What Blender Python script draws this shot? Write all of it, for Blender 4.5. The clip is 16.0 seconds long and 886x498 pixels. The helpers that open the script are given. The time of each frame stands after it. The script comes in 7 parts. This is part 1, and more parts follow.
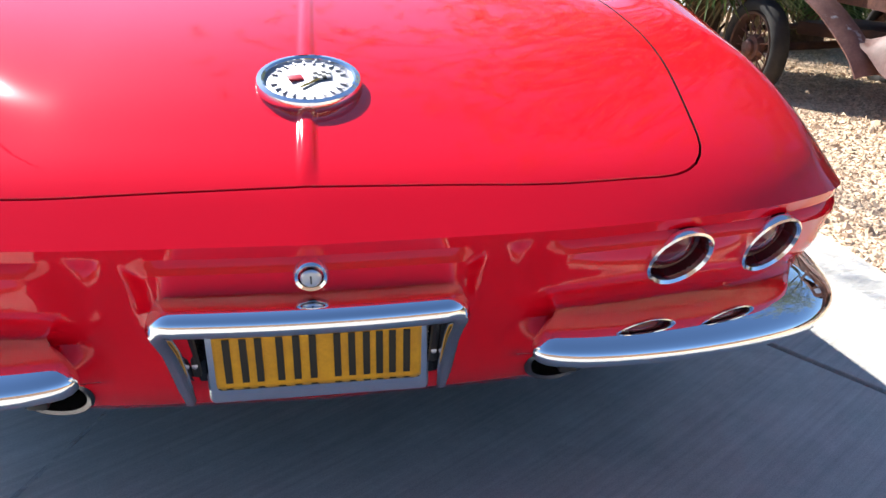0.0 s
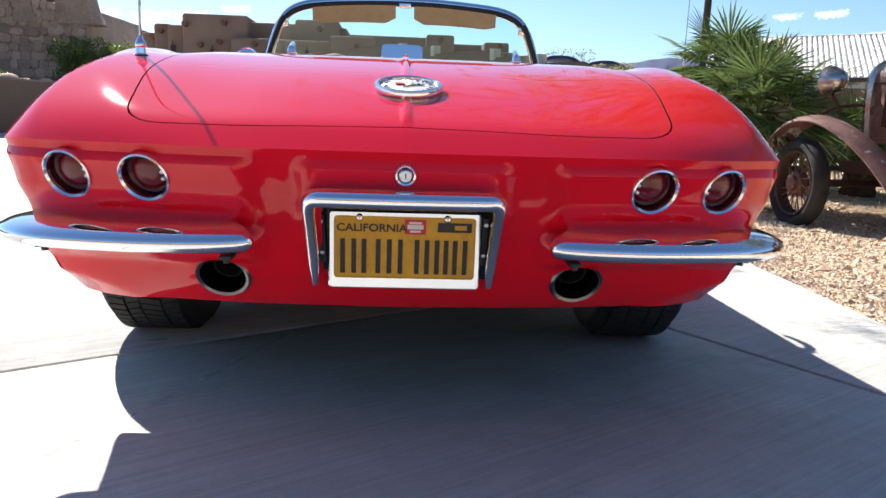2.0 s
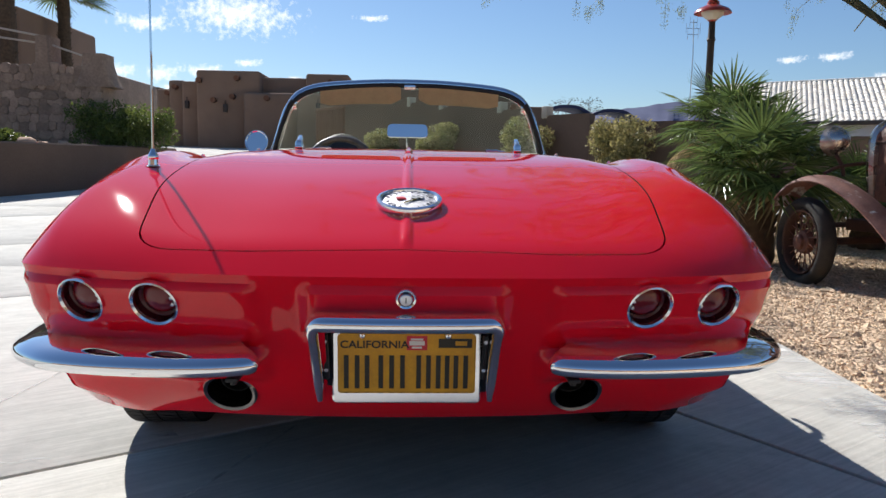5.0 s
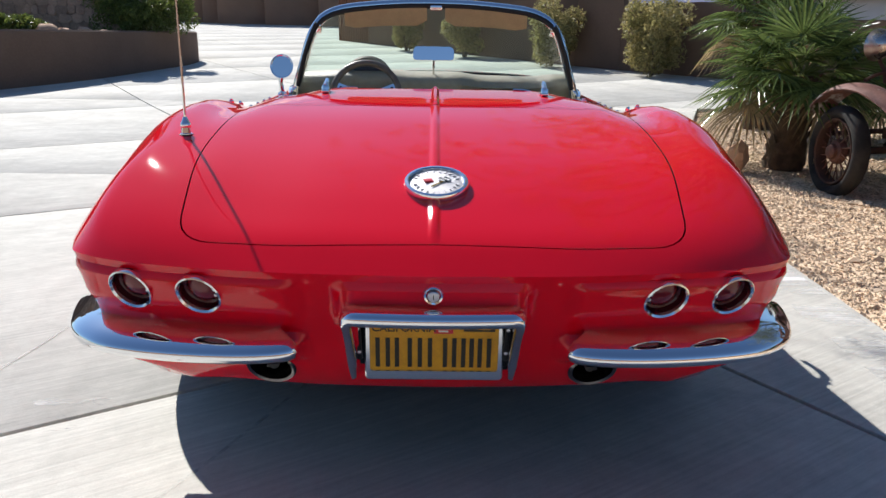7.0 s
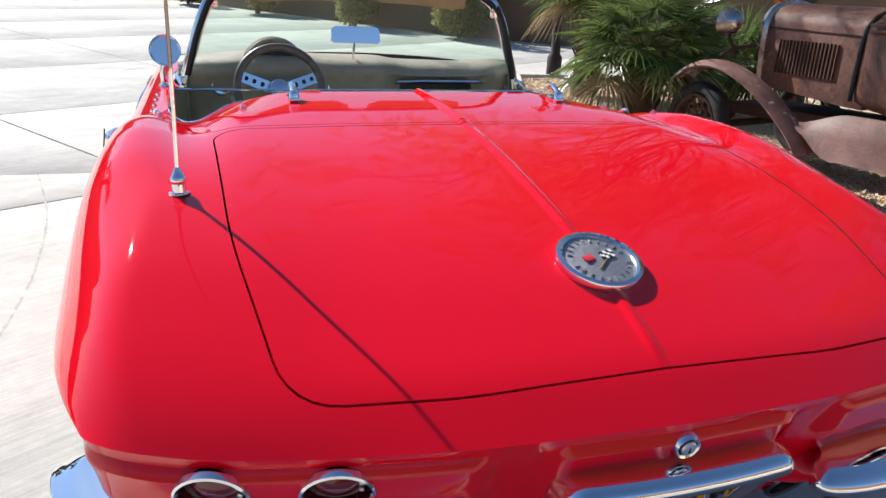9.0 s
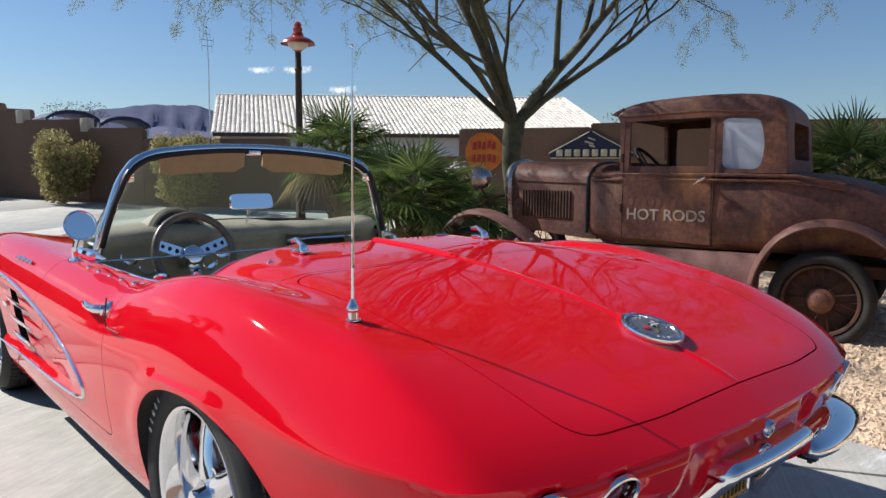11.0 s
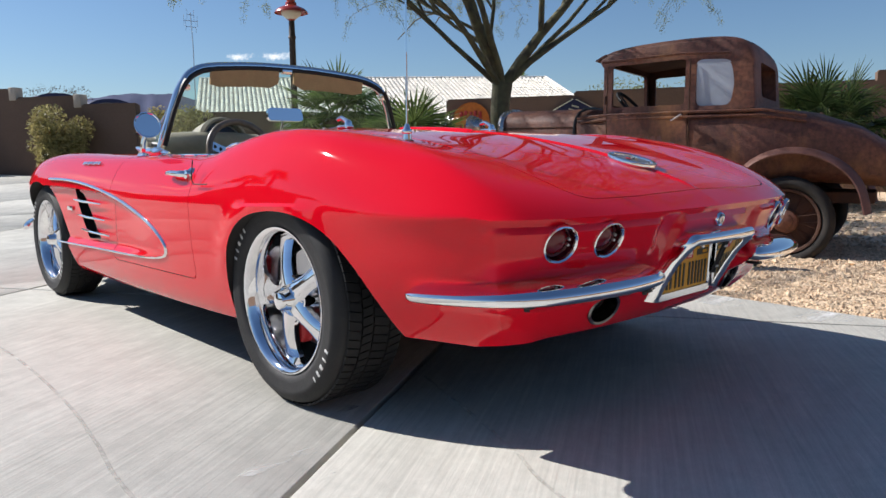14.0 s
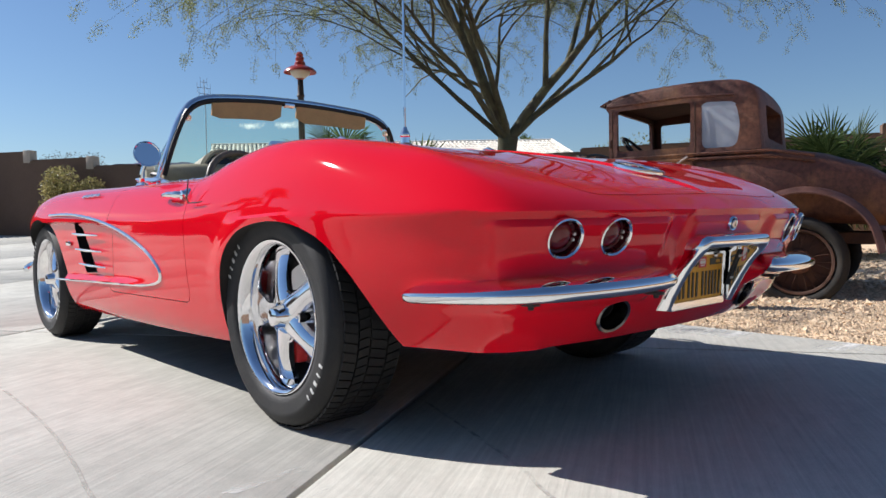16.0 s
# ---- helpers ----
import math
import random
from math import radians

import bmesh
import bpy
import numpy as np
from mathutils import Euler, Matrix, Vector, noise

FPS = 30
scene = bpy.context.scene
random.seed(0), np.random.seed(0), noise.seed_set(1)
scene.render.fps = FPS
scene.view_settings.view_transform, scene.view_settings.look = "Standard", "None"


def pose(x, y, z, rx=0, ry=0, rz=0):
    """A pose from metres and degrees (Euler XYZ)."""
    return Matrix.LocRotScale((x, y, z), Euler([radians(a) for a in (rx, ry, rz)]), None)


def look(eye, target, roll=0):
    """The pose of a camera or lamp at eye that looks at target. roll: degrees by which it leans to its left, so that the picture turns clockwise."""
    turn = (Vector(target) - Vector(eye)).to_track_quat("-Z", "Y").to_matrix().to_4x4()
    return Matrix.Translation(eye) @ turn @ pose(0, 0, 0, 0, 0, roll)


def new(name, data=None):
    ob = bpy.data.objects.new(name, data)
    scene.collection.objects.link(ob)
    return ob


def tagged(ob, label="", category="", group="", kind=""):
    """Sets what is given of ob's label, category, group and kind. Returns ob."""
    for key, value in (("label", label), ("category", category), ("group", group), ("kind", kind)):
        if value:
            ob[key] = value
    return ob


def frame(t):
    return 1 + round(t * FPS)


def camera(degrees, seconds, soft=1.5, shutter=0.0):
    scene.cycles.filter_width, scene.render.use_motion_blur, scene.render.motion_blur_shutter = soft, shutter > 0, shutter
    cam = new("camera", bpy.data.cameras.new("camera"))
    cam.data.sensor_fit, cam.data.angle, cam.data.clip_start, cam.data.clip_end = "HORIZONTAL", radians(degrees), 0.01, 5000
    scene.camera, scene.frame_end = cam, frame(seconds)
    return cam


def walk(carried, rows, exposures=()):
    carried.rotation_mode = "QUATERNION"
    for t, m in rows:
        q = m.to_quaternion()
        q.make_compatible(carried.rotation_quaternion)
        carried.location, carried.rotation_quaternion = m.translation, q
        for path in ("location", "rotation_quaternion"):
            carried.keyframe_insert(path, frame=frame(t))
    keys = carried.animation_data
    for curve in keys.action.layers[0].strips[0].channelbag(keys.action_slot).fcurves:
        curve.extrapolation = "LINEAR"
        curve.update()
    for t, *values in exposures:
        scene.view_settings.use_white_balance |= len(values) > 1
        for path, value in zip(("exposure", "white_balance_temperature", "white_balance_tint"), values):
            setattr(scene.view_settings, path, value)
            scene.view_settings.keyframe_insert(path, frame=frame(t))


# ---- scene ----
cam = camera(63.2, 16.0)
PATH = [
    (0, (0.022, -0.757, 0.942), (0.334, 1.052, 0.149), 1.4),
    (0.5, (0.004, -0.998, 0.99), (0.314, 0.853, 0.297), 1.2),
    (1, (0.02, -1.223, 0.954), (0.192, 0.691, 0.4), 2.8),
    (1.5, (0.019, -1.351, 0.853), (0.167, 0.582, 0.359), 3.1),
    (2, (-0.013, -1.304, 0.691), (0.115, 0.658, 0.326), 2.0),
    (2.5, (-0.022, -1.195, 0.510), (0.045, 0.801, 0.426), 0.9),
    (3, (-0.015, -1.159, 0.470), (0.054, 0.838, 0.569), 1.1),
    (3.5, (-0.017, -1.176, 0.485), (0.062, 0.82, 0.589), 1.4),
    (4, (-0.006, -1.221, 0.549), (0.086, 0.777, 0.595), 1.2),
    (4.2, (-0.005, -1.243, 0.604), (0.099, 0.754, 0.577), 1.1),
    (6.3, (0.027, -1.386, 1.061), (0.085, 0.574, 0.688), 0.8),
    (6.5, (0.028, -1.384, 1.063), (0.081, 0.571, 0.666), 0.95),
    (7, (-0.003, -1.337, 1.078), (0.026, 0.577, 0.5075), 0.95),
    (7.5, (-0.198, -1.278, 1.138), (-0.13, 0.577, 0.392), 2.4),
    (8, (-0.395, -1.186, 1.14), (-0.142, 0.566, 0.21), 4.6),
    (8.5, (-0.537, -0.893, 1.142), (-0.171, 0.847, 0.225), 3.9),
    (9, (-0.608, -0.697, 1.159), (-0.005, 1.09, 0.493), 2.7),
    (9.5, (-0.819, -0.525, 1.141), (0.300, 1.091, 0.768), 2.9),
    (9.7, (-0.914, -0.515, 1.138), (0.297, 1.045, 0.825), 2.9),
    (11.8, (-1.815, -0.831, 1.101), (-0.483, 0.647, 0.892), 0.1),
    (12, (-1.879, -0.887, 1.09), (-0.596, 0.629, 0.861), 0.3),
    (12.5, (-2.012, -0.949, 1.033), (-0.718, 0.549, 0.742), -1.0),
    (13, (-2.069, -0.958, 0.954), (-0.715, 0.483, 0.653), -0.9),
    (13.5, (-2.018, -0.972, 0.86), (-0.665, 0.474, 0.577), -0.7),
    (14, (-1.97, -0.95, 0.769), (-0.616, 0.5, 0.513), -0.7),
    (14.5, (-1.937, -0.927, 0.703), (-0.596, 0.543, 0.505), -1.3),
    (15, (-1.906, -0.904, 0.654), (-0.568, 0.579, 0.547), -1.9),
    (15.5, (-1.892, -0.899, 0.62), (-0.543, 0.576, 0.557), -1.8),
    (16, (-1.903, -0.91, 0.606), (-0.556, 0.565, 0.527), -1.2),
]
EXPOSURES = [(0, 1.3), (0.5, 1.25), (1.0, 1.2), (1.5, 1.05), (2.0, 1.05), (2.5, 1.0), (3.0, 0.9), (3.5, 0.55), (4.2, 0.45), (6.3, 0.3), (7.0, 0.45), (8.0, 0.6), (8.5, 0.65), (9.0, 0.68), (9.5, 0.52), (12.0, 0.27), (16.0, 0.32)]
walk(cam, [(t, look(eye, target, roll)) for t, eye, target, roll in PATH], EXPOSURES)

# ---- light ----
SUN_WAY = Vector((-0.60, 1.08, 1.0)).normalized()
world = bpy.data.worlds.new("world")
scene.world = world
world.use_nodes = True
wn, wl = world.node_tree.nodes, world.node_tree.links
wn.clear()
sky = wn.new("ShaderNodeTexSky")
sky.sky_type, sky.sun_disc = "NISHITA", False
sky.sun_elevation = math.asin(SUN_WAY.z)
sky.sun_rotation = math.atan2(SUN_WAY.x, SUN_WAY.y)
sky.altitude, sky.air_density, sky.dust_density, sky.ozone_density = 300, 1.1, 0.35, 3.0
w_bg, w_out = wn.new("ShaderNodeBackground"), wn.new("ShaderNodeOutputWorld")
w_bg.inputs["Strength"].default_value = 0.070
w_tint = wn.new("ShaderNodeMix")
w_tint.data_type, w_tint.blend_type = "RGBA", "MULTIPLY"
w_tint.inputs[0].default_value, w_tint.inputs[7].default_value = 1.0, (0.86, 0.985, 1.15, 1)
wl.new(sky.outputs["Color"], w_tint.inputs[6])
wl.new(w_tint.outputs[2], w_bg.inputs["Color"])
wl.new(w_bg.outputs["Background"], w_out.inputs["Surface"])
sun = new("sun", bpy.data.lights.new("sun", "SUN"))
sun.data.energy, sun.data.angle, sun.data.color = 5.0, radians(0.53), (1.0, 0.965, 0.935)
sun.matrix_world = look((0, 0, 30), Vector((0, 0, 30)) - SUN_WAY)


# ---- materials ----
def material(name, color, rough=0.5, metal=0.0, color2=None, scale=8.0, detail=6.0, mix=(0.35, 0.65), bump=0.0, bump_scale=None,
             fine=0.0, fine_scale=200.0, coat=0.0, spread=0.0, rough2=None, stretch=None, coords="Object", transmission=0.0, ior=1.45):
    """A principled material: two colours mixed by noise, finer noise over it, relief, and a random shift from piece to piece."""
    m = bpy.data.materials.new(name)
    m.use_nodes = True
    nodes, links = m.node_tree.nodes, m.node_tree.links
    b = nodes["Principled BSDF"]
    b.inputs["Base Color"].default_value = (*color, 1)
    b.inputs["Roughness"].default_value = rough
    b.inputs["Metallic"].default_value = metal
    b.inputs["Coat Weight"].default_value = coat
    b.inputs["Coat Roughness"].default_value = 0.03
    b.inputs["Transmission Weight"].default_value = transmission
    b.inputs["IOR"].default_value = ior
    if color2 is None and not bump and not fine and not spread:
        return m
    tc, mp = nodes.new("ShaderNodeTexCoord"), nodes.new("ShaderNodeMapping")
    links.new(tc.outputs[coords], mp.inputs["Vector"])
    if stretch:
        mp.inputs["Scale"].default_value = stretch

    def grain(size, det=6.0):
        n = nodes.new("ShaderNodeTexNoise")
        n.inputs["Scale"].default_value, n.inputs["Detail"].default_value, n.inputs["Roughness"].default_value = size, det, 0.6
        links.new(mp.outputs["Vector"], n.inputs["Vector"])
        return n.outputs["Fac"]

    def ramp(fac, lo, hi):
        r = nodes.new("ShaderNodeMapRange")
        r.inputs["From Min"].default_value, r.inputs["From Max"].default_value = lo, hi
        links.new(fac, r.inputs["Value"])
        return r.outputs["Result"]

    color_out = None
    if color2 is not None:
        fac = ramp(grain(scale, detail), *mix)
        mx = nodes.new("ShaderNodeMix")
        mx.data_type = "RGBA"
        mx.inputs[6].default_value, mx.inputs[7].default_value = (*color, 1), (*color2, 1)
        links.new(fac, mx.inputs[0])
        color_out = mx.outputs[2]
        if rough2 is not None:
            rr = nodes.new("ShaderNodeMapRange")
            rr.inputs["To Min"].default_value, rr.inputs["To Max"].default_value = rough, rough2
            links.new(fac, rr.inputs["Value"])
            links.new(rr.outputs["Result"], b.inputs["Roughness"])
    value = None
    if fine:
        v = nodes.new("ShaderNodeMapRange")
        v.inputs["From Min"].default_value, v.inputs["From Max"].default_value = 0.3, 0.7
        v.inputs["To Min"].default_value, v.inputs["To Max"].default_value = 1 - fine, 1 + fine
        links.new(grain(fine_scale, 3.0), v.inputs["Value"])
        value = v.outputs["Result"]
    if spread:
        info, v = nodes.new("ShaderNodeObjectInfo"), nodes.new("ShaderNodeMapRange")
        geo, add = nodes.new("ShaderNodeNewGeometry"), nodes.new("ShaderNodeMath")
        fr = nodes.new("ShaderNodeMath")
        add.operation, fr.operation = "ADD", "FRACT"
        links.new(info.outputs["Random"], add.inputs[0])
        links.new(geo.outputs["Random Per Island"], add.inputs[1])
        links.new(add.outputs[0], fr.inputs[0])
        v.inputs["To Min"].default_value, v.inputs["To Max"].default_value = 1 - spread, 1 + spread
        links.new(fr.outputs[0], v.inputs["Value"])
        if value is None:
            value = v.outputs["Result"]
        else:
            mul = nodes.new("ShaderNodeMath")
            mul.operation = "MULTIPLY"
            links.new(value, mul.inputs[0])
            links.new(v.outputs["Result"], mul.inputs[1])
            value = mul.outputs[0]
    if value is not None:
        hsv = nodes.new("ShaderNodeHueSaturation")
        hsv.inputs["Color"].default_value = (*color, 1)
        if color_out is not None:
            links.new(color_out, hsv.inputs["Color"])
        links.new(value, hsv.inputs["Value"])
        color_out = hsv.outputs["Color"]
    if color_out is not None:
        links.new(color_out, b.inputs["Base Color"])
    if bump:
        bp = nodes.new("ShaderNodeBump")
        bp.inputs["Strength"].default_value, bp.inputs["Distance"].default_value = min(1.0, bump), 0.01
        links.new(grain(bump_scale or scale * 6, 8.0), bp.inputs["Height"])
        links.new(bp.outputs["Normal"], b.inputs["Normal"])
    return m


def glass_material(name, color, rough=0.0, amount=0.9):
    """Thin clear glass: see-through, with a mirror's share that grows towards the edge of sight."""
    m = bpy.data.materials.new(name)
    m.use_nodes = True
    nodes, links = m.node_tree.nodes, m.node_tree.links
    out = nodes["Material Output"]
    nodes.remove(nodes["Principled BSDF"])
    tr, gl, mx, fr, pw, ma = (nodes.new("ShaderNode" + k) for k in ("BsdfTransparent", "BsdfGlossy", "MixShader", "LayerWeight", "Math", "Math"))
    tr.inputs["Color"].default_value = (*color, 1)
    gl.inputs["Roughness"].default_value = rough
    fr.inputs["Blend"].default_value = 0.5
    pw.operation, pw.inputs[1].default_value = "POWER", 4.0
    ma.operation, ma.inputs[1].default_value, ma.inputs[2].default_value = "MULTIPLY_ADD", 0.9, 0.06
    links.new(fr.outputs["Facing"], pw.inputs[0])
    links.new(pw.outputs[0], ma.inputs[0])
    links.new(ma.outputs[0], mx.inputs["Fac"])
    links.new(tr.outputs["BSDF"], mx.inputs[1])
    links.new(gl.outputs["BSDF"], mx.inputs[2])
    links.new(mx.outputs["Shader"], out.inputs["Surface"])
    return m


M_RED = material("red_paint", (0.69, 0.0022, 0.013), rough=0.5, ior=1.45, coat=1.0)
M_RED.node_tree.nodes["Principled BSDF"].inputs["Specular IOR Level"].default_value = 0.0
M_RED.node_tree.nodes["Principled BSDF"].inputs["Coat IOR"].default_value = 1.46
M_RED.node_tree.nodes["Principled BSDF"].inputs["Coat Roughness"].default_value = 0.03
M_CHROME = material("chrome", (0.84, 0.85, 0.86), rough=0.02, metal=1.0)
M_ALLOY = material("polished_alloy", (0.88, 0.88, 0.89), rough=0.05, metal=1.0, color2=(0.82, 0.82, 0.84), scale=30, rough2=0.09)
M_BRUSHED = material("brushed_chrome", (0.82, 0.82, 0.83), rough=0.15, metal=1.0)
# darkened chrome: the shade it mirrors is put into the colour
M_DULL = material("shade_dimmed_chrome", (0.18, 0.17, 0.17), rough=0.26, metal=1.0)
M_SATIN = material("satin_steel", (0.6, 0.6, 0.62), rough=0.3, metal=1.0)
M_TYRE = material("tyre_rubber", (0.013, 0.013, 0.014), rough=0.66, color2=(0.022, 0.021, 0.020), scale=14, fine=0.2, bump=0.15, bump_scale=300)
M_OLD_TYRE = material("weathered_rubber", (0.016, 0.015, 0.014), rough=0.9, color2=(0.034, 0.030, 0.026), scale=9, bump=0.3, bump_scale=80)
M_BLACK = material("black_trim_and_shade", (0.012, 0.012, 0.013), rough=0.5, fine=0.15)
M_UNDER = material("underbody_black", (0.01, 0.01, 0.01), rough=0.9, color2=(0.02, 0.018, 0.016), scale=6)
M_DARK = material("exhaust_soot", (0.006, 0.006, 0.006), rough=0.8, fine=0.2)
M_LENS = material("red_lens", (0.13, 0.002, 0.005), rough=0.16, coat=0.25)
M_RECESS = material("shaded_recess_black", (0.014, 0.014, 0.015), rough=0.13, fine=0.1)
M_LENS_DARK = material("dark_red_reflector", (0.045, 0.002, 0.004), rough=0.25, coat=0.15)
M_TAN = material("tan_vinyl", (0.33, 0.31, 0.225), rough=0.5, color2=(0.28, 0.26, 0.185), scale=20, bump=0.2, bump_scale=260)
M_VISOR = material("tan_visor_cloth", (0.50, 0.33, 0.16), rough=0.75, color2=(0.44, 0.29, 0.14), scale=20, fine=0.08)
M_WOOD = material("steering_wood", (0.16, 0.12, 0.085), rough=0.4, color2=(0.10, 0.075, 0.05), scale=30, coat=0.5)
M_GAUGE = material("gauge_face", (0.03, 0.035, 0.045), rough=0.3)
M_YELLOW = material("plate_yellow", (0.72, 0.36, 0.012), rough=0.45, color2=(0.60, 0.29, 0.012), scale=30, fine=0.06)
M_INK = material("black_plate_paint", (0.02, 0.018, 0.012), rough=0.45)
M_STICKER = material("red_sticker", (0.62, 0.03, 0.05), rough=0.5)
M_WHITE = material("white_paint", (0.78, 0.77, 0.74), rough=0.55, fine=0.05)
M_WHITE_RUB = material("raised_white_rubber", (0.62, 0.61, 0.58), rough=0.7, fine=0.15)
M_SILVER = material("silver_emblem", (0.36, 0.36, 0.38), rough=0.5, metal=1.0, bump=0.3, bump_scale=400)
M_GLASS = glass_material("windscreen_glass", (0.75, 0.90, 0.83))
# pale blue-grey: the sky mirrored in the pane is painted in
M_OLD_GLASS = material("sky_pale_glass", (0.42, 0.46, 0.52), rough=0.25, color2=(0.34, 0.37, 0.42), scale=3)
M_CALIPER = material("red_caliper", (0.45, 0.02, 0.02), rough=0.4)


def worn_through(m, scale, stretch, lo, hi, turn=0.0):
    """Leaves a thin coat only in ragged patches, so that what lies under it shows."""
    nodes, links = m.node_tree.nodes, m.node_tree.links
    tc, mp, n, r, tr, mx = (nodes.new("ShaderNode" + k) for k in ("TexCoord", "Mapping", "TexNoise", "MapRange", "BsdfTransparent", "MixShader"))
    mp.inputs["Scale"].default_value, mp.inputs["Rotation"].default_value = stretch, (0, 0, radians(turn))
    n.inputs["Scale"].default_value, n.inputs["Detail"].default_value, n.inputs["Roughness"].default_value = scale, 10.0, 0.72
    r.inputs["From Min"].default_value, r.inputs["From Max"].default_value = lo, hi
    links.new(tc.outputs["Object"], mp.inputs["Vector"])
    links.new(mp.outputs["Vector"], n.inputs["Vector"])
    links.new(n.outputs["Fac"], r.inputs["Value"])
    links.new(r.outputs["Result"], mx.inputs["Fac"])
    links.new(tr.outputs["BSDF"], mx.inputs[1])
    links.new(nodes["Principled BSDF"].outputs["BSDF"], mx.inputs[2])
    links.new(mx.outputs["Shader"], nodes["Material Output"].inputs["Surface"])


def patches(m, color, scale, lo, hi, stretch=(1, 1, 1)):
    """Lays patches of another colour over the material's own."""
    nodes, links = m.node_tree.nodes, m.node_tree.links
    b = nodes["Principled BSDF"]
    tc, mp, n, r, mx = (nodes.new("ShaderNode" + k) for k in ("TexCoord", "Mapping", "TexNoise", "MapRange", "Mix"))
    mx.data_type = "RGBA"
    mp.inputs["Scale"].default_value = stretch
    mp.inputs["Location"].default_value = (scale * 0.37, scale * 1.1, 0.4)
    n.inputs["Scale"].default_value, n.inputs["Detail"].default_value, n.inputs["Roughness"].default_value = scale, 9.0, 0.66
    r.inputs["From Min"].default_value, r.inputs["From Max"].default_value = lo, hi
    links.new(tc.outputs["Object"], mp.inputs["Vector"])
    links.new(mp.outputs["Vector"], n.inputs["Vector"])
    links.new(n.outputs["Fac"], r.inputs["Value"])
    links.new(r.outputs["Result"], mx.inputs[0])
    links.new(b.inputs["Base Color"].links[0].from_socket, mx.inputs[6])
    mx.inputs[7].default_value = (*color, 1)
    links.new(mx.outputs[2], b.inputs["Base Color"])


def concrete_material():
    """Broom-finished concrete: fine strokes along the slabs, cloudy staining, pale wear and speckle."""
    m = bpy.data.materials.new("driveway_concrete")
    m.use_nodes = True
    nodes, links = m.node_tree.nodes, m.node_tree.links
    b = nodes["Principled BSDF"]
    b.inputs["Roughness"].default_value = 0.86
    tc = nodes.new("ShaderNodeTexCoord")

    def grain(scale, detail, stretch=(1, 1, 1), turn=0.0, rough=0.6):
        mp, n = nodes.new("ShaderNodeMapping"), nodes.new("ShaderNodeTexNoise")
        mp.vector_type = "TEXTURE"
        mp.inputs["Rotation"].default_value, mp.inputs["Scale"].default_value = (0, 0, radians(turn)), stretch
        links.new(tc.outputs["Object"], mp.inputs["Vector"])
        links.new(mp.outputs["Vector"], n.inputs["Vector"])
        n.inputs["Scale"].default_value, n.inputs["Detail"].default_value, n.inputs["Roughness"].default_value = scale, detail, rough
        return n.outputs["Fac"]

    def span(fac, lo, hi, to0, to1):
        r = nodes.new("ShaderNodeMapRange")
        r.inputs["From Min"].default_value, r.inputs["From Max"].default_value = lo, hi
        r.inputs["To Min"].default_value, r.inputs["To Max"].default_value = to0, to1
        links.new(fac, r.inputs["Value"])
        return r.outputs["Result"]

    def math_node(op, a, c):
        n = nodes.new("ShaderNodeMath")
        n.operation = op
        links.new(a, n.inputs[0])
        links.new(c, n.inputs[1])
        return n.outputs[0]

    broom = grain(75.0, 3.0, (45, 1, 1), 32.0, 0.6)
    mx = nodes.new("ShaderNodeMix")
    mx.data_type = "RGBA"
    mx.inputs[6].default_value, mx.inputs[7].default_value = (0.60, 0.585, 0.525, 1), (0.46, 0.445, 0.395, 1)
    links.new(span(grain(0.9, 9.0, rough=0.68), 0.32, 0.68, 0, 1), mx.inputs[0])
    value = math_node("MULTIPLY", span(broom, 0.3, 0.7, 0.85, 1.09), span(grain(330.0, 2.0, rough=0.7), 0.3, 0.7, 0.83, 1.15))
    value = math_node("MULTIPLY", value, span(grain(3.2, 8.0, (2.2, 1, 1), 32.0, 0.75), 0.35, 0.7, 1.06, 0.88))
    value = math_node("MULTIPLY", value, span(grain(0.55, 7.0), 0.35, 0.65, 0.90, 1.06))
    value = math_node("MULTIPLY", value, span(grain(7.0, 10.0, rough=0.82), 0.35, 0.65, 0.87, 1.10))
    value = math_node("MULTIPLY", value, span(grain(1.4, 10.0, (1, 3, 1), 70.0, 0.8), 0.56, 0.72, 1.0, 0.80))
    value = math_node("MULTIPLY", value, span(grain(2.1, 10.0, (6, 1, 1), 20.0, 0.8), 0.58, 0.70, 1.0, 1.13))
    hsv = nodes.new("ShaderNodeHueSaturation")
    links.new(mx.outputs[2], hsv.inputs["Color"])
    links.new(value, hsv.inputs["Value"])
    links.new(hsv.outputs["Color"], b.inputs["Base Color"])
    bp = nodes.new("ShaderNodeBump")
    bp.inputs["Strength"].default_value, bp.inputs["Distance"].default_value = 0.30, 0.004
    links.new(broom, bp.inputs["Height"])
    links.new(bp.outputs["Normal"], b.inputs["Normal"])
    return m


M_CONCRETE = concrete_material()
M_TYRE_MARK = material("rubbed_tyre_mark", (0.44, 0.42, 0.38), rough=0.85, color2=(0.55, 0.525, 0.475), scale=14, detail=8, mix=(0.42, 0.6), fine=0.1, fine_scale=150)
worn_through(M_TYRE_MARK, 6.0, (1.0, 1.0, 1.0), 0.42, 0.75)
M_LIME = material("white_lime_stain", (0.74, 0.73, 0.70), rough=0.9, fine=0.06)
worn_through(M_LIME, 3.0, (0.22, 1.0, 1.0), 0.50, 0.62)
M_JOINT = material("joint_dirt", (0.055, 0.048, 0.04), rough=0.95, fine=0.2)
M_GROUND = material("desert_ground", (0.36, 0.27, 0.19), rough=0.95, color2=(0.28, 0.20, 0.14), scale=0.7, fine=0.25, fine_scale=30, bump=0.6, bump_scale=40, coords="Object")
M_GRAVEL = material("gravel_stone", (0.66, 0.51, 0.35), rough=0.9, color2=(0.52, 0.38, 0.255), scale=9, spread=0.34, fine=0.12, fine_scale=120)
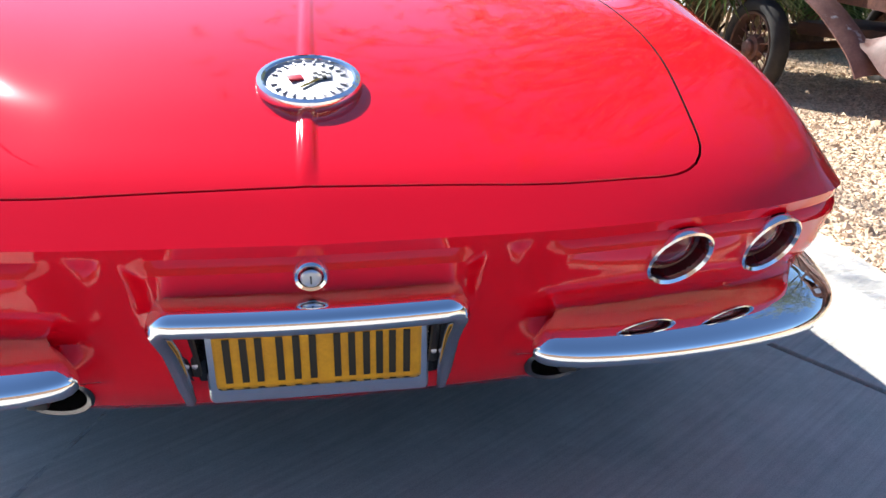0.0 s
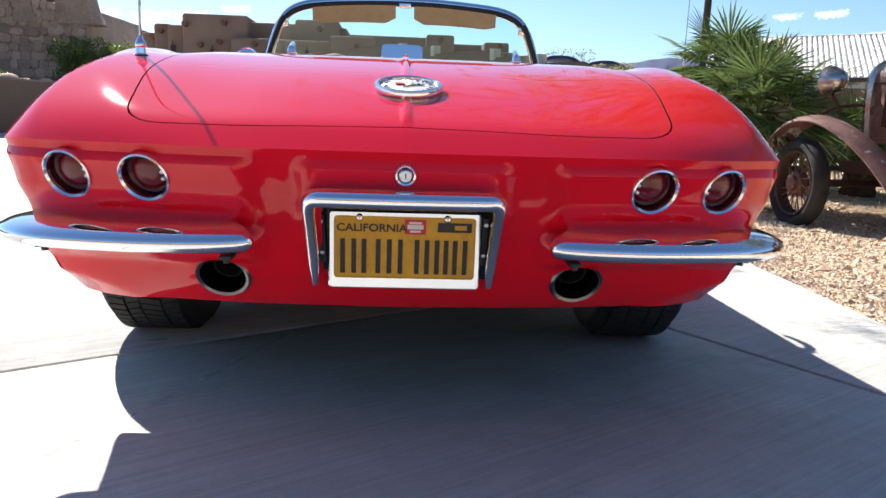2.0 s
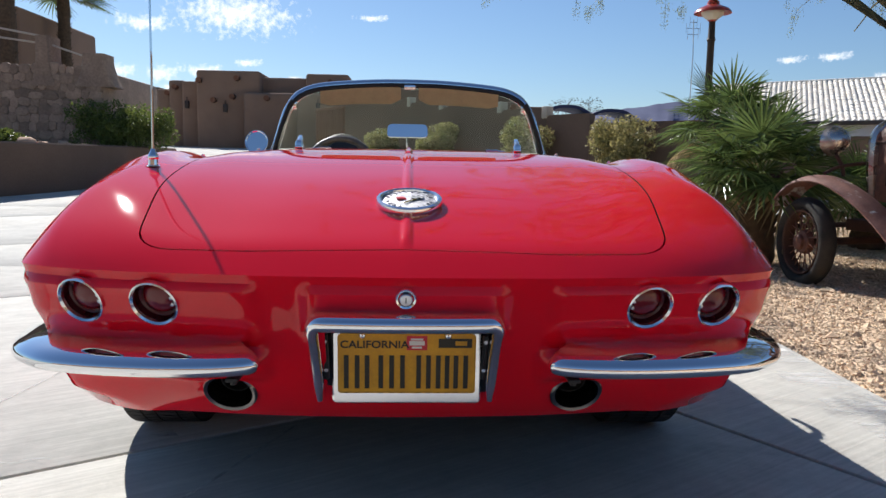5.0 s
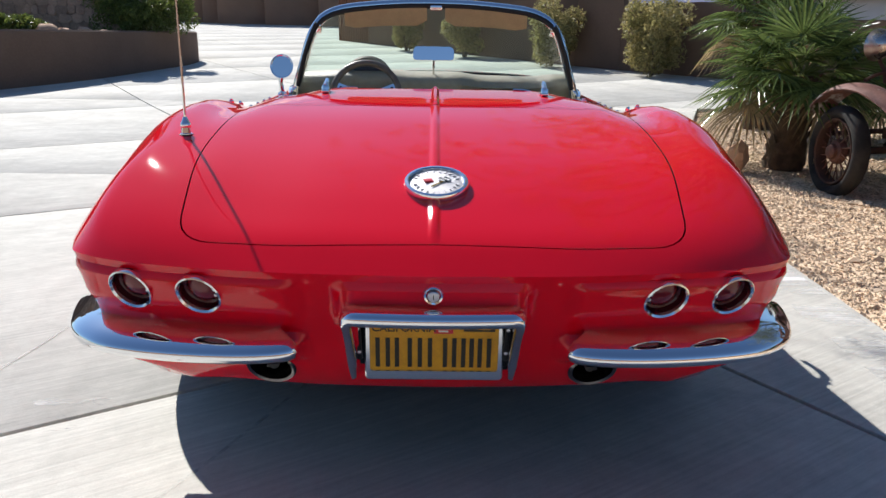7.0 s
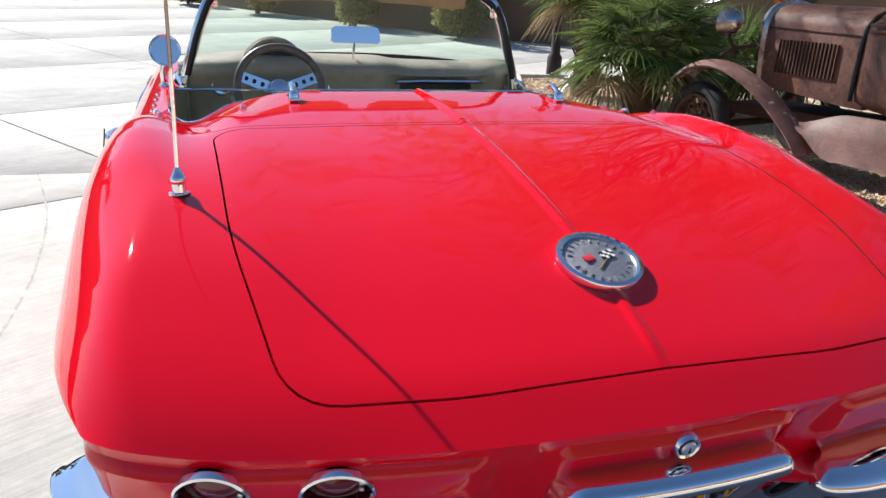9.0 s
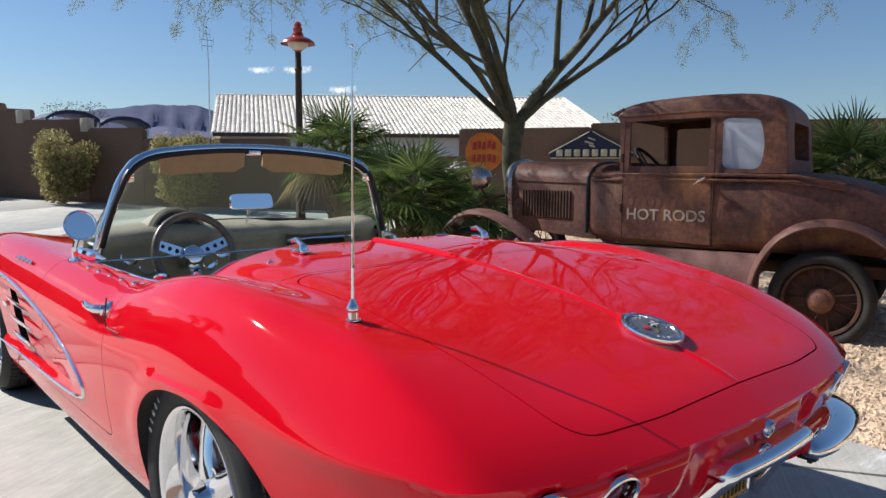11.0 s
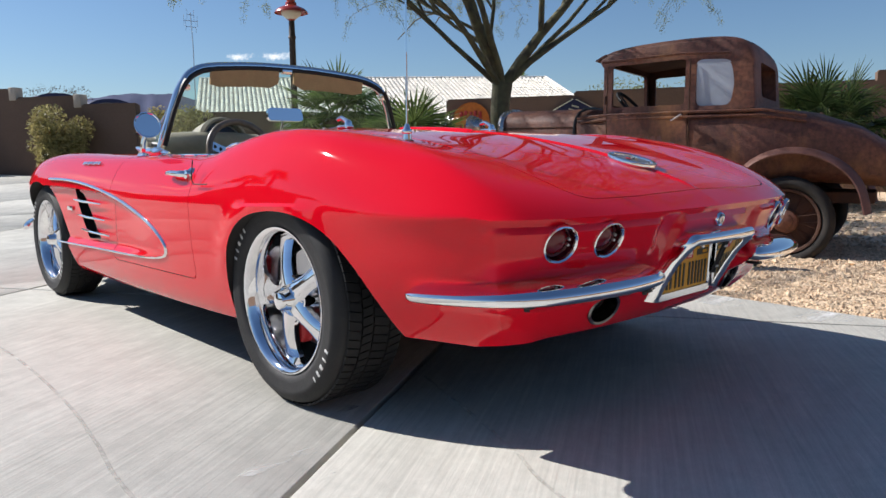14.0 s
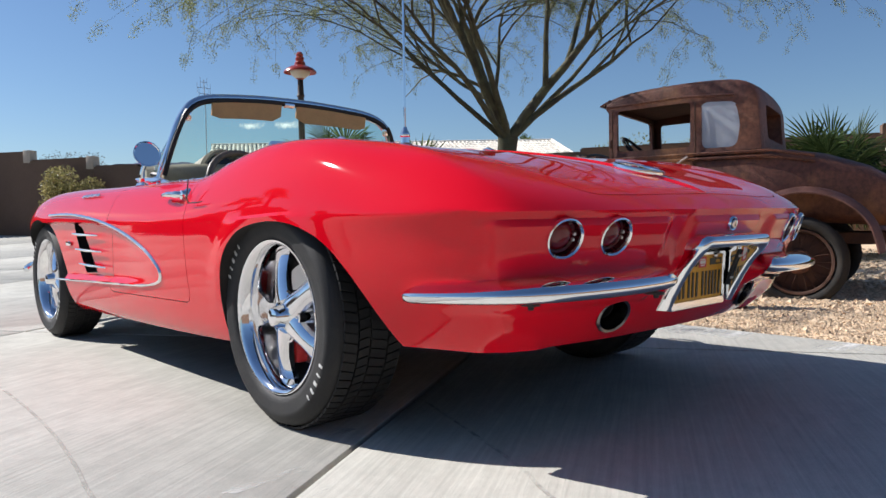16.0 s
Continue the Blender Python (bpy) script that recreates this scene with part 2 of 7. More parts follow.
M_ROCK = material("tan_rock", (0.52, 0.33, 0.21), rough=0.9, color2=(0.42, 0.25, 0.15), scale=9, fine=0.12, bump=0.7, bump_scale=25)
M_ADOBE = material("adobe_stucco", (0.265, 0.165, 0.112), rough=0.95, color2=(0.235, 0.145, 0.098), scale=0.9, fine=0.07, fine_scale=30, bump=0.35, bump_scale=18)
M_ADOBE_WALL = material("brown_wall_stucco", (0.175, 0.112, 0.080), rough=0.95, color2=(0.15, 0.096, 0.068), scale=0.8, fine=0.08, fine_scale=30, bump=0.35, bump_scale=22)
M_STONE = material("facing_stone", (0.38, 0.26, 0.185), rough=0.92, color2=(0.27, 0.185, 0.135), scale=3, spread=0.28, fine=0.15, fine_scale=20, bump=0.7, bump_scale=9)
M_CAP = material("pale_rail_and_lit_end", (0.50, 0.42, 0.34), rough=0.9, fine=0.1)
M_VIGA = material("log_end_wood", (0.20, 0.085, 0.045), rough=0.85, color2=(0.13, 0.055, 0.03), scale=6)
M_TILE = material("cream_roof_tile", (0.88, 0.82, 0.72), rough=0.8, color2=(0.78, 0.71, 0.60), scale=2.5, spread=0.16, fine=0.08)
M_HOUSE_WHITE = material("white_stucco", (0.66, 0.65, 0.63), rough=0.9, color2=(0.60, 0.59, 0.57), scale=1.5, fine=0.05)
M_FASCIA = material("dark_fascia", (0.07, 0.055, 0.045), rough=0.8, fine=0.15)
M_LEAF_PALM = material("palm_blade", (0.15, 0.20, 0.06), rough=0.22, color2=(0.075, 0.115, 0.034), scale=4, spread=0.5)
M_LEAF_DRY = material("dry_palm_blade", (0.36, 0.27, 0.14), rough=0.8, color2=(0.25, 0.18, 0.09), scale=5, spread=0.3)
M_PALM_TRUNK = material("palm_fibre", (0.13, 0.085, 0.05), rough=0.95, color2=(0.07, 0.045, 0.028), scale=12, bump=0.9, bump_scale=40)
M_LEAF_BUSH = material("bush_leaf", (0.40, 0.33, 0.14), rough=0.5, color2=(0.26, 0.24, 0.09), scale=3, spread=0.35)
M_LEAF_HEDGE = material("hedge_leaf", (0.17, 0.20, 0.045), rough=0.5, color2=(0.10, 0.135, 0.03), scale=3, spread=0.35)
M_LEAF_TREE = material("palo_verde_leaf", (0.27, 0.30, 0.14), rough=0.6, color2=(0.20, 0.23, 0.10), scale=2, spread=0.35)
M_BARK = material("palo_verde_bark", (0.115, 0.112, 0.06), rough=0.85, color2=(0.06, 0.05, 0.034), scale=7, detail=8, bump=0.6, bump_scale=30)
M_TWIG = material("grey_twig", (0.17, 0.135, 0.10), rough=0.9)
M_RUST = material("rusted_steel", (0.105, 0.040, 0.028), rough=0.6, color2=(0.20, 0.078, 0.038), scale=2.6, detail=11, mix=(0.42, 0.72), fine=0.35, fine_scale=28, bump=0.35, bump_scale=70, rough2=0.6)
M_RUST_FENDER = material("faded_primer_rust", (0.19, 0.088, 0.070), rough=0.55, color2=(0.115, 0.048, 0.034), scale=5, detail=9, fine=0.15, fine_scale=60, bump=0.2, bump_scale=90)
M_RUST_DARK = material("dark_rust_and_shade", (0.055, 0.026, 0.018), rough=0.85, color2=(0.09, 0.04, 0.022), scale=6, fine=0.25, bump=0.3)
patches(M_RUST, (0.30, 0.135, 0.05), 2.1, 0.55, 0.74, (1, 1, 0.55))
patches(M_RUST, (0.045, 0.018, 0.014), 1.5, 0.55, 0.70, (1, 1, 0.6))
patches(M_RUST, (0.26, 0.15, 0.11), 9.0, 0.65, 0.76)
patches(M_RUST_FENDER, (0.075, 0.032, 0.024), 3.0, 0.56, 0.70)
M_WING_FLAKE = material("flaking_pale_wing", (0.24, 0.12, 0.095), rough=0.6, color2=(0.14, 0.06, 0.045), scale=5, detail=9, fine=0.15, fine_scale=60)
patches(M_WING_FLAKE, (0.55, 0.55, 0.52), 5.5, 0.55, 0.62)
M_OLD_CHROME = material("tarnished_nickel", (0.55, 0.50, 0.46), rough=0.22, metal=1.0, color2=(0.30, 0.17, 0.11), scale=7, mix=(0.45, 0.75), rough2=0.6)
M_OLD_WHITE = material("flaking_white_paint", (0.42, 0.36, 0.30), rough=0.8, color2=(0.24, 0.16, 0.12), scale=24, mix=(0.4, 0.7), fine=0.15)
M_LAMP_RED = material("red_enamel", (0.36, 0.035, 0.022), rough=0.3, coat=0.6)
M_POST = material("dark_brown_post", (0.035, 0.022, 0.018), rough=0.5, fine=0.15)
M_CREAM = material("cream_lamp_glass", (0.62, 0.56, 0.46), rough=0.35)
M_SIGN_ORANGE = material("orange_enamel_sign", (0.62, 0.17, 0.012), rough=0.45, color2=(0.45, 0.11, 0.01), scale=8)
M_SIGN_RED = material("dark_red_sign_paint", (0.30, 0.015, 0.012), rough=0.5)
M_SIGN_BLUE = material("navy_enamel_sign", (0.012, 0.015, 0.055), rough=0.4, color2=(0.02, 0.022, 0.06), scale=8)
M_SIGN_CREAM = material("cream_sign_paint", (0.42, 0.41, 0.31), rough=0.5)
M_BOAT_BLUE = material("navy_boat_canvas", (0.02, 0.025, 0.07), rough=0.7, fine=0.1)
# blue tone of the far rock is distance haze put into its colour
M_MOUNT = material("hazed_mountain_rock", (0.135, 0.150, 0.235), rough=1.0, color2=(0.105, 0.115, 0.19), scale=0.012, detail=10, mix=(0.4, 0.62))
M_CLOUD = bpy.data.materials.new("glowing_cloud")
M_CLOUD.use_nodes = True
cn, cl = M_CLOUD.node_tree.nodes, M_CLOUD.node_tree.links
cn.remove(cn["Principled BSDF"])
c_tc, c_noise, c_ball, c_sub, c_len, c_add, c_map, c_em, c_tr, c_mix = (cn.new("ShaderNode" + k) for k in ("TexCoord", "TexNoise", "VectorMath", "VectorMath", "VectorMath", "Math", "MapRange", "Emission", "BsdfTransparent", "MixShader"))
c_noise.inputs["Scale"].default_value, c_noise.inputs["Detail"].default_value, c_noise.inputs["Roughness"].default_value = 0.034, 9.0, 0.66
c_ball.operation, c_ball.inputs[1].default_value = "SUBTRACT", (0.5, 0.5, 0.42)
c_sub.operation, c_sub.inputs[1].default_value = "MULTIPLY", (2.0, 0.0, 2.0)
c_len.operation = "LENGTH"
c_add.operation = "MULTIPLY_ADD"
c_add.inputs[1].default_value = -0.40
c_map.inputs["From Min"].default_value, c_map.inputs["From Max"].default_value = 0.22, 0.52
c_em.inputs["Color"].default_value, c_em.inputs["Strength"].default_value = (0.92, 0.96, 1.0, 1), 1.0
cl.new(c_tc.outputs["Object"], c_noise.inputs["Vector"])
cl.new(c_tc.outputs["Generated"], c_ball.inputs[0])
cl.new(c_ball.outputs["Vector"], c_sub.inputs[0])
cl.new(c_sub.outputs["Vector"], c_len.inputs[0])
cl.new(c_len.outputs["Value"], c_add.inputs[0])
cl.new(c_noise.outputs["Fac"], c_add.inputs[2])
cl.new(c_add.outputs[0], c_map.inputs["Value"])
cl.new(c_map.outputs["Result"], c_mix.inputs["Fac"])
cl.new(c_tr.outputs["BSDF"], c_mix.inputs[1])
cl.new(c_em.outputs["Emission"], c_mix.inputs[2])
cl.new(c_mix.outputs["Shader"], cn["Material Output"].inputs["Surface"])


def see_through(m, share):
    """Lets a share of the light that falls on a leaf glow through it."""
    nodes, links = m.node_tree.nodes, m.node_tree.links
    b, out = nodes["Principled BSDF"], nodes["Material Output"]
    tr, mx = nodes.new("ShaderNodeBsdfTranslucent"), nodes.new("ShaderNodeMixShader")
    if b.inputs["Base Color"].links:
        links.new(b.inputs["Base Color"].links[0].from_socket, tr.inputs["Color"])
    mx.inputs["Fac"].default_value = share
    links.new(b.outputs["BSDF"], mx.inputs[1])
    links.new(tr.outputs["BSDF"], mx.inputs[2])
    links.new(mx.outputs["Shader"], out.inputs["Surface"])


for m_ in (M_LEAF_PALM, M_LEAF_DRY, M_LEAF_BUSH, M_LEAF_HEDGE, M_LEAF_TREE):
    see_through(m_, 0.42)


# ---- building helpers ----
def sstep(a, b, x):
    t = np.clip((np.asarray(x, float) - a) / (b - a), 0, 1)
    return t * t * (3 - 2 * t)


def curve(*pts):
    """A smooth function through (x, y) points that does not overshoot."""
    xs, ys = np.array([p[0] for p in pts], float), np.array([p[1] for p in pts], float)
    h, d = np.diff(xs), np.diff(ys) / np.diff(xs)
    m = np.zeros(len(xs))
    m[0], m[-1] = d[0], d[-1]
    for i in range(1, len(xs) - 1):
        if d[i - 1] * d[i] > 0:
            w1, w2 = 2 * h[i] + h[i - 1], h[i] + 2 * h[i - 1]
            m[i] = (w1 + w2) / (w1 / d[i - 1] + w2 / d[i])

    def f(x):
        x = np.clip(np.asarray(x, float), xs[0], xs[-1])
        i = np.clip(np.searchsorted(xs, x) - 1, 0, len(xs) - 2)
        t = (x - xs[i]) / h[i]
        return ((1 + 2 * t) * (1 - t) ** 2 * ys[i] + t * (1 - t) ** 2 * h[i] * m[i] + t * t * (3 - 2 * t) * ys[i + 1] + t * t * (t - 1) * h[i] * m[i + 1])
    return f


def spline(pts, steps=8, closed=False):
    """Points along a Catmull-Rom line through pts."""
    p = [Vector(q) for q in pts]
    n, out = len(p), []
    for i in range(n if closed else n - 1):
        a, b, c, d = ((p[(i + k) % n] if closed else p[min(max(i + k, 0), n - 1)]) for k in (-1, 0, 1, 2))
        for s in range(steps):
            t = s / steps
            out.append(0.5 * (2 * b + (c - a) * t + (2 * a - 5 * b + 4 * c - d) * t * t + (3 * b - a - 3 * c + d) * t ** 3))
    if not closed:
        out.append(p[-1])
    return out


def link_mesh(name, me, parent=None, label="", smooth=38):
    ob = new(name, me)
    if smooth:
        me.shade_smooth()
        me.set_sharp_from_angle(angle=radians(smooth))
    if parent is not None:
        ob.parent = parent
    return tagged(ob, label)


def part(name, bm, mat, parent, label="", smooth=38):
    """Links a bmesh as one mesh object under a thing or under a part."""
    bmesh.ops.recalc_face_normals(bm, faces=bm.faces)
    me = bpy.data.meshes.new(name)
    bm.to_mesh(me)
    bm.free()
    me.materials.append(mat)
    return link_mesh(name, me, parent, label, smooth)


def thing(name, label, category, at=(0, 0, 0), turn=0.0, group="", kind=""):
    ob = new(name)
    ob.empty_display_size = 0.1
    ob.matrix_world = pose(*at, 0, 0, turn)
    return tagged(ob, label, category, group, kind)


def B():
    return bmesh.new()


def box(bm, c, s, bevel=0.0, turn=None, seg=2):
    m = Matrix.Translation(c) @ (turn or Matrix()) @ Matrix.Diagonal((*s, 1))
    r = bmesh.ops.create_cube(bm, size=1.0, matrix=m)
    if bevel:
        es = list({e for v in r["verts"] for e in v.link_edges})
        bmesh.ops.bevel(bm, geom=es, offset=bevel, segments=seg, affect="EDGES", profile=0.5)
    return bm


def loft(bm, rings, closed_ring=True, caps=True, closed_path=False):
    vs = [[bm.verts.new(p) for p in ring] for ring in rings]
    n = len(vs[0])
    for i in range(len(vs) if closed_path else len(vs) - 1):
        a, b = vs[i], vs[(i + 1) % len(vs)]
        for k in range(n if closed_ring else n - 1):
            try:
                bm.faces.new((a[k], a[(k + 1) % n], b[(k + 1) % n], b[k]))
            except ValueError:
                pass
    if caps and closed_ring and not closed_path:
        bm.faces.new(vs[0][::-1])
        bm.faces.new(vs[-1])
    return bm


def frames_along(pts, closed=False, up=None):
    p = [Vector(q) for q in pts]
    n, out = len(p), []
    side = None
    for i in range(n):
        a, b = (p[(i - 1) % n], p[(i + 1) % n]) if closed else (p[max(i - 1, 0)], p[min(i + 1, n - 1)])
        d = (b - a).normalized()
        if up is not None:
            side = d.cross(Vector(up)).normalized()
        elif side is None:
            side = d.orthogonal().normalized()
        else:
            side = (side - d * side.dot(d)).normalized()
        out.append((p[i], d, side, side.cross(d).normalized()))
    return out


def tube(bm, pts, r, n=8, closed=False, up=None, flat=1.0):
    """A round bar along pts; r may be a list; flat scales it along its second axis."""
    fr = frames_along(pts, closed, up)
    rs = r if hasattr(r, "__len__") else [r] * len(fr)
    rings = [[p + q * (s * math.cos(2 * math.pi * k / n)) + w * (s * flat * math.sin(2 * math.pi * k / n)) for k in range(n)]
             for (p, d, q, w), s in zip(fr, rs)]
    return loft(bm, rings, True, True, closed)


def lathe(bm, profile, n=32, m=None, caps=False):
    """Turns (radius, height) points about z, then lays them by m."""
    m = m or Matrix()
    rings = [[m @ Vector((r * math.cos(2 * math.pi * k / n), r * math.sin(2 * math.pi * k / n), h)) for k in range(n)] for r, h in profile]
    return loft(bm, rings, True, caps)


def prism(bm, poly, a, b, axis="z"):
    """A prism over a polygon: axis z takes (x, y), x takes (y, z), y takes (x, z)."""
    put = {"z": lambda p, h: (p[0], p[1], h), "x": lambda p, h: (h, p[0], p[1]), "y": lambda p, h: (p[0], h, p[1])}[axis]
    loft(bm, [[put(p, a) for p in poly], [put(p, b) for p in poly]])
    bmesh.ops.recalc_face_normals(bm, faces=bm.faces)
    return bm


def to_mesh(bm, *mats):
    bmesh.ops.recalc_face_normals(bm, faces=bm.faces)
    me = bpy.data.meshes.new("piece")
    bm.to_mesh(me)
    bm.free()
    for m in mats:
        me.materials.append(m)
    return me


def cut(me, tool, op="DIFFERENCE"):
    """The mesh me less (or met with) the mesh tool; faces made by the tool keep the tool's material."""
    for step in range(9):
        a, b = new("a", me), new("b", tool)
        mod = a.modifiers.new("cut", "BOOLEAN")
        mod.operation, mod.object, mod.solver, mod.material_mode = op, b, "EXACT", "TRANSFER"
        out = bpy.data.meshes.new_from_object(a.evaluated_get(bpy.context.evaluated_depsgraph_get()))
        bpy.data.objects.remove(a)
        bpy.data.objects.remove(b)
        if len(out.vertices) > (0.5 * len(me.vertices) if op == "DIFFERENCE" else 20) and len(out.vertices) != len(me.vertices):
            return out
        tool.transform(Matrix.Translation((0.0007 * (step + 1), -0.0009, 0.0011)) @ Matrix.Rotation(0.002 * (step + 1), 4, "X") @ Matrix.Rotation(0.0015 * (step + 1), 4, "Z"))
    return me


def letters(text, size, mat, m, parent, name="lettering", depth=0.002, label="", bold=0.0, width=1.0):
    """Raised lettering as one mesh, centred at m, in its xy plane."""
    cu = bpy.data.curves.new("text", "FONT")
    cu.body, cu.size, cu.extrude, cu.offset = text, size, depth, bold
    cu.align_x, cu.align_y, cu.resolution_u = "CENTER", "CENTER", 3
    ob = new("text", cu)
    me = bpy.data.meshes.new_from_object(ob.evaluated_get(bpy.context.evaluated_depsgraph_get()))
    bpy.data.objects.remove(ob)
    me.transform(m @ Matrix.Diagonal((width, 1, 1, 1)))
    me.materials.append(mat)
    return link_mesh(name, me, parent, label, 0)


def rise(y):
    """The height of the ground, which climbs gently away from the cars."""
    return 0.022 * min(4.0, max(0.0, y - 5.0)) + 0.038 * max(0.0, y - 9.0)


# ---- the red roadster ----
car = thing("roadster", "glossy red open two-seat roadster parked on the concrete driveway", "car")
CORNER = 0.79
HALF = curve((0.19, CORNER), (0.26, 0.817), (0.36, 0.842), (0.5, 0.860), (0.7, 0.874), (1.0, 0.886), (1.5, 0.888), (2.2, 0.884), (3.0, 0.876), (3.6, 0.868), (4.0, 0.83), (4.2, 0.77), (4.4, 0.66))
BOW = curve((0, 0.0), (0.25, 0.010), (0.48, 0.038), (0.62, 0.070), (0.71, 0.106), (0.76, 0.138), (0.782, 0.164), (CORNER, 0.19))
SPINE = curve((0, 0.622), (0.03, 0.640), (0.08, 0.668), (0.18, 0.705), (0.29, 0.740), (0.45, 0.781), (0.6, 0.810), (0.8, 0.841), (1.0, 0.861), (1.2, 0.875), (1.45, 0.882),
              (2.0, 0.865), (2.4, 0.845), (3.0, 0.795), (3.6, 0.765), (4.1, 0.74), (4.4, 0.67), (4.55, 0.60))
BELT = curve((0, 0.622), (0.03, 0.644), (0.1, 0.683), (0.2, 0.7245), (0.35, 0.774), (0.5, 0.807), (0.65, 0.830), (0.8, 0.849), (0.9, 0.8575), (1.0, 0.863), (1.1, 0.863), (1.2, 0.8545), (1.36, 0.828), (1.5, 0.797), (1.65, 0.782), (2.0, 0.785),
             (2.4, 0.79), (2.9, 0.795), (3.4, 0.798), (3.8, 0.775), (4.2, 0.71), (4.55, 0.60))
EDGE = curve((0, 0.622), (0.5, 0.628), (0.8, 0.640), (1.3, 0.625), (2.0, 0.62), (3.2, 0.64), (4.2, 0.62), (4.55, 0.60))
FLOOR = curve((0, 0.285), (0.5, 0.292), (0.8, 0.26), (1.3, 0.222), (2.0, 0.205), (3.0, 0.195), (4.0, 0.24), (4.55, 0.30))
TAIL_IN = curve((0.26, 0.232), (0.285, 0.188), (0.34, 0.134), (0.40, 0.095), (0.45, 0.069), (0.50, 0.050), (0.56, 0.033), (0.595, 0.016), (0.610, 0.006), (0.622, 0.0))
SIDE_IN = curve((0.18, 0.115), (0.21, 0.072), (0.25, 0.050), (0.30, 0.034), (0.40, 0.014), (0.50, 0.004), (0.60, 0.0), (0.66, 0.0))
SHELF = curve((0.385, 0.0), (0.415, 0.7), (0.435, 0.9), (0.450, 0.7), (0.460, 0.3), (0.470, 0.0))
COVE = [(3.50, 0.672), (3.1, 0.676), (2.80, 0.668), (2.5, 0.642), (2.25, 0.606), (2.05, 0.562), (1.90, 0.515), (1.81, 0.47), (1.775, 0.435), (1.80, 0.400), (1.92, 0.380), (2.15, 0.368), (2.6, 0.358), (3.08, 0.345), (3.4, 0.34)]
COVE_LINE = [(p.x, p.y) for p in spline([(a, b, 0) for a, b in COVE], 5)]


def inside(poly, x, y):
    """How deep (x, y) lies inside the polygon; minus outside."""
    best, odd = 9.0, False
    for i in range(len(poly)):
        (ax, ay), (bx, by) = poly[i - 1], poly[i]
        dx, dy = bx - ax, by - ay
        t = min(1.0, max(0.0, ((x - ax) * dx + (y - ay) * dy) / (dx * dx + dy * dy + 1e-12)))
        best = min(best, math.hypot(x - ax - t * dx, y - ay - t * dy))
        if (ay > y) != (by > y) and x < ax + (y - ay) / (by - ay) * dx:
            odd = not odd
    return best if odd else -best


def deck_point(u, v):
    """A point of the upper body: u from the spine (0) to the edge (1), v metres ahead of the tail."""
    fade = 1 - sstep(0, 1.0, v)
    ey = v + BOW(CORNER) * fade
    w = float(HALF(ey))
    nose = float(sstep(3.6, 4.55, v))
    x, y = u * w, v + float(BOW(u * CORNER)) * fade - 0.36 * nose * u ** 2.4
    zc, zs, zb = float(EDGE(v)), float(SPINE(v)), float(BELT(v))
    d = zs + (zb - zs) * float(sstep(0.393, 0.812, u))
    valley = 0.004 * float(sstep(0.15, 0.5, v) * (1 - sstep(0.7, 1.0, v))) + 0.030 * float(sstep(0.6, 1.15, v) * (1 - sstep(1.45, 1.7, v)))
    d -= valley * math.exp(-((u - 0.7216) / 0.0783) ** 2)
    d += 0.010 * math.exp(-((u - 0.80) / 0.10) ** 2) * float(sstep(2.5, 3.2, v) * (1 - sstep(3.8, 4.3, v)))
    d -= 0.012 * x * x * (1 - float(sstep(0.50, 0.76, u))) * float(sstep(0.0, 0.25, v))
    rib = math.exp(-(x / 0.010) ** 4)
    d += rib * (0.005 * float(sstep(0.07, 0.13, v) * (1 - sstep(0.975, 1.005, v))) + 0.010 * float(sstep(0.975, 1.005, v) * (1 - sstep(2.0, 2.2, v))))
    u0 = 0.892 - 0.113 * float(sstep(0.0, 0.8, v))
    t = min(1.0, max(0.0, (u - u0) / (1 - u0)))
    soft = float(sstep(0.106, 0.8, v))
    g = soft * max(0.0, 1 - t ** 3.456) ** 0.79 + (1 - soft) * (1 - t ** 1.40)
    return Vector((x, y, zc + (d - zc) * g))


US = [0, 0.006, 0.011, 0.015, 0.019, 0.024] + list(np.linspace(0.036, 0.685, 66)) + [1 - 0.30 * (1 - k / 19) ** 1.55 for k in range(20)]
VS = list(np.linspace(0, 0.12, 10)) + list(np.linspace(0.14, 1.0, 36)) + [1.01, 1.02, 1.03, 1.04] + list(np.linspace(1.07, 1.7, 22)) + list(np.linspace(1.75, 3.0, 30)) + list(np.linspace(3.04, 4.55, 44))


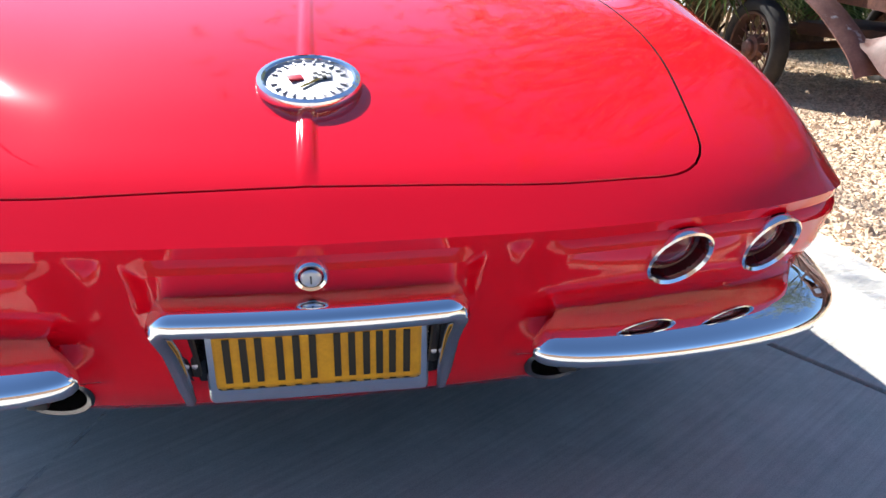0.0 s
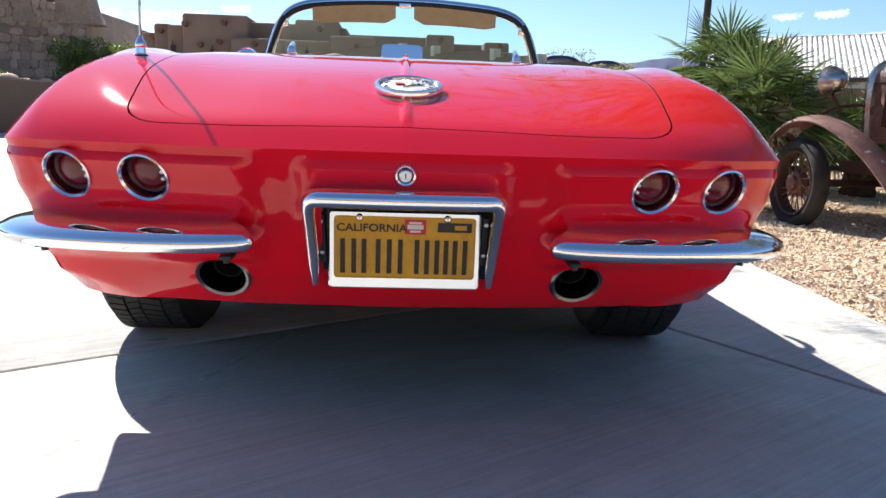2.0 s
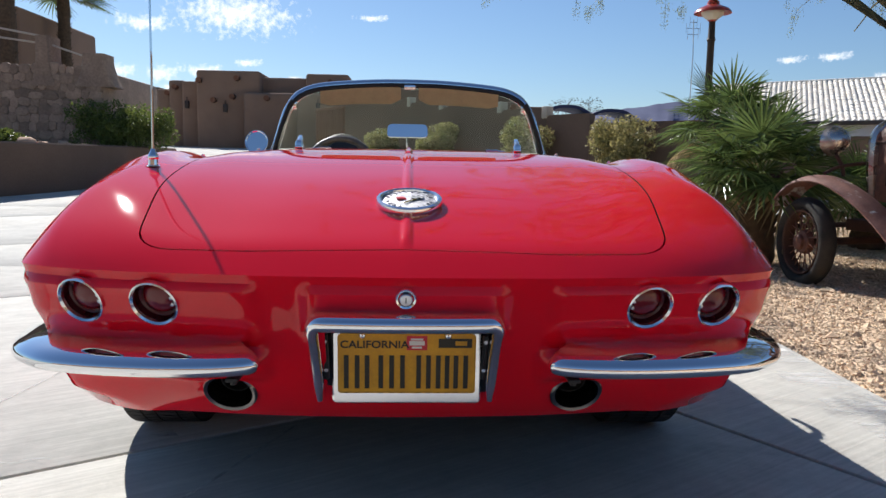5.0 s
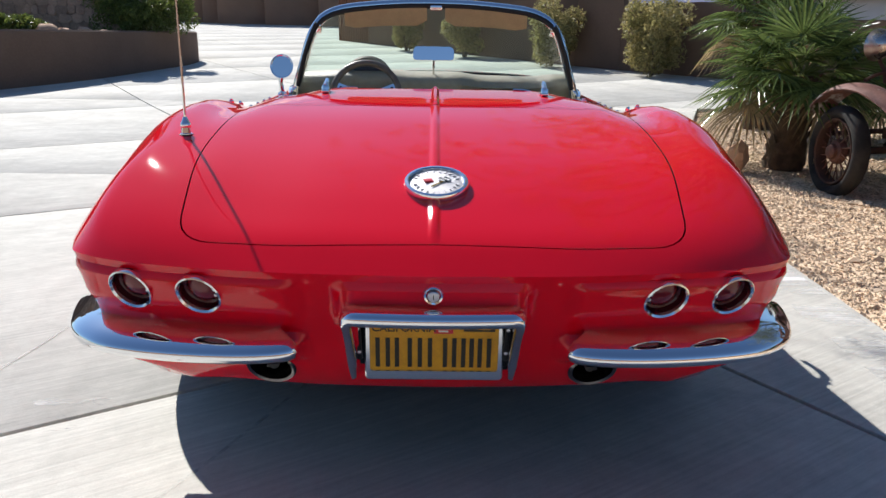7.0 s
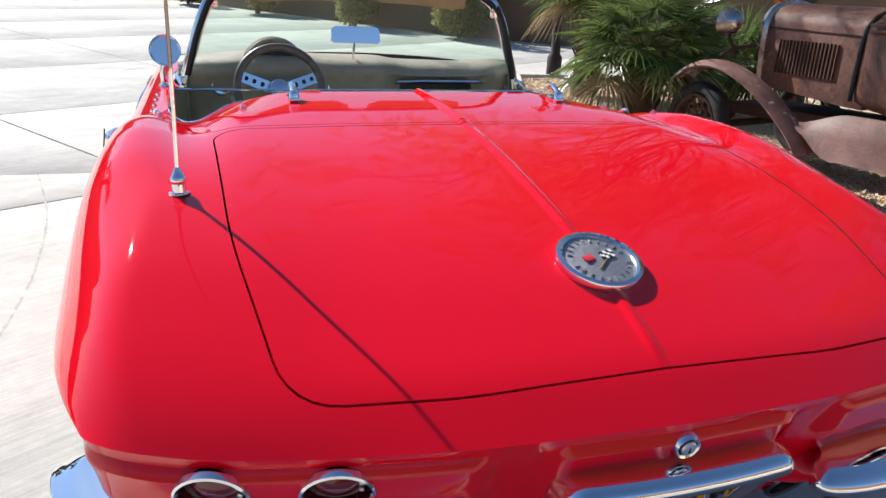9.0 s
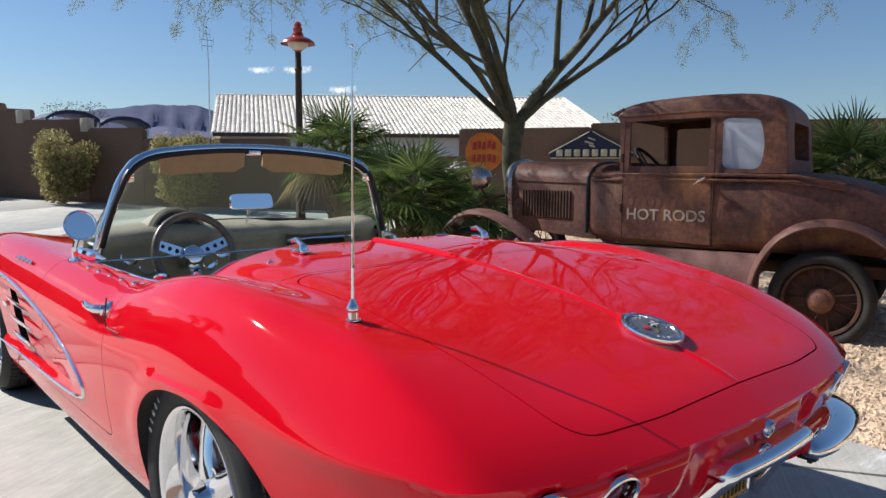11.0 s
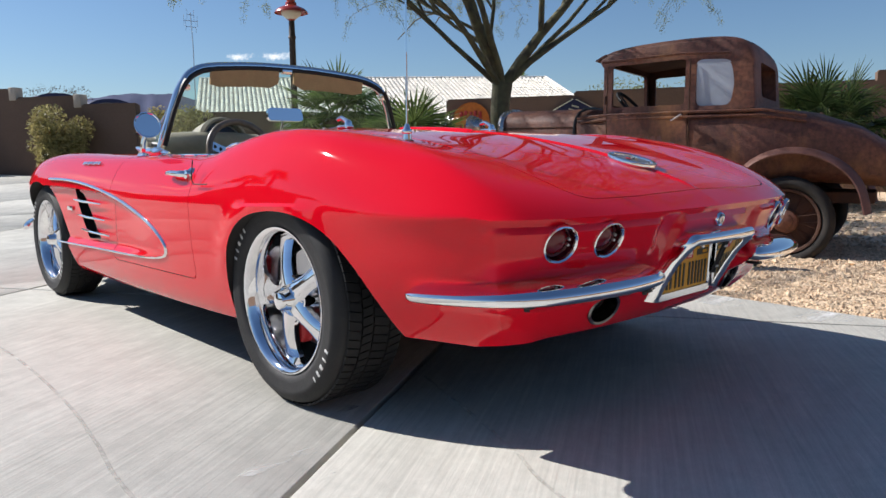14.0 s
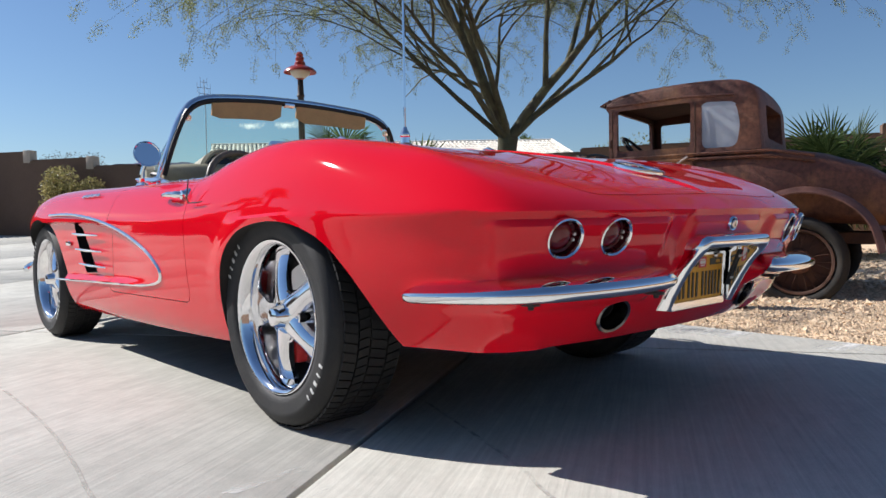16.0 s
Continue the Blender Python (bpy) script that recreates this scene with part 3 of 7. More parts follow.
def skin(p, nn, s, z):
    """The body below the crease point p, at the height z: nn points outward, s is the way along the edge from the tail's middle."""
    tail = 1 - float(sstep(0.25, 0.85, p.y))
    inset = tail * float(TAIL_IN(z)) * (1 - 0.33 * float(sstep(0.5, 0.8, s))) + (1 - tail) * float(SIDE_IN(z))
    out = 0.0
    if p.y < 0.9:
        reach = float(sstep(0.262, 0.312, s) * (1 - sstep(0.88, 1.12, s)))
        out += float(SHELF(z)) * reach * (0.045 - 0.028 * float(sstep(0.66, 0.98, s)))
        out += 0.019 * float(sstep(0.262, 0.312, s) * (1 - sstep(0.70, 0.95, s)) * sstep(0, 1, (0.609 - z) / 0.020) * sstep(0.485, 0.540, z))
        hood = 1 - float(sstep(0.174, 0.218, s))
        lift = 0.018 * float(sstep(0, 1, (0.609 - z) / 0.022))
        out += hood * lift * float(1 - sstep(0, 1, (0.53 - z) / 0.10))
    elif 1.5 < p.y < 3.6:
        deep = inside(COVE_LINE, p.y, z)
        if deep > 0:
            out -= 0.026 * float(sstep(0, 0.035, deep)) * float(sstep(1.75, 2.3, p.y))
    if p.y > 0.35:
        flare = math.exp(-((math.hypot(p.y - 0.97, (z - 0.28)) - 0.355) / 0.05) ** 2) * float(sstep(0.3, 0.5, z))
        out += 0.010 * flare
    q = Vector((p.x + nn.x * (out - inset), p.y + nn.y * (out - inset), z))
    low = 1 - float(sstep(0.29, 0.47, z))
    if low > 0 and q.y < 0.8:
        r = 0.05 + 0.28 * low
        cx, cy = 0.83 - 0.018 * low - r, float(TAIL_IN(z)) + 0.03 + r
        dx, dy = q.x - cx, q.y - cy
        d = math.hypot(dx, dy)
        if dx > 0 and dy < 0 and d > r:
            k = 1 - (1 - r / d) * float(sstep(0.0, 0.05, low))
            q.x, q.y = cx + dx * k, cy + dy * k
    return q


def tail_point(x, z):
    """The point of the tail's face at (x, z)."""
    us = np.linspace(0, 1, 60)
    ps = [deck_point(u, 0) for u in us]
    arcs = np.concatenate([[0], np.cumsum([math.hypot(b.x - a.x, b.y - a.y) for a, b in zip(ps, ps[1:])])])
    u = abs(x) / CORNER
    for _ in range(14):
        u = min(1.0, max(0.0, u))
        a, b = deck_point(max(u - 0.01, 0), 0), deck_point(min(u + 0.01, 1), 0)
        d = Vector((b.x - a.x, b.y - a.y, 0)).normalized()
        q = skin(deck_point(u, 0), Vector((d.y, -d.x, 0)), float(np.interp(u, us, arcs)), z)
        u += (abs(x) - q.x) / CORNER
    return Vector((math.copysign(q.x, x), q.y, q.z))


def tail_pose(x, z):
    """A pose on the tail's face whose z points straight out of it."""
    p = tail_point(x, z)
    ax_ = (tail_point(x + 0.03, z) - tail_point(x - 0.03, z)).normalized()
    up_ = (tail_point(x, z + 0.03) - tail_point(x, z - 0.03)).normalized()
    out = ax_.cross(up_).normalized()
    return Matrix.Translation(p) @ Matrix((ax_, out.cross(ax_), out)).transposed().to_4x4()


def body_solid():
    """The whole body as one closed solid, before any opening is cut."""
    top = [[deck_point(u, v) for u in US] for v in VS]
    loop = list(top[0]) + [row[-1] for row in top[1:]] + top[-1][-2::-1]
    n = len(loop)
    normals, arc = [], [0.0]
    for i in range(n):
        a, b = loop[max(i - 1, 0)], loop[min(i + 1, n - 1)]
        d = Vector((b.x - a.x, b.y - a.y, 0)).normalized()
        normals.append(Vector((d.y, -d.x, 0)))
        if i:
            arc.append(arc[-1] + math.hypot(loop[i].x - loop[i - 1].x, loop[i].y - loop[i - 1].y))
    normals[0] = Vector((0, -1, 0))
    normals[-1] = Vector((0, 1, 0))
    fs = sorted({round(f, 4) for f in list(np.linspace(0, 0.25, 11)) + list(np.linspace(0.25, 0.375, 23)) + list(np.linspace(0.375, 1, 26))})
    rows = [loop]
    for f in fs[1:]:
        row = [skin(p, nn, s, p.z + (float(FLOOR(p.y)) - p.z) * f) for p, nn, s in zip(loop, normals, arc)]
        row[0].x = row[-1].x = 0
        rows.append(row)
    rows.append([Vector((0, p.y, p.z)) for p in rows[-1]])
    bm = B()
    for side in (1, -1):
        flip = lambda p: (p.x * side, p.y, p.z)
        for grid in (top, rows):
            vs = [[bm.verts.new(flip(p)) for p in r] for r in grid]
            for a, b in zip(vs, vs[1:]):
                for k in range(len(a) - 1):
                    f = bm.faces.new((a[k], a[k + 1], b[k + 1], b[k]))
                    f.material_index = 1 if grid is rows and b is vs[-1] else 0
    bmesh.ops.remove_doubles(bm, verts=bm.verts, dist=2e-5)
    bmesh.ops.dissolve_degenerate(bm, edges=bm.edges, dist=1e-5)
    return to_mesh(bm, M_RED, M_UNDER)


def rounded(pts, r=0.05, n=6):
    """A polygon with its corners rounded; a point may carry its own radius."""
    out, m = [], len(pts)
    for i in range(m):
        a, b, c = Vector(pts[i - 1][:2]), Vector(pts[i][:2]), Vector(pts[(i + 1) % m][:2])
        rr = min(pts[i][2] if len(pts[i]) > 2 else r, 0.48 * (a - b).length, 0.48 * (c - b).length)
        p, q = b + (a - b).normalized() * rr, b + (c - b).normalized() * rr
        for k in range(n + 1):
            t = k / n
            out.append(tuple((1 - t) ** 2 * p + 2 * t * (1 - t) * b + t * t * q))
    return out


def shrink(poly, d):
    """The polygon drawn in by d."""
    area = sum(poly[i - 1][0] * poly[i][1] - poly[i][0] * poly[i - 1][1] for i in range(len(poly)))
    s, out = (1 if area > 0 else -1), []
    for i in range(len(poly)):
        a, b, c = Vector(poly[i - 1]), Vector(poly[i]), Vector(poly[(i + 1) % len(poly)])
        t = ((b - a).normalized() + (c - b).normalized()).normalized()
        out.append((b.x - t.y * s * d, b.y + t.x * s * d))
    return out


def mirrored(pts):
    return pts + [(-x, y, *r) for x, y, *r in pts[::-1]]


TRUNK = rounded(mirrored([(0.30, 0.074, 0.05), (0.535, 0.100, 0.075), (0.585, 0.42, 0.1), (0.60, 0.965, 0.07), (0.3, 0.98, 0.05)]))
LID = rounded(mirrored([(0.3, 0.998, 0.05), (0.625, 0.985, 0.07), (0.70, 1.28, 0.1), (0.655, 1.398, 0.05), (0.3, 1.41, 0.03)]))
COCKPIT = rounded(mirrored([(0.3, 1.412, 0.03), (0.635, 1.402, 0.10), (0.715, 1.62, 0.1), (0.722, 2.10, 0.1), (0.68, 2.38, 0.1), (0.35, 2.54, 0.1)]))
DOOR = rounded([(1.535, 0.335, 0.05), (2.42, 0.325, 0.05), (2.34, 0.62, 0.1), (2.33, 1.1, 0.01), (1.515, 1.1, 0.01)], n=5)
ARCH_REAR = [(p.x, p.y) for p in spline([(1.315, 0.10, 0), (1.305, 0.25, 0), (1.285, 0.38, 0), (1.225, 0.51, 0), (1.12, 0.585, 0), (0.97, 0.613, 0), (0.82, 0.606, 0), (0.70, 0.565, 0), (0.61, 0.49, 0), (0.54, 0.39, 0), (0.485, 0.28, 0), (0.41, 0.10, 0)], 5)]
ARCH_FRONT = [(p.x, p.y) for p in spline([(3.98, 0.08, 0), (3.96, 0.30, 0), (3.92, 0.45, 0), (3.82, 0.57, 0), (3.65, 0.645, 0), (3.48, 0.650, 0), (3.32, 0.60, 0), (3.21, 0.51, 0), (3.14, 0.38, 0), (3.10, 0.25, 0), (3.07, 0.08, 0)], 5)]
VENT = rounded([(2.93, 0.640, 0.01), (2.78, 0.605, 0.03), (2.70, 0.52, 0.03), (2.62, 0.40, 0.02), (2.80, 0.392, 0.01), (2.86, 0.50, 0.02)], n=3)
LAMPS = [(0.480, 0.560), (0.630, 0.560)]
LAMP_R = 0.0455

solid = body_solid()
# chrome recess coloured near-black, its dark reflection and shade painted in
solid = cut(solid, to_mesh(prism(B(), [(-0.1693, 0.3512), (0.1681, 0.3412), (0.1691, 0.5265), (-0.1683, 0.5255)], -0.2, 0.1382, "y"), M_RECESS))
opened = cut(solid, to_mesh(prism(B(), COCKPIT, 0.30, 1.3), M_TAN))
tools = B()
prism(tools, TRUNK, 0.632, 1.1)
prism(tools, LID, 0.72, 1.1)
for s in (1, -1):
    prism(tools, DOOR, s * 0.60, s * 1.2, "x")
trunk_me = cut(opened.copy(), to_mesh(prism(B(), shrink(TRUNK, 0.0035), 0.636, 1.09), M_RED), "INTERSECT")
lid_me = cut(opened.copy(), to_mesh(prism(B(), shrink(LID, 0.003), 0.724, 1.09), M_RED), "INTERSECT")
door_me = [cut(opened.copy(), to_mesh(prism(B(), shrink(DOOR, 0.003), s * 0.61, s * 1.19, "x"), M_RED), "INTERSECT") for s in (1, -1)]
opened = cut(opened, to_mesh(tools, M_BLACK))
tools = B()
for s in (1, -1):
    prism(tools, ARCH_REAR, s * 0.44, s * 1.2, "x")
    prism(tools, ARCH_FRONT, s * 0.44, s * 1.2, "x")
    for x, z in LAMPS:
        lathe(tools, [(0.0001, -0.045), (LAMP_R, -0.045), (LAMP_R, 0.014), (0.0001, 0.014)], 28, tail_pose(s * x, z))
    lathe(tools, [(0.0001, -0.12), (0.050, -0.12), (0.050, 0.03), (0.0001, 0.03)], 28, tail_pose(s * 0.362, 0.357) @ pose(0, 0, 0, -12, 0, 0))
bmesh.ops.remove_doubles(tools, verts=tools.verts, dist=0.0004)
opened = cut(opened, to_mesh(tools, M_UNDER))
tools = B()
for s in (1, -1):
    prism(tools, VENT, s * 0.80, s * 1.2, "x")
# vent openings faced in black: their shade is put into the colour
opened = cut(opened, to_mesh(tools, M_BLACK))
link_mesh("body", opened, car, smooth=32)
link_mesh("trunk_lid", trunk_me, car, smooth=32)
link_mesh("top_cover", lid_me, car, smooth=32)
DOORS = [link_mesh("door", me, car, smooth=32) for me in door_me]


def deck_height(x, y):
    """The height of the upper body over (x, y)."""
    v = y
    for _ in range(4):
        fade = 1 - float(sstep(0, 1.0, v))
        u = min(1.0, abs(x) / float(HALF(v + BOW(CORNER) * fade)))
        v = y - float(BOW(u * CORNER)) * fade
    return deck_point(u, max(v, 0.0)).z


def side_x(y, z):
    """The half width of the body's side at (y, z)."""
    return float(HALF(y)) - float(SIDE_IN(z))


# tail lamps
for s in (1, -1):
    for x, z in LAMPS:
        m = tail_pose(s * x, z)
        ring = part("tail_lamp", lathe(B(), [(LAMP_R - 0.004, -0.03), (LAMP_R - 0.0035, 0.002), (LAMP_R, 0.006), (LAMP_R + 0.003, 0.004), (LAMP_R + 0.0035, -0.006)], 36, m), M_BRUSHED, car, "round red tail lamp with chrome rim")
        part("reflector", lathe(B(), [(LAMP_R - 0.003, -0.002), (LAMP_R - 0.006, -0.018), (0.029, -0.026), (0.0005, -0.026)], 32, m), M_LENS_DARK, ring)
        part("lens", lathe(B(), [(0.0375, -0.026), (0.035, -0.020), (0.027, -0.013), (0.014, -0.009), (0.0005, -0.008)], 28, m), M_LENS, ring, "red glass lens")
        bm = B()
        for a in (-1, 1):
            lathe(bm, [(0.0035, -0.026), (0.0035, -0.008), (0.0005, -0.007)], 10, m @ pose(-s * 0.031, a * 0.007, 0))
        part("screw", bm, M_SATIN, ring)

# boot lock
m = tail_pose(0.0, 0.582)
lock = part("lock_bezel", lathe(B(), [(0.021, -0.02), (0.021, 0.002), (0.0185, 0.006), (0.015, 0.004), (0.0145, 0.0)], 32, m), M_CHROME, car, "chrome lock with key slot")
part("lock_cover", lathe(B(), [(0.0145, -0.004), (0.0125, 0.0)], 28, m), M_BLACK, lock)
bm = lathe(B(), [(0.0122, -0.002), (0.0122, 0.006), (0.010, 0.008), (0.0004, 0.0085)], 24, m)
part("lock_cylinder", bm, M_SATIN, lock)
part("key_slot", box(B(), m @ Vector((0, 0, 0.0085)), (0.002, 0.002, 0.010)), M_BLACK, lock)


# bumpers
def bumper(s):
    mid = spline([(0.276, 0.050, 0.452), (0.30, 0.024, 0.450), (0.36, 0.014, 0.448), (0.46, 0.018, 0.446), (0.57, 0.034, 0.445), (0.67, 0.062, 0.444), (0.732, 0.100, 0.443), (0.780, 0.152, 0.442), (0.814, 0.225, 0.440), (0.840, 0.31, 0.438), (0.856, 0.39, 0.436)], 6)
    mid = [Vector((s * p.x, p.y, p.z)) for p in mid]
    n = len(mid)
    rings = []
    for i, (p, d, q, w) in enumerate(frames_along(mid, up=(0, 0, 1))):
        t = i / (n - 1)
        k = math.sqrt(max(0.0, 1 - (1 - min(1, t / 0.10)) ** 2)) if t < 0.10 else math.sqrt(max(0.0, 1 - max(0.0, (t - 0.93) / 0.07) ** 2.6))
        k = max(k, 0.08 if t < 0.5 else 0.30)
        top = 0.033 - 0.010 * float(sstep(0.55, 1.0, t))
        tall = 0.35 + 0.65 * k if t < 0.5 else k
        back = 0.10 - 0.05 * float(sstep(0.55, 0.8, t))
        outward = q if q.dot(Vector((s * 0.6, -1, 0))) > 0 else -q
        sec = [(-back, top + 0.003), (-0.045, top), (-0.028, top - 0.0015), (-0.012, top - 0.005), (0.002, top - 0.010), (0.013, top - 0.016), (0.0215, 0.30 * top), (0.0258, 0.003), (0.0262, -0.004), (0.0238, -0.0115), (0.017, -0.0172), (0.006, -0.0205), (-0.02, -0.0205), (-back, -0.016)]
        rings.append([p + outward * ((o - 0.004 + back) * (k if t < 0.5 else max(k, 0.6)) - back) + Vector((0, 0, h * tall)) for o, h in sec])
    b = part("bumper", loft(B(), rings), M_CHROME, car, "curved chrome rear bumper blade", smooth=50)
    for x, y in ((0.33, 0.045), (0.70, 0.13)):
        bm = box(B(), (s * x, y, 0.417), (0.024, 0.045, 0.008), 0.002)
        lathe(bm, [(0.007, -0.010), (0.007, 0.004), (0.0004, 0.005)], 8, pose(s * x, y - 0.005, 0.415))
        part("bumper_bracket", bm, M_BLACK, b)


for s in (1, -1):
    bumper(s)

# plate surround, plate and frame
bm, rings = B(), []
half_arch = [(0.1735, 0.352), (0.175, 0.39), (0.1762, 0.43), (0.1768, 0.47), (0.1768, 0.502)]
half_arch += [(0.1568 + 0.020 * math.cos(a), 0.516 + 0.022 * math.sin(a)) for a in np.linspace(0, math.pi / 2, 8)]
arch = half_arch + [(x, 0.538) for x in np.linspace(0.14, -0.14, 15)] + [(-x, z) for x, z in half_arch[::-1]]
ARCH_FACE = curve((0.352, 0.094), (0.41, 0.064), (0.47, 0.027), (0.502, -0.002), (0.528, -0.028), (0.538, -0.035))
ARCH_BACK = curve((0.352, 0.136), (0.50, 0.134), (0.515, 0.08), (0.538, 0.045))
for i, (x, z) in enumerate(arch):
    (x0, z0), (x1, z1) = arch[max(i - 1, 0)], arch[min(i + 1, len(arch) - 1)]
    ln = math.hypot(x1 - x0, z1 - z0)
    nx, nz = (z1 - z0) / ln, -(x1 - x0) / ln
    flat_bar = float(sstep(0.502, 0.538, z))
    wide = (0.0125 + 0.005 * flat_bar) * (1 if 0 < i < len(arch) - 1 else 0.6)
    front = float(ARCH_FACE(z)) + 0.010 * (x / 0.18) ** 2 * flat_bar
    back = float(ARCH_BACK(z))
    sec = [(1, back), (1, front + 0.036), (0.94, front + 0.023), (0.76, front + 0.011), (0.45, front + 0.0035), (0.1, front), (-0.35, front + 0.0005), (-0.75, front + 0.004), (-0.96, front + 0.011), (-1, front + 0.018), (-1, back)]
    rings.append([Vector((x + nx * wide * a, y, z + nz * wide * a)) for a, y in sec])
loft(bm, rings)
surround = part("plate_surround", bm, M_CHROME, car, "chrome arch over the number plate", smooth=50)
plate_m = Matrix.Translation((0.003, 0.108, 0.425)) @ Euler((radians(90 + 3), 0, 0)).to_matrix().to_4x4()
bm = B()
outer, inner = rounded([(-0.151, -0.080), (0.151, -0.080), (0.151, 0.078), (-0.151, 0.078)], 0.010, 4), rounded([(-0.138, -0.056), (0.138, -0.056), (0.138, 0.066), (-0.138, 0.066)], 0.006, 4)
rings = [[plate_m @ Vector((x, y, h)) for x, y in p] for p, h in ((outer, -0.004), (outer, 0.003), (shrink(outer, 0.003), 0.006), (shrink(inner, -0.002), 0.006), (inner, 0.002), (inner, -0.004))]
loft(bm, rings, True, False, True)
frame_part = part("plate_frame", bm, M_BRUSHED, car, "chrome number plate frame")
plate = part("number_plate", prism(B(), rounded([(-0.146, -0.072), (0.146, -0.072), (0.146, 0.072), (-0.146, 0.072)], 0.008, 3), -0.001, 0.001), M_YELLOW, car, "yellow number plate with black characters")
plate.data.transform(plate_m)
letters("CALIFORNIA", 0.0218, M_INK, plate_m @ pose(-0.066, 0.043, 0.001), plate, depth=0.0012, bold=0.0004, width=1.12)
for x, w in ((-0.112, 0.034), (-0.067, 0.040), (-0.020, 0.034), (0.034, 0.032), (0.073, 0.030), (0.110, 0.032)):
    bm = B()
    for side in (-1, 1):
        box(bm, (x + side * (w / 2 - 0.006), -0.014, 0.0018), (0.0095, 0.070, 0.0025))
    bm.transform(plate_m)
    part("character_bar", bm, M_INK, plate, "black painted bar", smooth=0)
for nm, mt, x, w, ink in (("sticker", M_STICKER, 0.020, 0.042, M_WHITE), ("sticker", M_INK, 0.098, 0.068, M_YELLOW)):
    st = part(nm, box(B(), (x, 0.047, 0.0015), (w, 0.030 if mt is M_STICKER else 0.019, 0.0012)), mt, plate, "small date sticker")
    st.data.transform(plate_m)
    bm = B()
    for k, (hh, ww) in enumerate(((0.008, 0.6), (0.0, 0.75), (-0.009, 0.5)) if mt is M_STICKER else ((0.0, 0.35),)):
        box(bm, (x + (0.012 if mt is M_INK else 0), 0.047 + hh, 0.0025), (w * ww, 0.004 if k != 1 and mt is M_STICKER else 0.009, 0.0008))
    bb = part("sticker_bar", bm, ink, st)
    bb.data.transform(plate_m)
for x in (-0.090, 0.083):
    p = part("plate_screw", lathe(B(), [(0.0075, 0.0), (0.0075, 0.006), (0.005, 0.0095), (0.0004, 0.0105)], 14), M_CHROME, frame_part)
    p.data.transform(plate_m @ pose(x, 0.065, 0.003))
for s in (1, -1):
    bm = tube(B(), [(s * 0.158, 0.060, 0.50), (s * 0.158, 0.085, 0.44), (s * 0.158, 0.10, 0.40)], 0.006, 8)
    part("plate_lamp_stalk", bm, M_BLACK, car)
    for z in (0.485, 0.42):
        part("bolt", lathe(B(), [(0.004, 0), (0.004, 0.004), (0.0004, 0.006)], 8, pose(s * 0.158, 0.056 + (0.5 - z) * 0.42, z, 90, 0, 0)), M_SATIN, car)

# exhaust tips
for s in (1, -1):
    m = tail_pose(s * 0.362, 0.357) @ pose(0, 0, -0.002, -12, 0, 0) @ Matrix.Diagonal((1.04, 0.90, 1, 1))
    tip = part("exhaust_bezel", lathe(B(), [(0.047, -0.03), (0.0545, -0.002), (0.0555, 0.004), (0.052, 0.009), (0.046, 0.006), (0.044, -0.01), (0.043, -0.09)], 36, m), M_DULL, car, "oval chrome exhaust bezel in the tail")
    part("exhaust_pipe", lathe(B(), [(0.043, -0.085), (0.031, -0.085), (0.031, -0.03), (0.029, -0.028), (0.027, -0.03), (0.027, -0.095), (0.0005, -0.095)], 28, m), M_DARK, tip, "sooty exhaust pipe")

# badge on the boot lid
bz = deck_height(0.06, 0.315)
slope = math.degrees(math.atan2(deck_height(0.06, 0.40) - deck_height(0.06, 0.23), 0.17))
m = Matrix.Translation((0.004, 0.297, bz + 0.003)) @ pose(0, 0, 0, slope, 0, 0) @ Matrix.Diagonal((0.93, 0.98, 0.9, 1))
badge = part("badge_rim", lathe(B(), [(0.066, -0.016), (0.078, -0.012), (0.081, -0.002), (0.0785, 0.007), (0.071, 0.009), (0.067, 0.006), (0.066, 0.001)], 48, m), M_CHROME, car, "oval chrome badge with crossed flags")
part("badge_face", lathe(B(), [(0.067, 0.001), (0.055, 0.003), (0.0005, 0.004)], 40, m), M_SILVER, badge)
for k in range(22):
    a = 2 * math.pi * k / 22
    if not -0.2 < math.sin(a) < 0.25:
        part("badge_bar", box(B(), m @ Vector((0.054 * math.cos(a), 0.054 * math.sin(a), 0.0045)), (0.0025, 0.009, 0.002), 0.0, turn=pose(0, 0, 0, slope, 0, 0) @ pose(0, 0, 0, 0, 0, math.degrees(a) - 90)), M_SILVER, badge)
bm = B()
box(bm, m @ Vector((-0.020, 0.002, 0.006)), (0.021, 0.015, 0.003), 0.001, turn=pose(0, 0, 0, slope, 0, 20))
part("red_flag", bm, M_STICKER, badge)
bm, bk = B(), B()
for i in range(4):
    for j in range(3):
        box(bm if (i + j) % 2 else bk, m @ Vector((0.010 + i * 0.0065, 0.000 + j * 0.0062 + i * 0.002, 0.006)), (0.0065, 0.0078, 0.003), 0, turn=pose(0, 0, 0, slope, 0, 15))
part("flag_check", bm, M_WHITE, badge)
part("flag_check", bk, M_INK, badge)
part("flag_pole", tube(B(), [m @ Vector((0.03, 0.012, 0.006)), m @ Vector((-0.012, -0.028, 0.006))], 0.0016, 6), material("gold_pole", (0.6, 0.4, 0.1), rough=0.3, metal=1.0), badge)

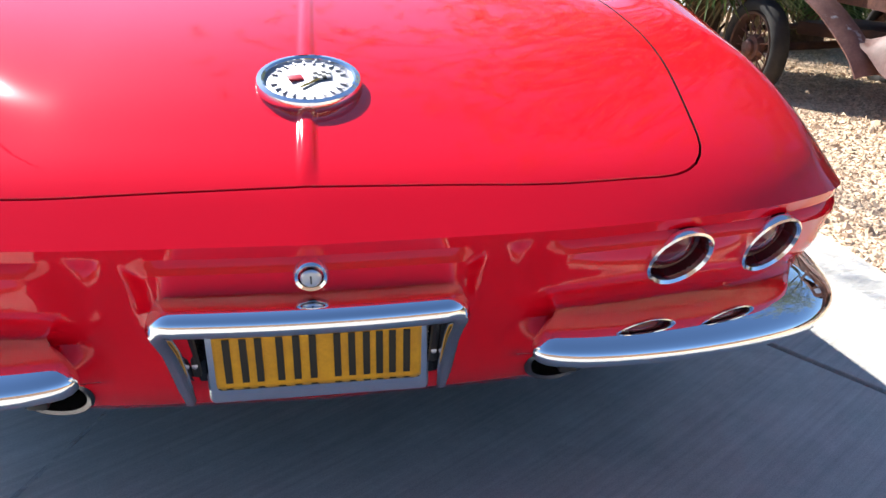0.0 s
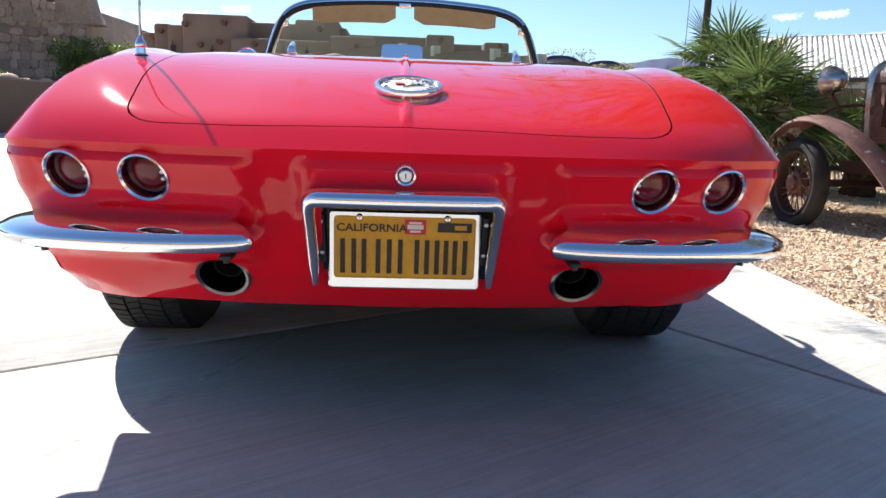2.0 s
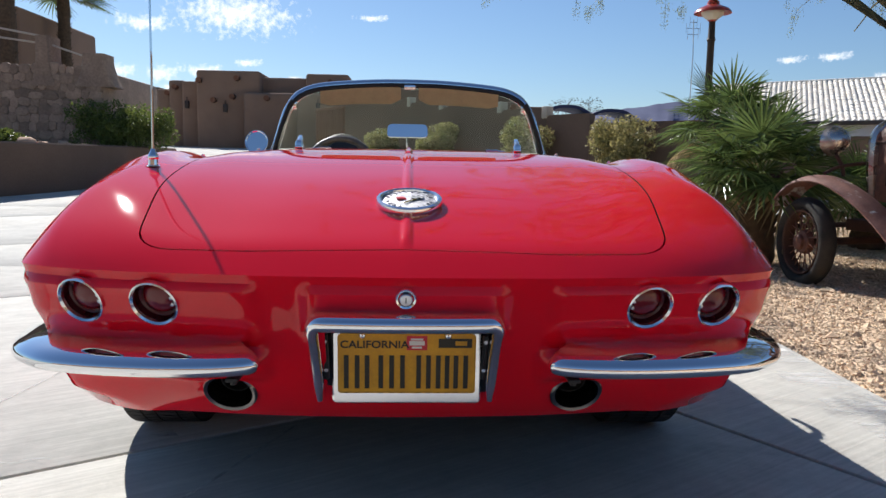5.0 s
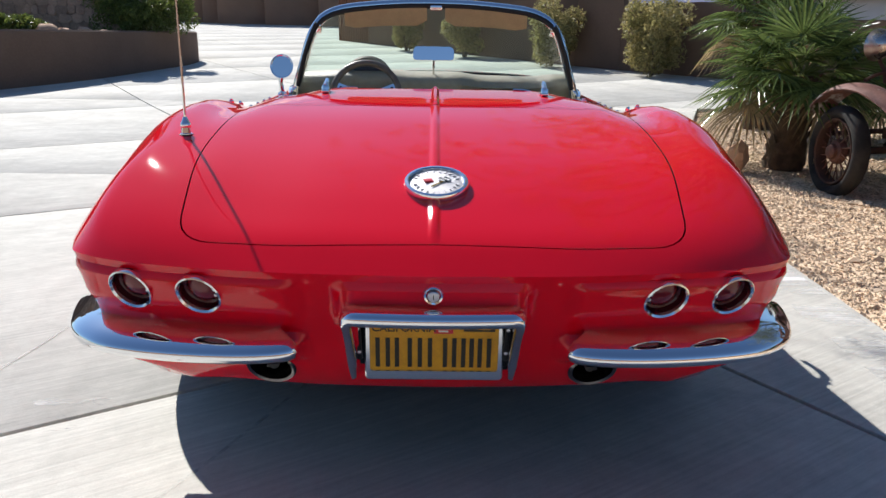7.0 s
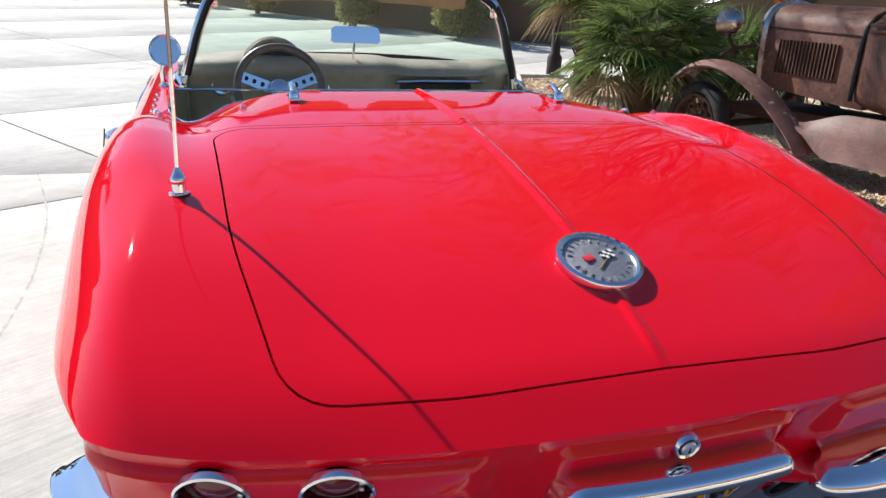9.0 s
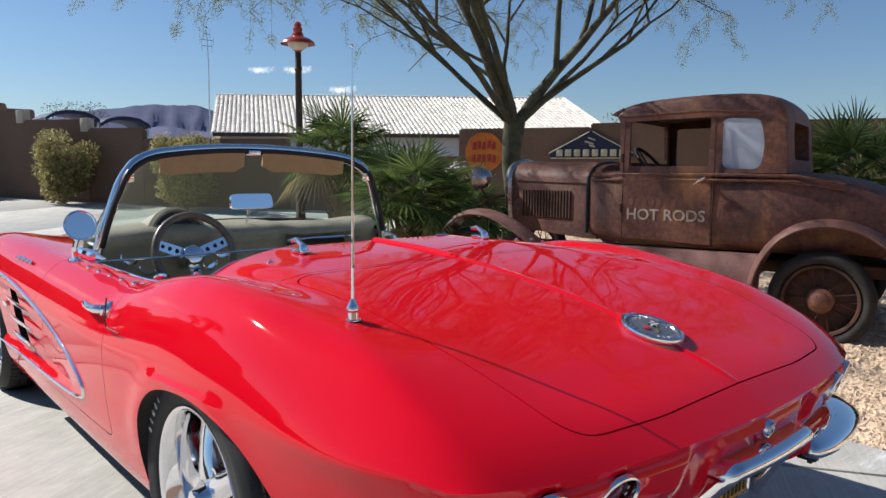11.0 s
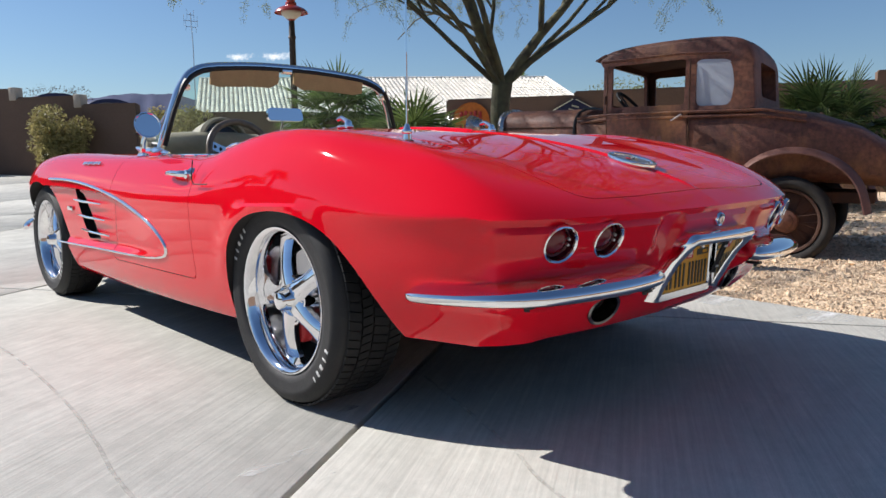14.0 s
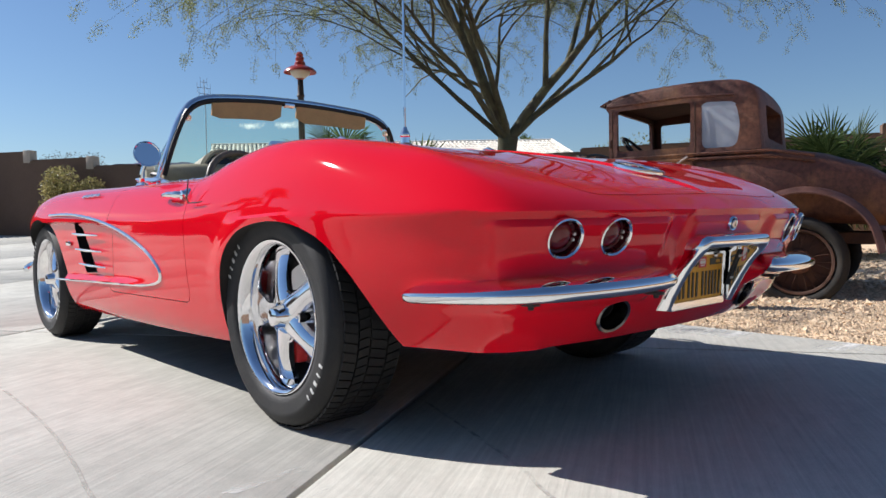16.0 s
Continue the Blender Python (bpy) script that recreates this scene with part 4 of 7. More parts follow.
# aerial
ax, ay = -0.661, 0.592
az = deck_height(ax, ay) - 0.003
aerial = part("aerial_base", lathe(B(), [(0.0175, 0), (0.0175, 0.004), (0.013, 0.006), (0.012, 0.020), (0.0135, 0.022), (0.0135, 0.030), (0.011, 0.034), (0.008, 0.040), (0.005, 0.048)], 20, pose(ax, ay, az)), M_CHROME, car, "chrome radio aerial on the rear wing")
part("aerial_gasket", lathe(B(), [(0.0005, -0.004), (0.020, -0.004), (0.020, 0.002), (0.017, 0.003)], 18, pose(ax, ay, az)), M_BLACK, aerial)
part("aerial_mast", tube(B(), [(ax, ay, az + 0.04), (ax + 0.002, ay, az + 0.20), (ax + 0.004, ay, az + 0.56)], [0.0037, 0.0032, 0.0020], 8), M_CHROME, aerial)
part("aerial_tip", lathe(B(), [(0.0022, 0), (0.0035, 0.003), (0.0035, 0.007), (0.0005, 0.010)], 8, pose(ax + 0.004, ay, az + 0.558)), M_CHROME, aerial)

# latches and studs on the deck
for s in (1, -1):
    x, y = s * 0.385, 1.270
    z = deck_height(x, y)
    bm = box(B(), (x, y, z + 0.006), (0.026, 0.075, 0.012), 0.004)
    lathe(bm, [(0.014, 0), (0.014, 0.022), (0.010, 0.028), (0.0005, 0.030)], 14, pose(x, y - 0.02, z))
    tube(bm, [(x, y - 0.02, z + 0.022), (x, y + 0.02, z + 0.040), (x, y + 0.045, z + 0.034)], [0.010, 0.009, 0.007], 10)
    part("deck_latch", bm, M_CHROME, car, "chrome soft top latch")
    for dx, dy in ((0.13, -0.06), (0.33, -0.02)):
        xx, yy = s * (0.388 + dx), y + dy
        part("stud", lathe(B(), [(0.010, -0.003), (0.010, 0.003), (0.006, 0.006), (0.006, 0.010), (0.0005, 0.012)], 12, pose(xx, yy, deck_height(xx, yy))), M_CHROME, car)
    bm = tube(B(), [(s * 0.745, 1.50, 0.806), (s * 0.740, 1.46, 0.815), (s * 0.735, 1.43, 0.822)], [0.004, 0.009, 0.005], 8)
    part("stud", bm, M_CHROME, car)
for s in (1, -1):
    for k in range(5):
        y = 1.60 + k * 0.115
        z = deck_height(s * 0.765, y)
        part("stud", lathe(B(), [(0.008, -0.003), (0.008, 0.003), (0.005, 0.006), (0.0005, 0.008)], 10, pose(s * 0.765, y, z)), M_CHROME, car)
# bright edge round the cockpit
rim = [Vector((x, y, deck_height(x, y) + 0.002)) for x, y in rounded(mirrored([(0.3, 1.413, 0.03), (0.637, 1.403, 0.10), (0.717, 1.62, 0.1), (0.720, 2.16, 0.02)])) if y < 2.15]
part("cockpit_moulding", tube(B(), rim[2:-2], 0.0042, 8), M_CHROME, car, "thin bright strip round the cockpit")


# filler flap on the near wing
pts = [Vector((-(side_x(y, z) - 0.012 * max(0, (z - 0.68) / 0.1) ** 2 + 0.0005), y, z)) for y, z in ((1.49, 0.765), (1.49, 0.70), (1.475, 0.683), (1.40, 0.683), (1.37, 0.685))]
part("filler_flap_gap", tube(B(), pts, 0.0022, 5), M_BLACK, car)


# wheels
def wheel(x, y, z, s, radius, rim_r, width):
    """A five-spoke wheel with its outer face at x, turned to the side s."""
    m = pose(x, y, z, 0, s * 90, 0)
    h = -width
    rim = part("wheel", lathe(B(), [(rim_r - 0.030, h + 0.01), (rim_r - 0.028, -0.075), (rim_r - 0.022, -0.055), (rim_r - 0.020, -0.022), (rim_r - 0.010, -0.006), (rim_r - 0.004, 0.003), (rim_r + 0.003, 0.004), (rim_r + 0.006, -0.002), (rim_r + 0.004, -0.016), (rim_r + 0.004, h)], 64, m), M_ALLOY, car, "polished five-spoke alloy wheel", smooth=55)
    prof = [(rim_r + 0.000, -0.030), (rim_r + 0.004, -0.004), (rim_r + 0.012, 0.006), (rim_r + 0.030, 0.011), (rim_r + 0.055, 0.012), (rim_r + 0.060, 0.0135), (radius - 0.030, 0.010), (radius - 0.018, 0.003), (radius - 0.008, -0.008), (radius - 0.002, -0.022), (radius, -0.040)]
    prof += [(radius + 0.001, h / 2)] + [(r, h - d) for r, d in prof[::-1]]
    tyre = part("tyre", lathe(B(), prof, 72, m), M_TYRE, rim, "black road tyre with raised white lettering", smooth=50)
    tread = B()
    for k in range(76):
        a0 = 2 * math.pi * k / 76
        for lo, hi, sk in ((-0.020, -0.062, 0.5), (-0.068, -0.103, -0.4), (-0.108, h + 0.072, 0.4), (h + 0.066, h + 0.022, -0.5)):
            rr = radius + 0.001
            pts = []
            for t, ang in ((lo, -0.42), (lo, 0.40), (hi, 0.40), (hi, -0.42)):
                aa = a0 + 2 * math.pi / 76 * (ang + sk * (t - lo) / 0.05 * 0.9)
                pts.append((aa, t))
            low = [tread.verts.new(m @ Vector((rr * math.cos(aa), rr * math.sin(aa), t))) for aa, t in pts]
            top = [tread.verts.new(m @ Vector(((rr + 0.007) * math.cos(aa), (rr + 0.007) * math.sin(aa), t))) for aa, t in pts]
            tread.faces.new(top)
            for i in range(4):
                tread.faces.new((low[i - 1], low[i], top[i], top[i - 1]))
    part("tread", tread, M_TYRE, tyre, smooth=0)
    # raised pale bars where the maker's lettering stands
    for mid in (0.75, 0.75 + math.pi):
        bm = B()
        for k in range(5):
            a = mid + k * 0.105
            rr = (rim_r + radius) / 2 + 0.006
            box(bm, m @ Vector((rr * math.cos(a), rr * math.sin(a), 0.0125)), (0.020 if k % 2 else 0.017, 0.006 + 0.003 * (k % 3), 0.002), 0.001, turn=pose(0, 0, 0, 0, s * 90, 0) @ pose(0, 0, 0, 0, 0, math.degrees(a)))
        part("sidewall_bar", bm, M_WHITE_RUB, tyre)
    hub_h = -0.030
    for k in range(5):
        a = 2 * math.pi * k / 5 + 0.32
        q = m @ pose(0, 0, 0, 0, 0, math.degrees(a))
        rings = []
        for t in np.linspace(0, 1, 9):
            rr = 0.045 + (rim_r - 0.070) * t
            half = 0.042 - 0.012 * math.sin(math.pi * min(1, t * 1.15)) ** 0.8 + 0.002 * t ** 3
            top = hub_h + 0.004 - 0.034 * t ** 1.5
            rings.append([q @ Vector((rr, half, top - 0.028)), q @ Vector((rr, half, top - 0.010)), q @ Vector((rr, half * 0.45, top + 0.004)), q @ Vector((rr, 0, top + 0.006)), q @ Vector((rr, -half * 0.45, top + 0.004)), q @ Vector((rr, -half, top - 0.010)), q @ Vector((rr, -half, top - 0.028))])
        part("spoke", loft(B(), rings), M_ALLOY, rim, smooth=50)
        bm = B()
        q2 = m @ pose(0, 0, 0, 0, 0, math.degrees(a) + 36)
        lathe(bm, [(0.012, -0.03), (0.012, 0.004), (0.008, 0.009), (0.0005, 0.010)], 6, q2 @ pose(0.058, 0, hub_h - 0.012))
        part("lug_nut", bm, M_CHROME, rim, smooth=0)
        part("lug_seat", lathe(B(), [(0.024, -0.05), (0.023, 0.0), (0.017, 0.001), (0.014, -0.012)], 18, q2 @ pose(0.058, 0, hub_h - 0.006)), M_ALLOY, rim)
    part("centre_cap", lathe(B(), [(0.075, hub_h - 0.04), (0.066, hub_h - 0.006), (0.040, hub_h + 0.002), (0.034, hub_h + 0.010), (0.031, hub_h + 0.030), (0.026, hub_h + 0.040), (0.014, hub_h + 0.045), (0.0005, hub_h + 0.046)], 28, m), M_CHROME, rim)
    part("brake_disc", lathe(B(), [(0.0005, -0.115), (0.155, -0.115), (0.155, -0.14), (0.0005, -0.14)], 40, m), M_SATIN, rim)
    part("caliper", box(B(), m @ Vector((0.12 * math.cos(2.6), 0.12 * math.sin(2.6) if s < 0 else 0.12, -0.10)), (0.05, 0.10, 0.10), 0.012), M_CALIPER, rim)
    part("back_plate", lathe(B(), [(0.0005, -0.17), (rim_r - 0.012, -0.17), (rim_r - 0.012, -0.18)], 32, m), M_UNDER, rim)


for s in (1, -1):
    wheel(s * 0.843, 0.994, 0.331, s, 0.325, 0.226, 0.235)
    wheel(s * 0.815, 3.585, 0.322, s, 0.316, 0.222, 0.205)

# underside: axle and exhaust runs
bm = tube(B(), [(-0.6, 0.994, 0.32), (0.6, 0.994, 0.32)], 0.035, 12)
lathe(bm, [(0.0005, -0.10), (0.08, -0.08), (0.11, 0), (0.08, 0.08), (0.0005, 0.10)], 16, pose(0, 0.994, 0.32, 90, 0, 0))
part("rear_axle", bm, M_UNDER, car)

# cove trim, vent spears, door furniture, front badge
for s in (1, -1):
    d = DOORS[0 if s > 0 else 1]
    pts = [Vector((s * (side_x(y, z) + 0.001), y, z)) for y, z in COVE_LINE if y < 3.32]
    part("cove_moulding", tube(B(), pts, 0.0068, 8, flat=0.8), M_CHROME, car, "chrome moulding round the side cove")
    for k, z in enumerate((0.575, 0.502, 0.432)):
        y0 = 2.90 - 0.03 * k
        x = s * (side_x(2.7, z) - 0.012)
        part("vent_spear", tube(B(), [(x, y0, z + 0.004), (x + s * 0.006, 2.75 - 0.04 * k, z), (x + s * 0.004, 2.50 - 0.03 * k, z - 0.004)], [0.004, 0.008, 0.003], 8), M_CHROME, car)
    x = s * (side_x(1.6, 0.68) - 0.004)
    hz = 0.715
    bm = tube(B(), spline([(s * 0.845, 1.575, hz), (s * 0.882, 1.60, hz + 0.002), (s * 0.886, 1.66, hz + 0.004), (s * 0.872, 1.735, hz + 0.002)], 5), [0.013] * 6 + [0.011] * 5 + [0.010] * 4 + [0.005], 10)
    lathe(bm, [(0.024, -0.01), (0.024, 0.004), (0.017, 0.012), (0.016, 0.026), (0.0005, 0.03)], 18, pose(s * 0.846, 1.575, hz, 0, s * 90, 0))
    part("door_handle", bm, M_CHROME, d, "chrome door handle")
    bm = lathe(B(), [(0.014, -0.01), (0.014, 0.003), (0.009, 0.008), (0.0005, 0.008)], 14, pose(s * 0.862, 1.60, 0.658, 0, s * 90, 0))
    box(bm, (s * 0.868, 1.597, 0.645), (0.006, 0.010, 0.03), 0.002)
    part("door_lock", bm, M_CHROME, d)
    bm = B()
    for k in range(7):
        box(bm, (s * (side_x(2.7, 0.76) - 0.048), 2.60 + k * 0.036, 0.755 + 0.002 * (k % 2)), (0.006, 0.026, 0.018 - 0.004 * (k % 2)), 0.002, turn=pose(0, 0, 0, 0, -s * 40, 0))
    part("script_badge", bm, M_CHROME, car, "chrome script drawn as bars")
    bm = box(B(), (s * (side_x(2.95, 0.53) - 0.02), 3.02, 0.53), (0.008, 0.07, 0.022), 0.003)
    part("wing_badge", bm, M_CHROME, car)
    # front bumper end
    part("front_bumper", tube(B(), spline([(s * 0.10, 4.60, 0.40), (s * 0.5, 4.55, 0.39), (s * 0.70, 4.40, 0.37), (s * 0.80, 4.16, 0.355)], 6), [0.022] * 16 + [0.021, 0.017, 0.009], 12, flat=1.4), M_CHROME, car, "chrome front bumper")

# windscreen
SCREEN_BACK = set(bpy.data.objects)
HALF_TOP = [(0.655, 2.198, 0.93), (0.615, 2.188, 1.04), (0.575, 2.188, 1.105), (0.53, 2.200, 1.142), (0.455, 2.222, 1.168), (0.33, 2.245, 1.184), (0.16, 2.262, 1.196)]
TOP_EDGE = [(-x, y, z) for x, y, z in HALF_TOP] + [(0, 2.268, 1.199)] + HALF_TOP[::-1]
HALF_LOW = [(0.690, 2.22, 0.832), (0.700, 2.27, 0.838), (0.692, 2.34, 0.845), (0.65, 2.44, 0.853), (0.57, 2.53, 0.860), (0.42, 2.605, 0.868), (0.2, 2.65, 0.874)]
BOTTOM_EDGE = [(-x, y, z) for x, y, z in HALF_LOW] + [(0, 2.66, 0.876)] + HALF_LOW[::-1]
t_line, b_line = spline(TOP_EDGE, 5), spline(BOTTOM_EDGE, 5)
screen = part("windscreen_frame", tube(B(), spline([(-0.700, 2.215, 0.79), (-0.685, 2.206, 0.85)] + TOP_EDGE + [(0.685, 2.206, 0.85), (0.700, 2.215, 0.79)], 5), 0.021, 12, flat=0.95), M_CHROME, car, "chrome windscreen frame", smooth=60)
grid = [[a.lerp(b, k / 8) + Vector((0, 0.018 * math.sin(math.pi * k / 8), 0)) for a, b in zip(t_line, b_line)] for k in range(9)]
pane = part("windscreen_glass", loft(B(), grid, False), M_GLASS, screen, "clear curved glass")
pane.visible_shadow = False
part("screen_gasket", tube(B(), b_line, 0.010, 6), M_BLACK, screen)
# added black strip: stands in for the dark sky mirrored along the header
part("header_seal", tube(B(), [p + Vector((0, -0.015, -0.010)) for p in t_line[8:-8]], 0.0125, 8), M_BLACK, screen, "added black strip for the dark reflection in the header")
for s in (1, -1):
    for k, (a, b) in enumerate((((s * 0.60, 2.175, 1.06), (s * 0.53, 2.185, 1.13)),)):
        bm = box(B(), Vector(a).lerp(Vector(b), 0.4), (0.03, 0.03, 0.05), 0.008)
        part("frame_bracket", bm, M_CHROME, screen)
    pts = [(s * 0.685, 2.190, 0.83), (s * 0.645, 2.176, 0.96), (s * 0.598, 2.166, 1.07), (s * 0.575, 2.164, 1.105)]
    part("side_seal", tube(B(), spline(pts, 4), 0.012, 6), M_BLACK, screen)
    part("frame_foot", tube(B(), [(s * 0.705, 2.10, 0.797), (s * 0.715, 2.19, 0.805), (s * 0.73, 2.30, 0.81), (s * 0.715, 2.44, 0.825)], [0.008, 0.020, 0.018, 0.006], 8), M_CHROME, screen)
    rings = []
    for k in range(9):
        t = k / 8
        x = s * (0.045 + 0.40 * t)
        y = 2.248 - 0.055 * t * t
        zt = 1.180 - 0.030 * t * t
        hh = 0.075 * (1 - 0.15 * t) if 0 < k < 8 else 0.05
        rings.append([(x, y - 0.006, zt), (x, y + 0.006, zt), (x, y + 0.016, zt - hh), (x, y + 0.006, zt - hh - 0.004)])
    part("sun_visor", loft(B(), rings), M_VISOR, screen, "tan folded sun visor")
bm = box(B(), (0, 2.25, 1.182), (0.06, 0.03, 0.022), 0.006)
part("visor_bracket", bm, M_CHROME, screen)

# mirrors
mm = pose(-0.010, 2.262, 0.980, -11, 0, 0)
bm = prism(B(), rounded([(-0.105, -0.031), (0.105, -0.031), (0.100, 0.031), (-0.100, 0.031)], 0.021, 4), -0.008, 0.010, "y")
bm.transform(mm)
mirror = part("inside_mirror", bm, M_CHROME, car, "chrome rear view mirror on a stalk")
part("mirror_stalk", tube(B(), [(-0.010, 2.275, 0.967), (-0.010, 2.31, 0.90), (-0.010, 2.32, 0.865)], 0.006, 8), M_CHROME, mirror)
part("mirror_foot", lathe(B(), [(0.03, 0), (0.026, 0.006), (0.008, 0.01)], 14, pose(-0.010, 2.32, 0.868)), M_CHROME, mirror)
# the screen stands well forward on the scuttle
for ob in set(bpy.data.objects) - SCREEN_BACK:
    ob.data.transform(Matrix.Translation((0, 0.055, 0.85)) @ Matrix.Diagonal((0.972, 1, 1.055, 1)) @ Matrix.Translation((0, 0, -0.85)))
m = pose(-0.738, 2.242, 0.918, 90 - 12, 0, -6)
dm = part("door_mirror", lathe(B(), [(0.0005, -0.038), (0.025, -0.034), (0.045, -0.018), (0.056, 0.0), (0.057, 0.006), (0.053, 0.006), (0.050, 0.003), (0.0005, 0.003)], 32, m), M_CHROME, car, "round chrome door mirror")
part("mirror_arm", tube(B(), spline([(-0.742, 2.25, 0.88), (-0.752, 2.265, 0.84), (-0.750, 2.28, 0.79)], 4), [0.010] * 5 + [0.012] * 4, 8), M_CHROME, dm)
part("mirror_base", lathe(B(), [(0.032, 0), (0.028, 0.008), (0.012, 0.016)], 16, pose(-0.750, 2.28, deck_height(-0.750, 2.28) - 0.002) @ Matrix.Diagonal((0.7, 1.5, 1, 1))), M_CHROME, dm)

# dashboard
DASH_BACK = set(bpy.data.objects)
rings = []
for x in np.linspace(-0.70, 0.70, 41):
    edge = 1 - min(1, max(0, (abs(x) - 0.56) / 0.14)) ** 2 * 0.6
    pod = math.exp(-((x + 0.36) / 0.17) ** 4)
    scoop = math.exp(-((x - 0.36) / 0.20) ** 6)
    yl = 2.235 + 0.05 * scoop - 0.02 * pod + 0.10 * (1 - edge)
    zt = 0.886 + 0.010 * pod - 0.016 * scoop
    rings.append([(x, 2.64 - 0.26 * abs(x / 0.7) ** 3, 0.84), (x, 2.54 - 0.18 * abs(x / 0.7) ** 3, zt + 0.004), (x, yl + 0.16, zt + 0.006), (x, yl + 0.05, zt - 0.002), (x, yl + 0.012, zt - 0.020), (x, yl, zt - 0.045), (x, yl + 0.012 + 0.05 * scoop, zt - 0.075), (x, yl + 0.03 + 0.05 * scoop, 0.72), (x, yl + 0.03, 0.62), (x, 2.6, 0.60)])
dash = part("dashboard", loft(B(), rings), M_TAN, car, "tan padded dashboard with twin bays", smooth=50)
part("glove_bar", tube(B(), [(0.17, 2.27, 0.800), (0.30, 2.28, 0.803), (0.55, 2.28, 0.803), (0.60, 2.295, 0.80)], 0.008, 8), M_CHROME, dash)
part("glove_panel", box(B(), (0.38, 2.335, 0.775), (0.42, 0.02, 0.05), 0.008), M_BLACK, dash)
m = pose(-0.335, 2.262, 0.848, 90 - 12, 0, 0)
hoodm = part("instrument_hood", lathe(B(), [(0.128, -0.16), (0.130, -0.02), (0.108, 0.0), (0.118, 0.002), (0.112, -0.012), (0.108, -0.05)], 36, m), M_TAN, dash)
part("speedometer", lathe(B(), [(0.108, -0.05), (0.102, -0.044), (0.0005, -0.044)], 32, m), M_GAUGE, hoodm)
part("gauge_ring", lathe(B(), [(0.108, -0.046), (0.104, -0.036), (0.098, -0.044)], 32, m), M_CHROME, hoodm)
part("gauge_centre", lathe(B(), [(0.045, -0.044), (0.043, -0.030), (0.030, -0.026), (0.0005, -0.026)], 24, m), M_CHROME, hoodm)
for dx, dz in ((-0.20, -0.055), (0.19, -0.055), (-0.13, -0.10), (0.13, -0.10)):
    part("small_gauge", lathe(B(), [(0.036, -0.05), (0.036, 0.0), (0.030, 0.003), (0.027, -0.006), (0.0005, -0.006)], 20, pose(-0.345 + dx, 2.250, 0.835 + dz, 90 - 12, 0, 0)), M_CHROME, dash)
# steering wheel
m = pose(-0.330, 2.120, 0.790, 90 - 20, 0, 0)
n = 40
ring = [m @ Vector((0.160 * math.cos(2 * math.pi * k / n), 0.160 * math.sin(2 * math.pi * k / n), 0)) for k in range(n)]
wheel_rim = part("steering_wheel", tube(B(), ring, 0.0155, 10, closed=True), M_WOOD, car, "wood-rimmed three-spoke steering wheel")
for a in (18, 162, 270):
    q = m @ pose(0, 0, 0, 0, 0, a)
    bm = B()
    rings = [[q @ Vector((r, hw, -0.040 * (1 - (r - 0.03) / 0.15) + 0.0)), q @ Vector((r, -hw, -0.040 * (1 - (r - 0.03) / 0.15))), q @ Vector((r, -hw, -0.040 * (1 - (r - 0.03) / 0.15) + 0.005)), q @ Vector((r, hw, -0.040 * (1 - (r - 0.03) / 0.15) + 0.005))] for r, hw in ((0.03, 0.022), (0.07, 0.022), (0.11, 0.021), (0.152, 0.020))]
    loft(bm, rings)
    sp = part("wheel_spoke", bm, M_CHROME, wheel_rim)
    bm = B()
    for r in (0.068, 0.100, 0.130):
        lathe(bm, [(0.0095 - 0.02 * (r - 0.075), -0.004), (0.0095 - 0.02 * (r - 0.075), 0.0065), (0.0004, 0.0068)], 12, q @ pose(r, 0, -0.040 * (1 - (r - 0.03) / 0.15)))
    part("spoke_hole", bm, M_BLACK, sp)
part("horn_button", lathe(B(), [(0.046, -0.045), (0.044, -0.022), (0.036, -0.012), (0.030, -0.010), (0.0005, -0.008)], 24, m), M_CHROME, wheel_rim)
part("steering_column", tube(B(), [m @ Vector((0, 0, -0.04)), m @ Vector((0, 0, -0.30))], 0.030, 12), M_TAN, wheel_rim)
for ob in set(bpy.data.objects) - DASH_BACK:
    ob.data.transform(Matrix.Translation((0, 0.055, 0)))
# seats, low in the cockpit
for s in (1, -1):
    bm = box(B(), (s * 0.35, 1.78, 0.42), (0.48, 0.46, 0.16), 0.05, seg=3)
    seat = part("seat", bm, M_TAN, car, "tan vinyl bucket seat")
    bm = box(B(), (s * 0.35, 1.52, 0.58), (0.48, 0.12, 0.36), 0.05, turn=pose(0, 0, 0, 12, 0, 0), seg=3)
    part("seat_back", bm, M_TAN, seat)


# ---- ground and driveway ----
def clip_poly(poly, nx, ny, d):
    """The part of a polygon where nx*x + ny*y <= d."""
    out = []
    for i in range(len(poly)):
        a, b = poly[i - 1], poly[i]
        da, db = nx * a[0] + ny * a[1] - d, nx * b[0] + ny * b[1] - d
        if da <= 0:
            out.append(a)
        if (da < 0) != (db < 0):
            t = da / (da - db)
            out.append((a[0] + (b[0] - a[0]) * t, a[1] + (b[1] - a[1]) * t))
    return out


bm = B()
gx = [-3000, -600, -120, -40, -20, -10, -5, 0, 5, 10, 20, 40, 120, 600, 3000]
gy = [-3000, -600, -120, -40, -15, -8, 0, 5, 9, 14, 20, 30, 45, 60, 120, 600, 3000]
vs = [[bm.verts.new((x, y, min(rise(y), 1.7) - 0.075)) for x in gx] for y in gy]
for a, b in zip(vs, vs[1:]):
    for k in range(len(gx) - 1):
        bm.faces.new((a[k], a[k + 1], b[k + 1], b[k]))
ground = tagged(part("ground", bm, M_GROUND, None, "bare brown desert ground"), category="ground", kind="structure")

EDGE_BEND = 4.2  # the driveway's edge runs beside the car up to here, then swings away


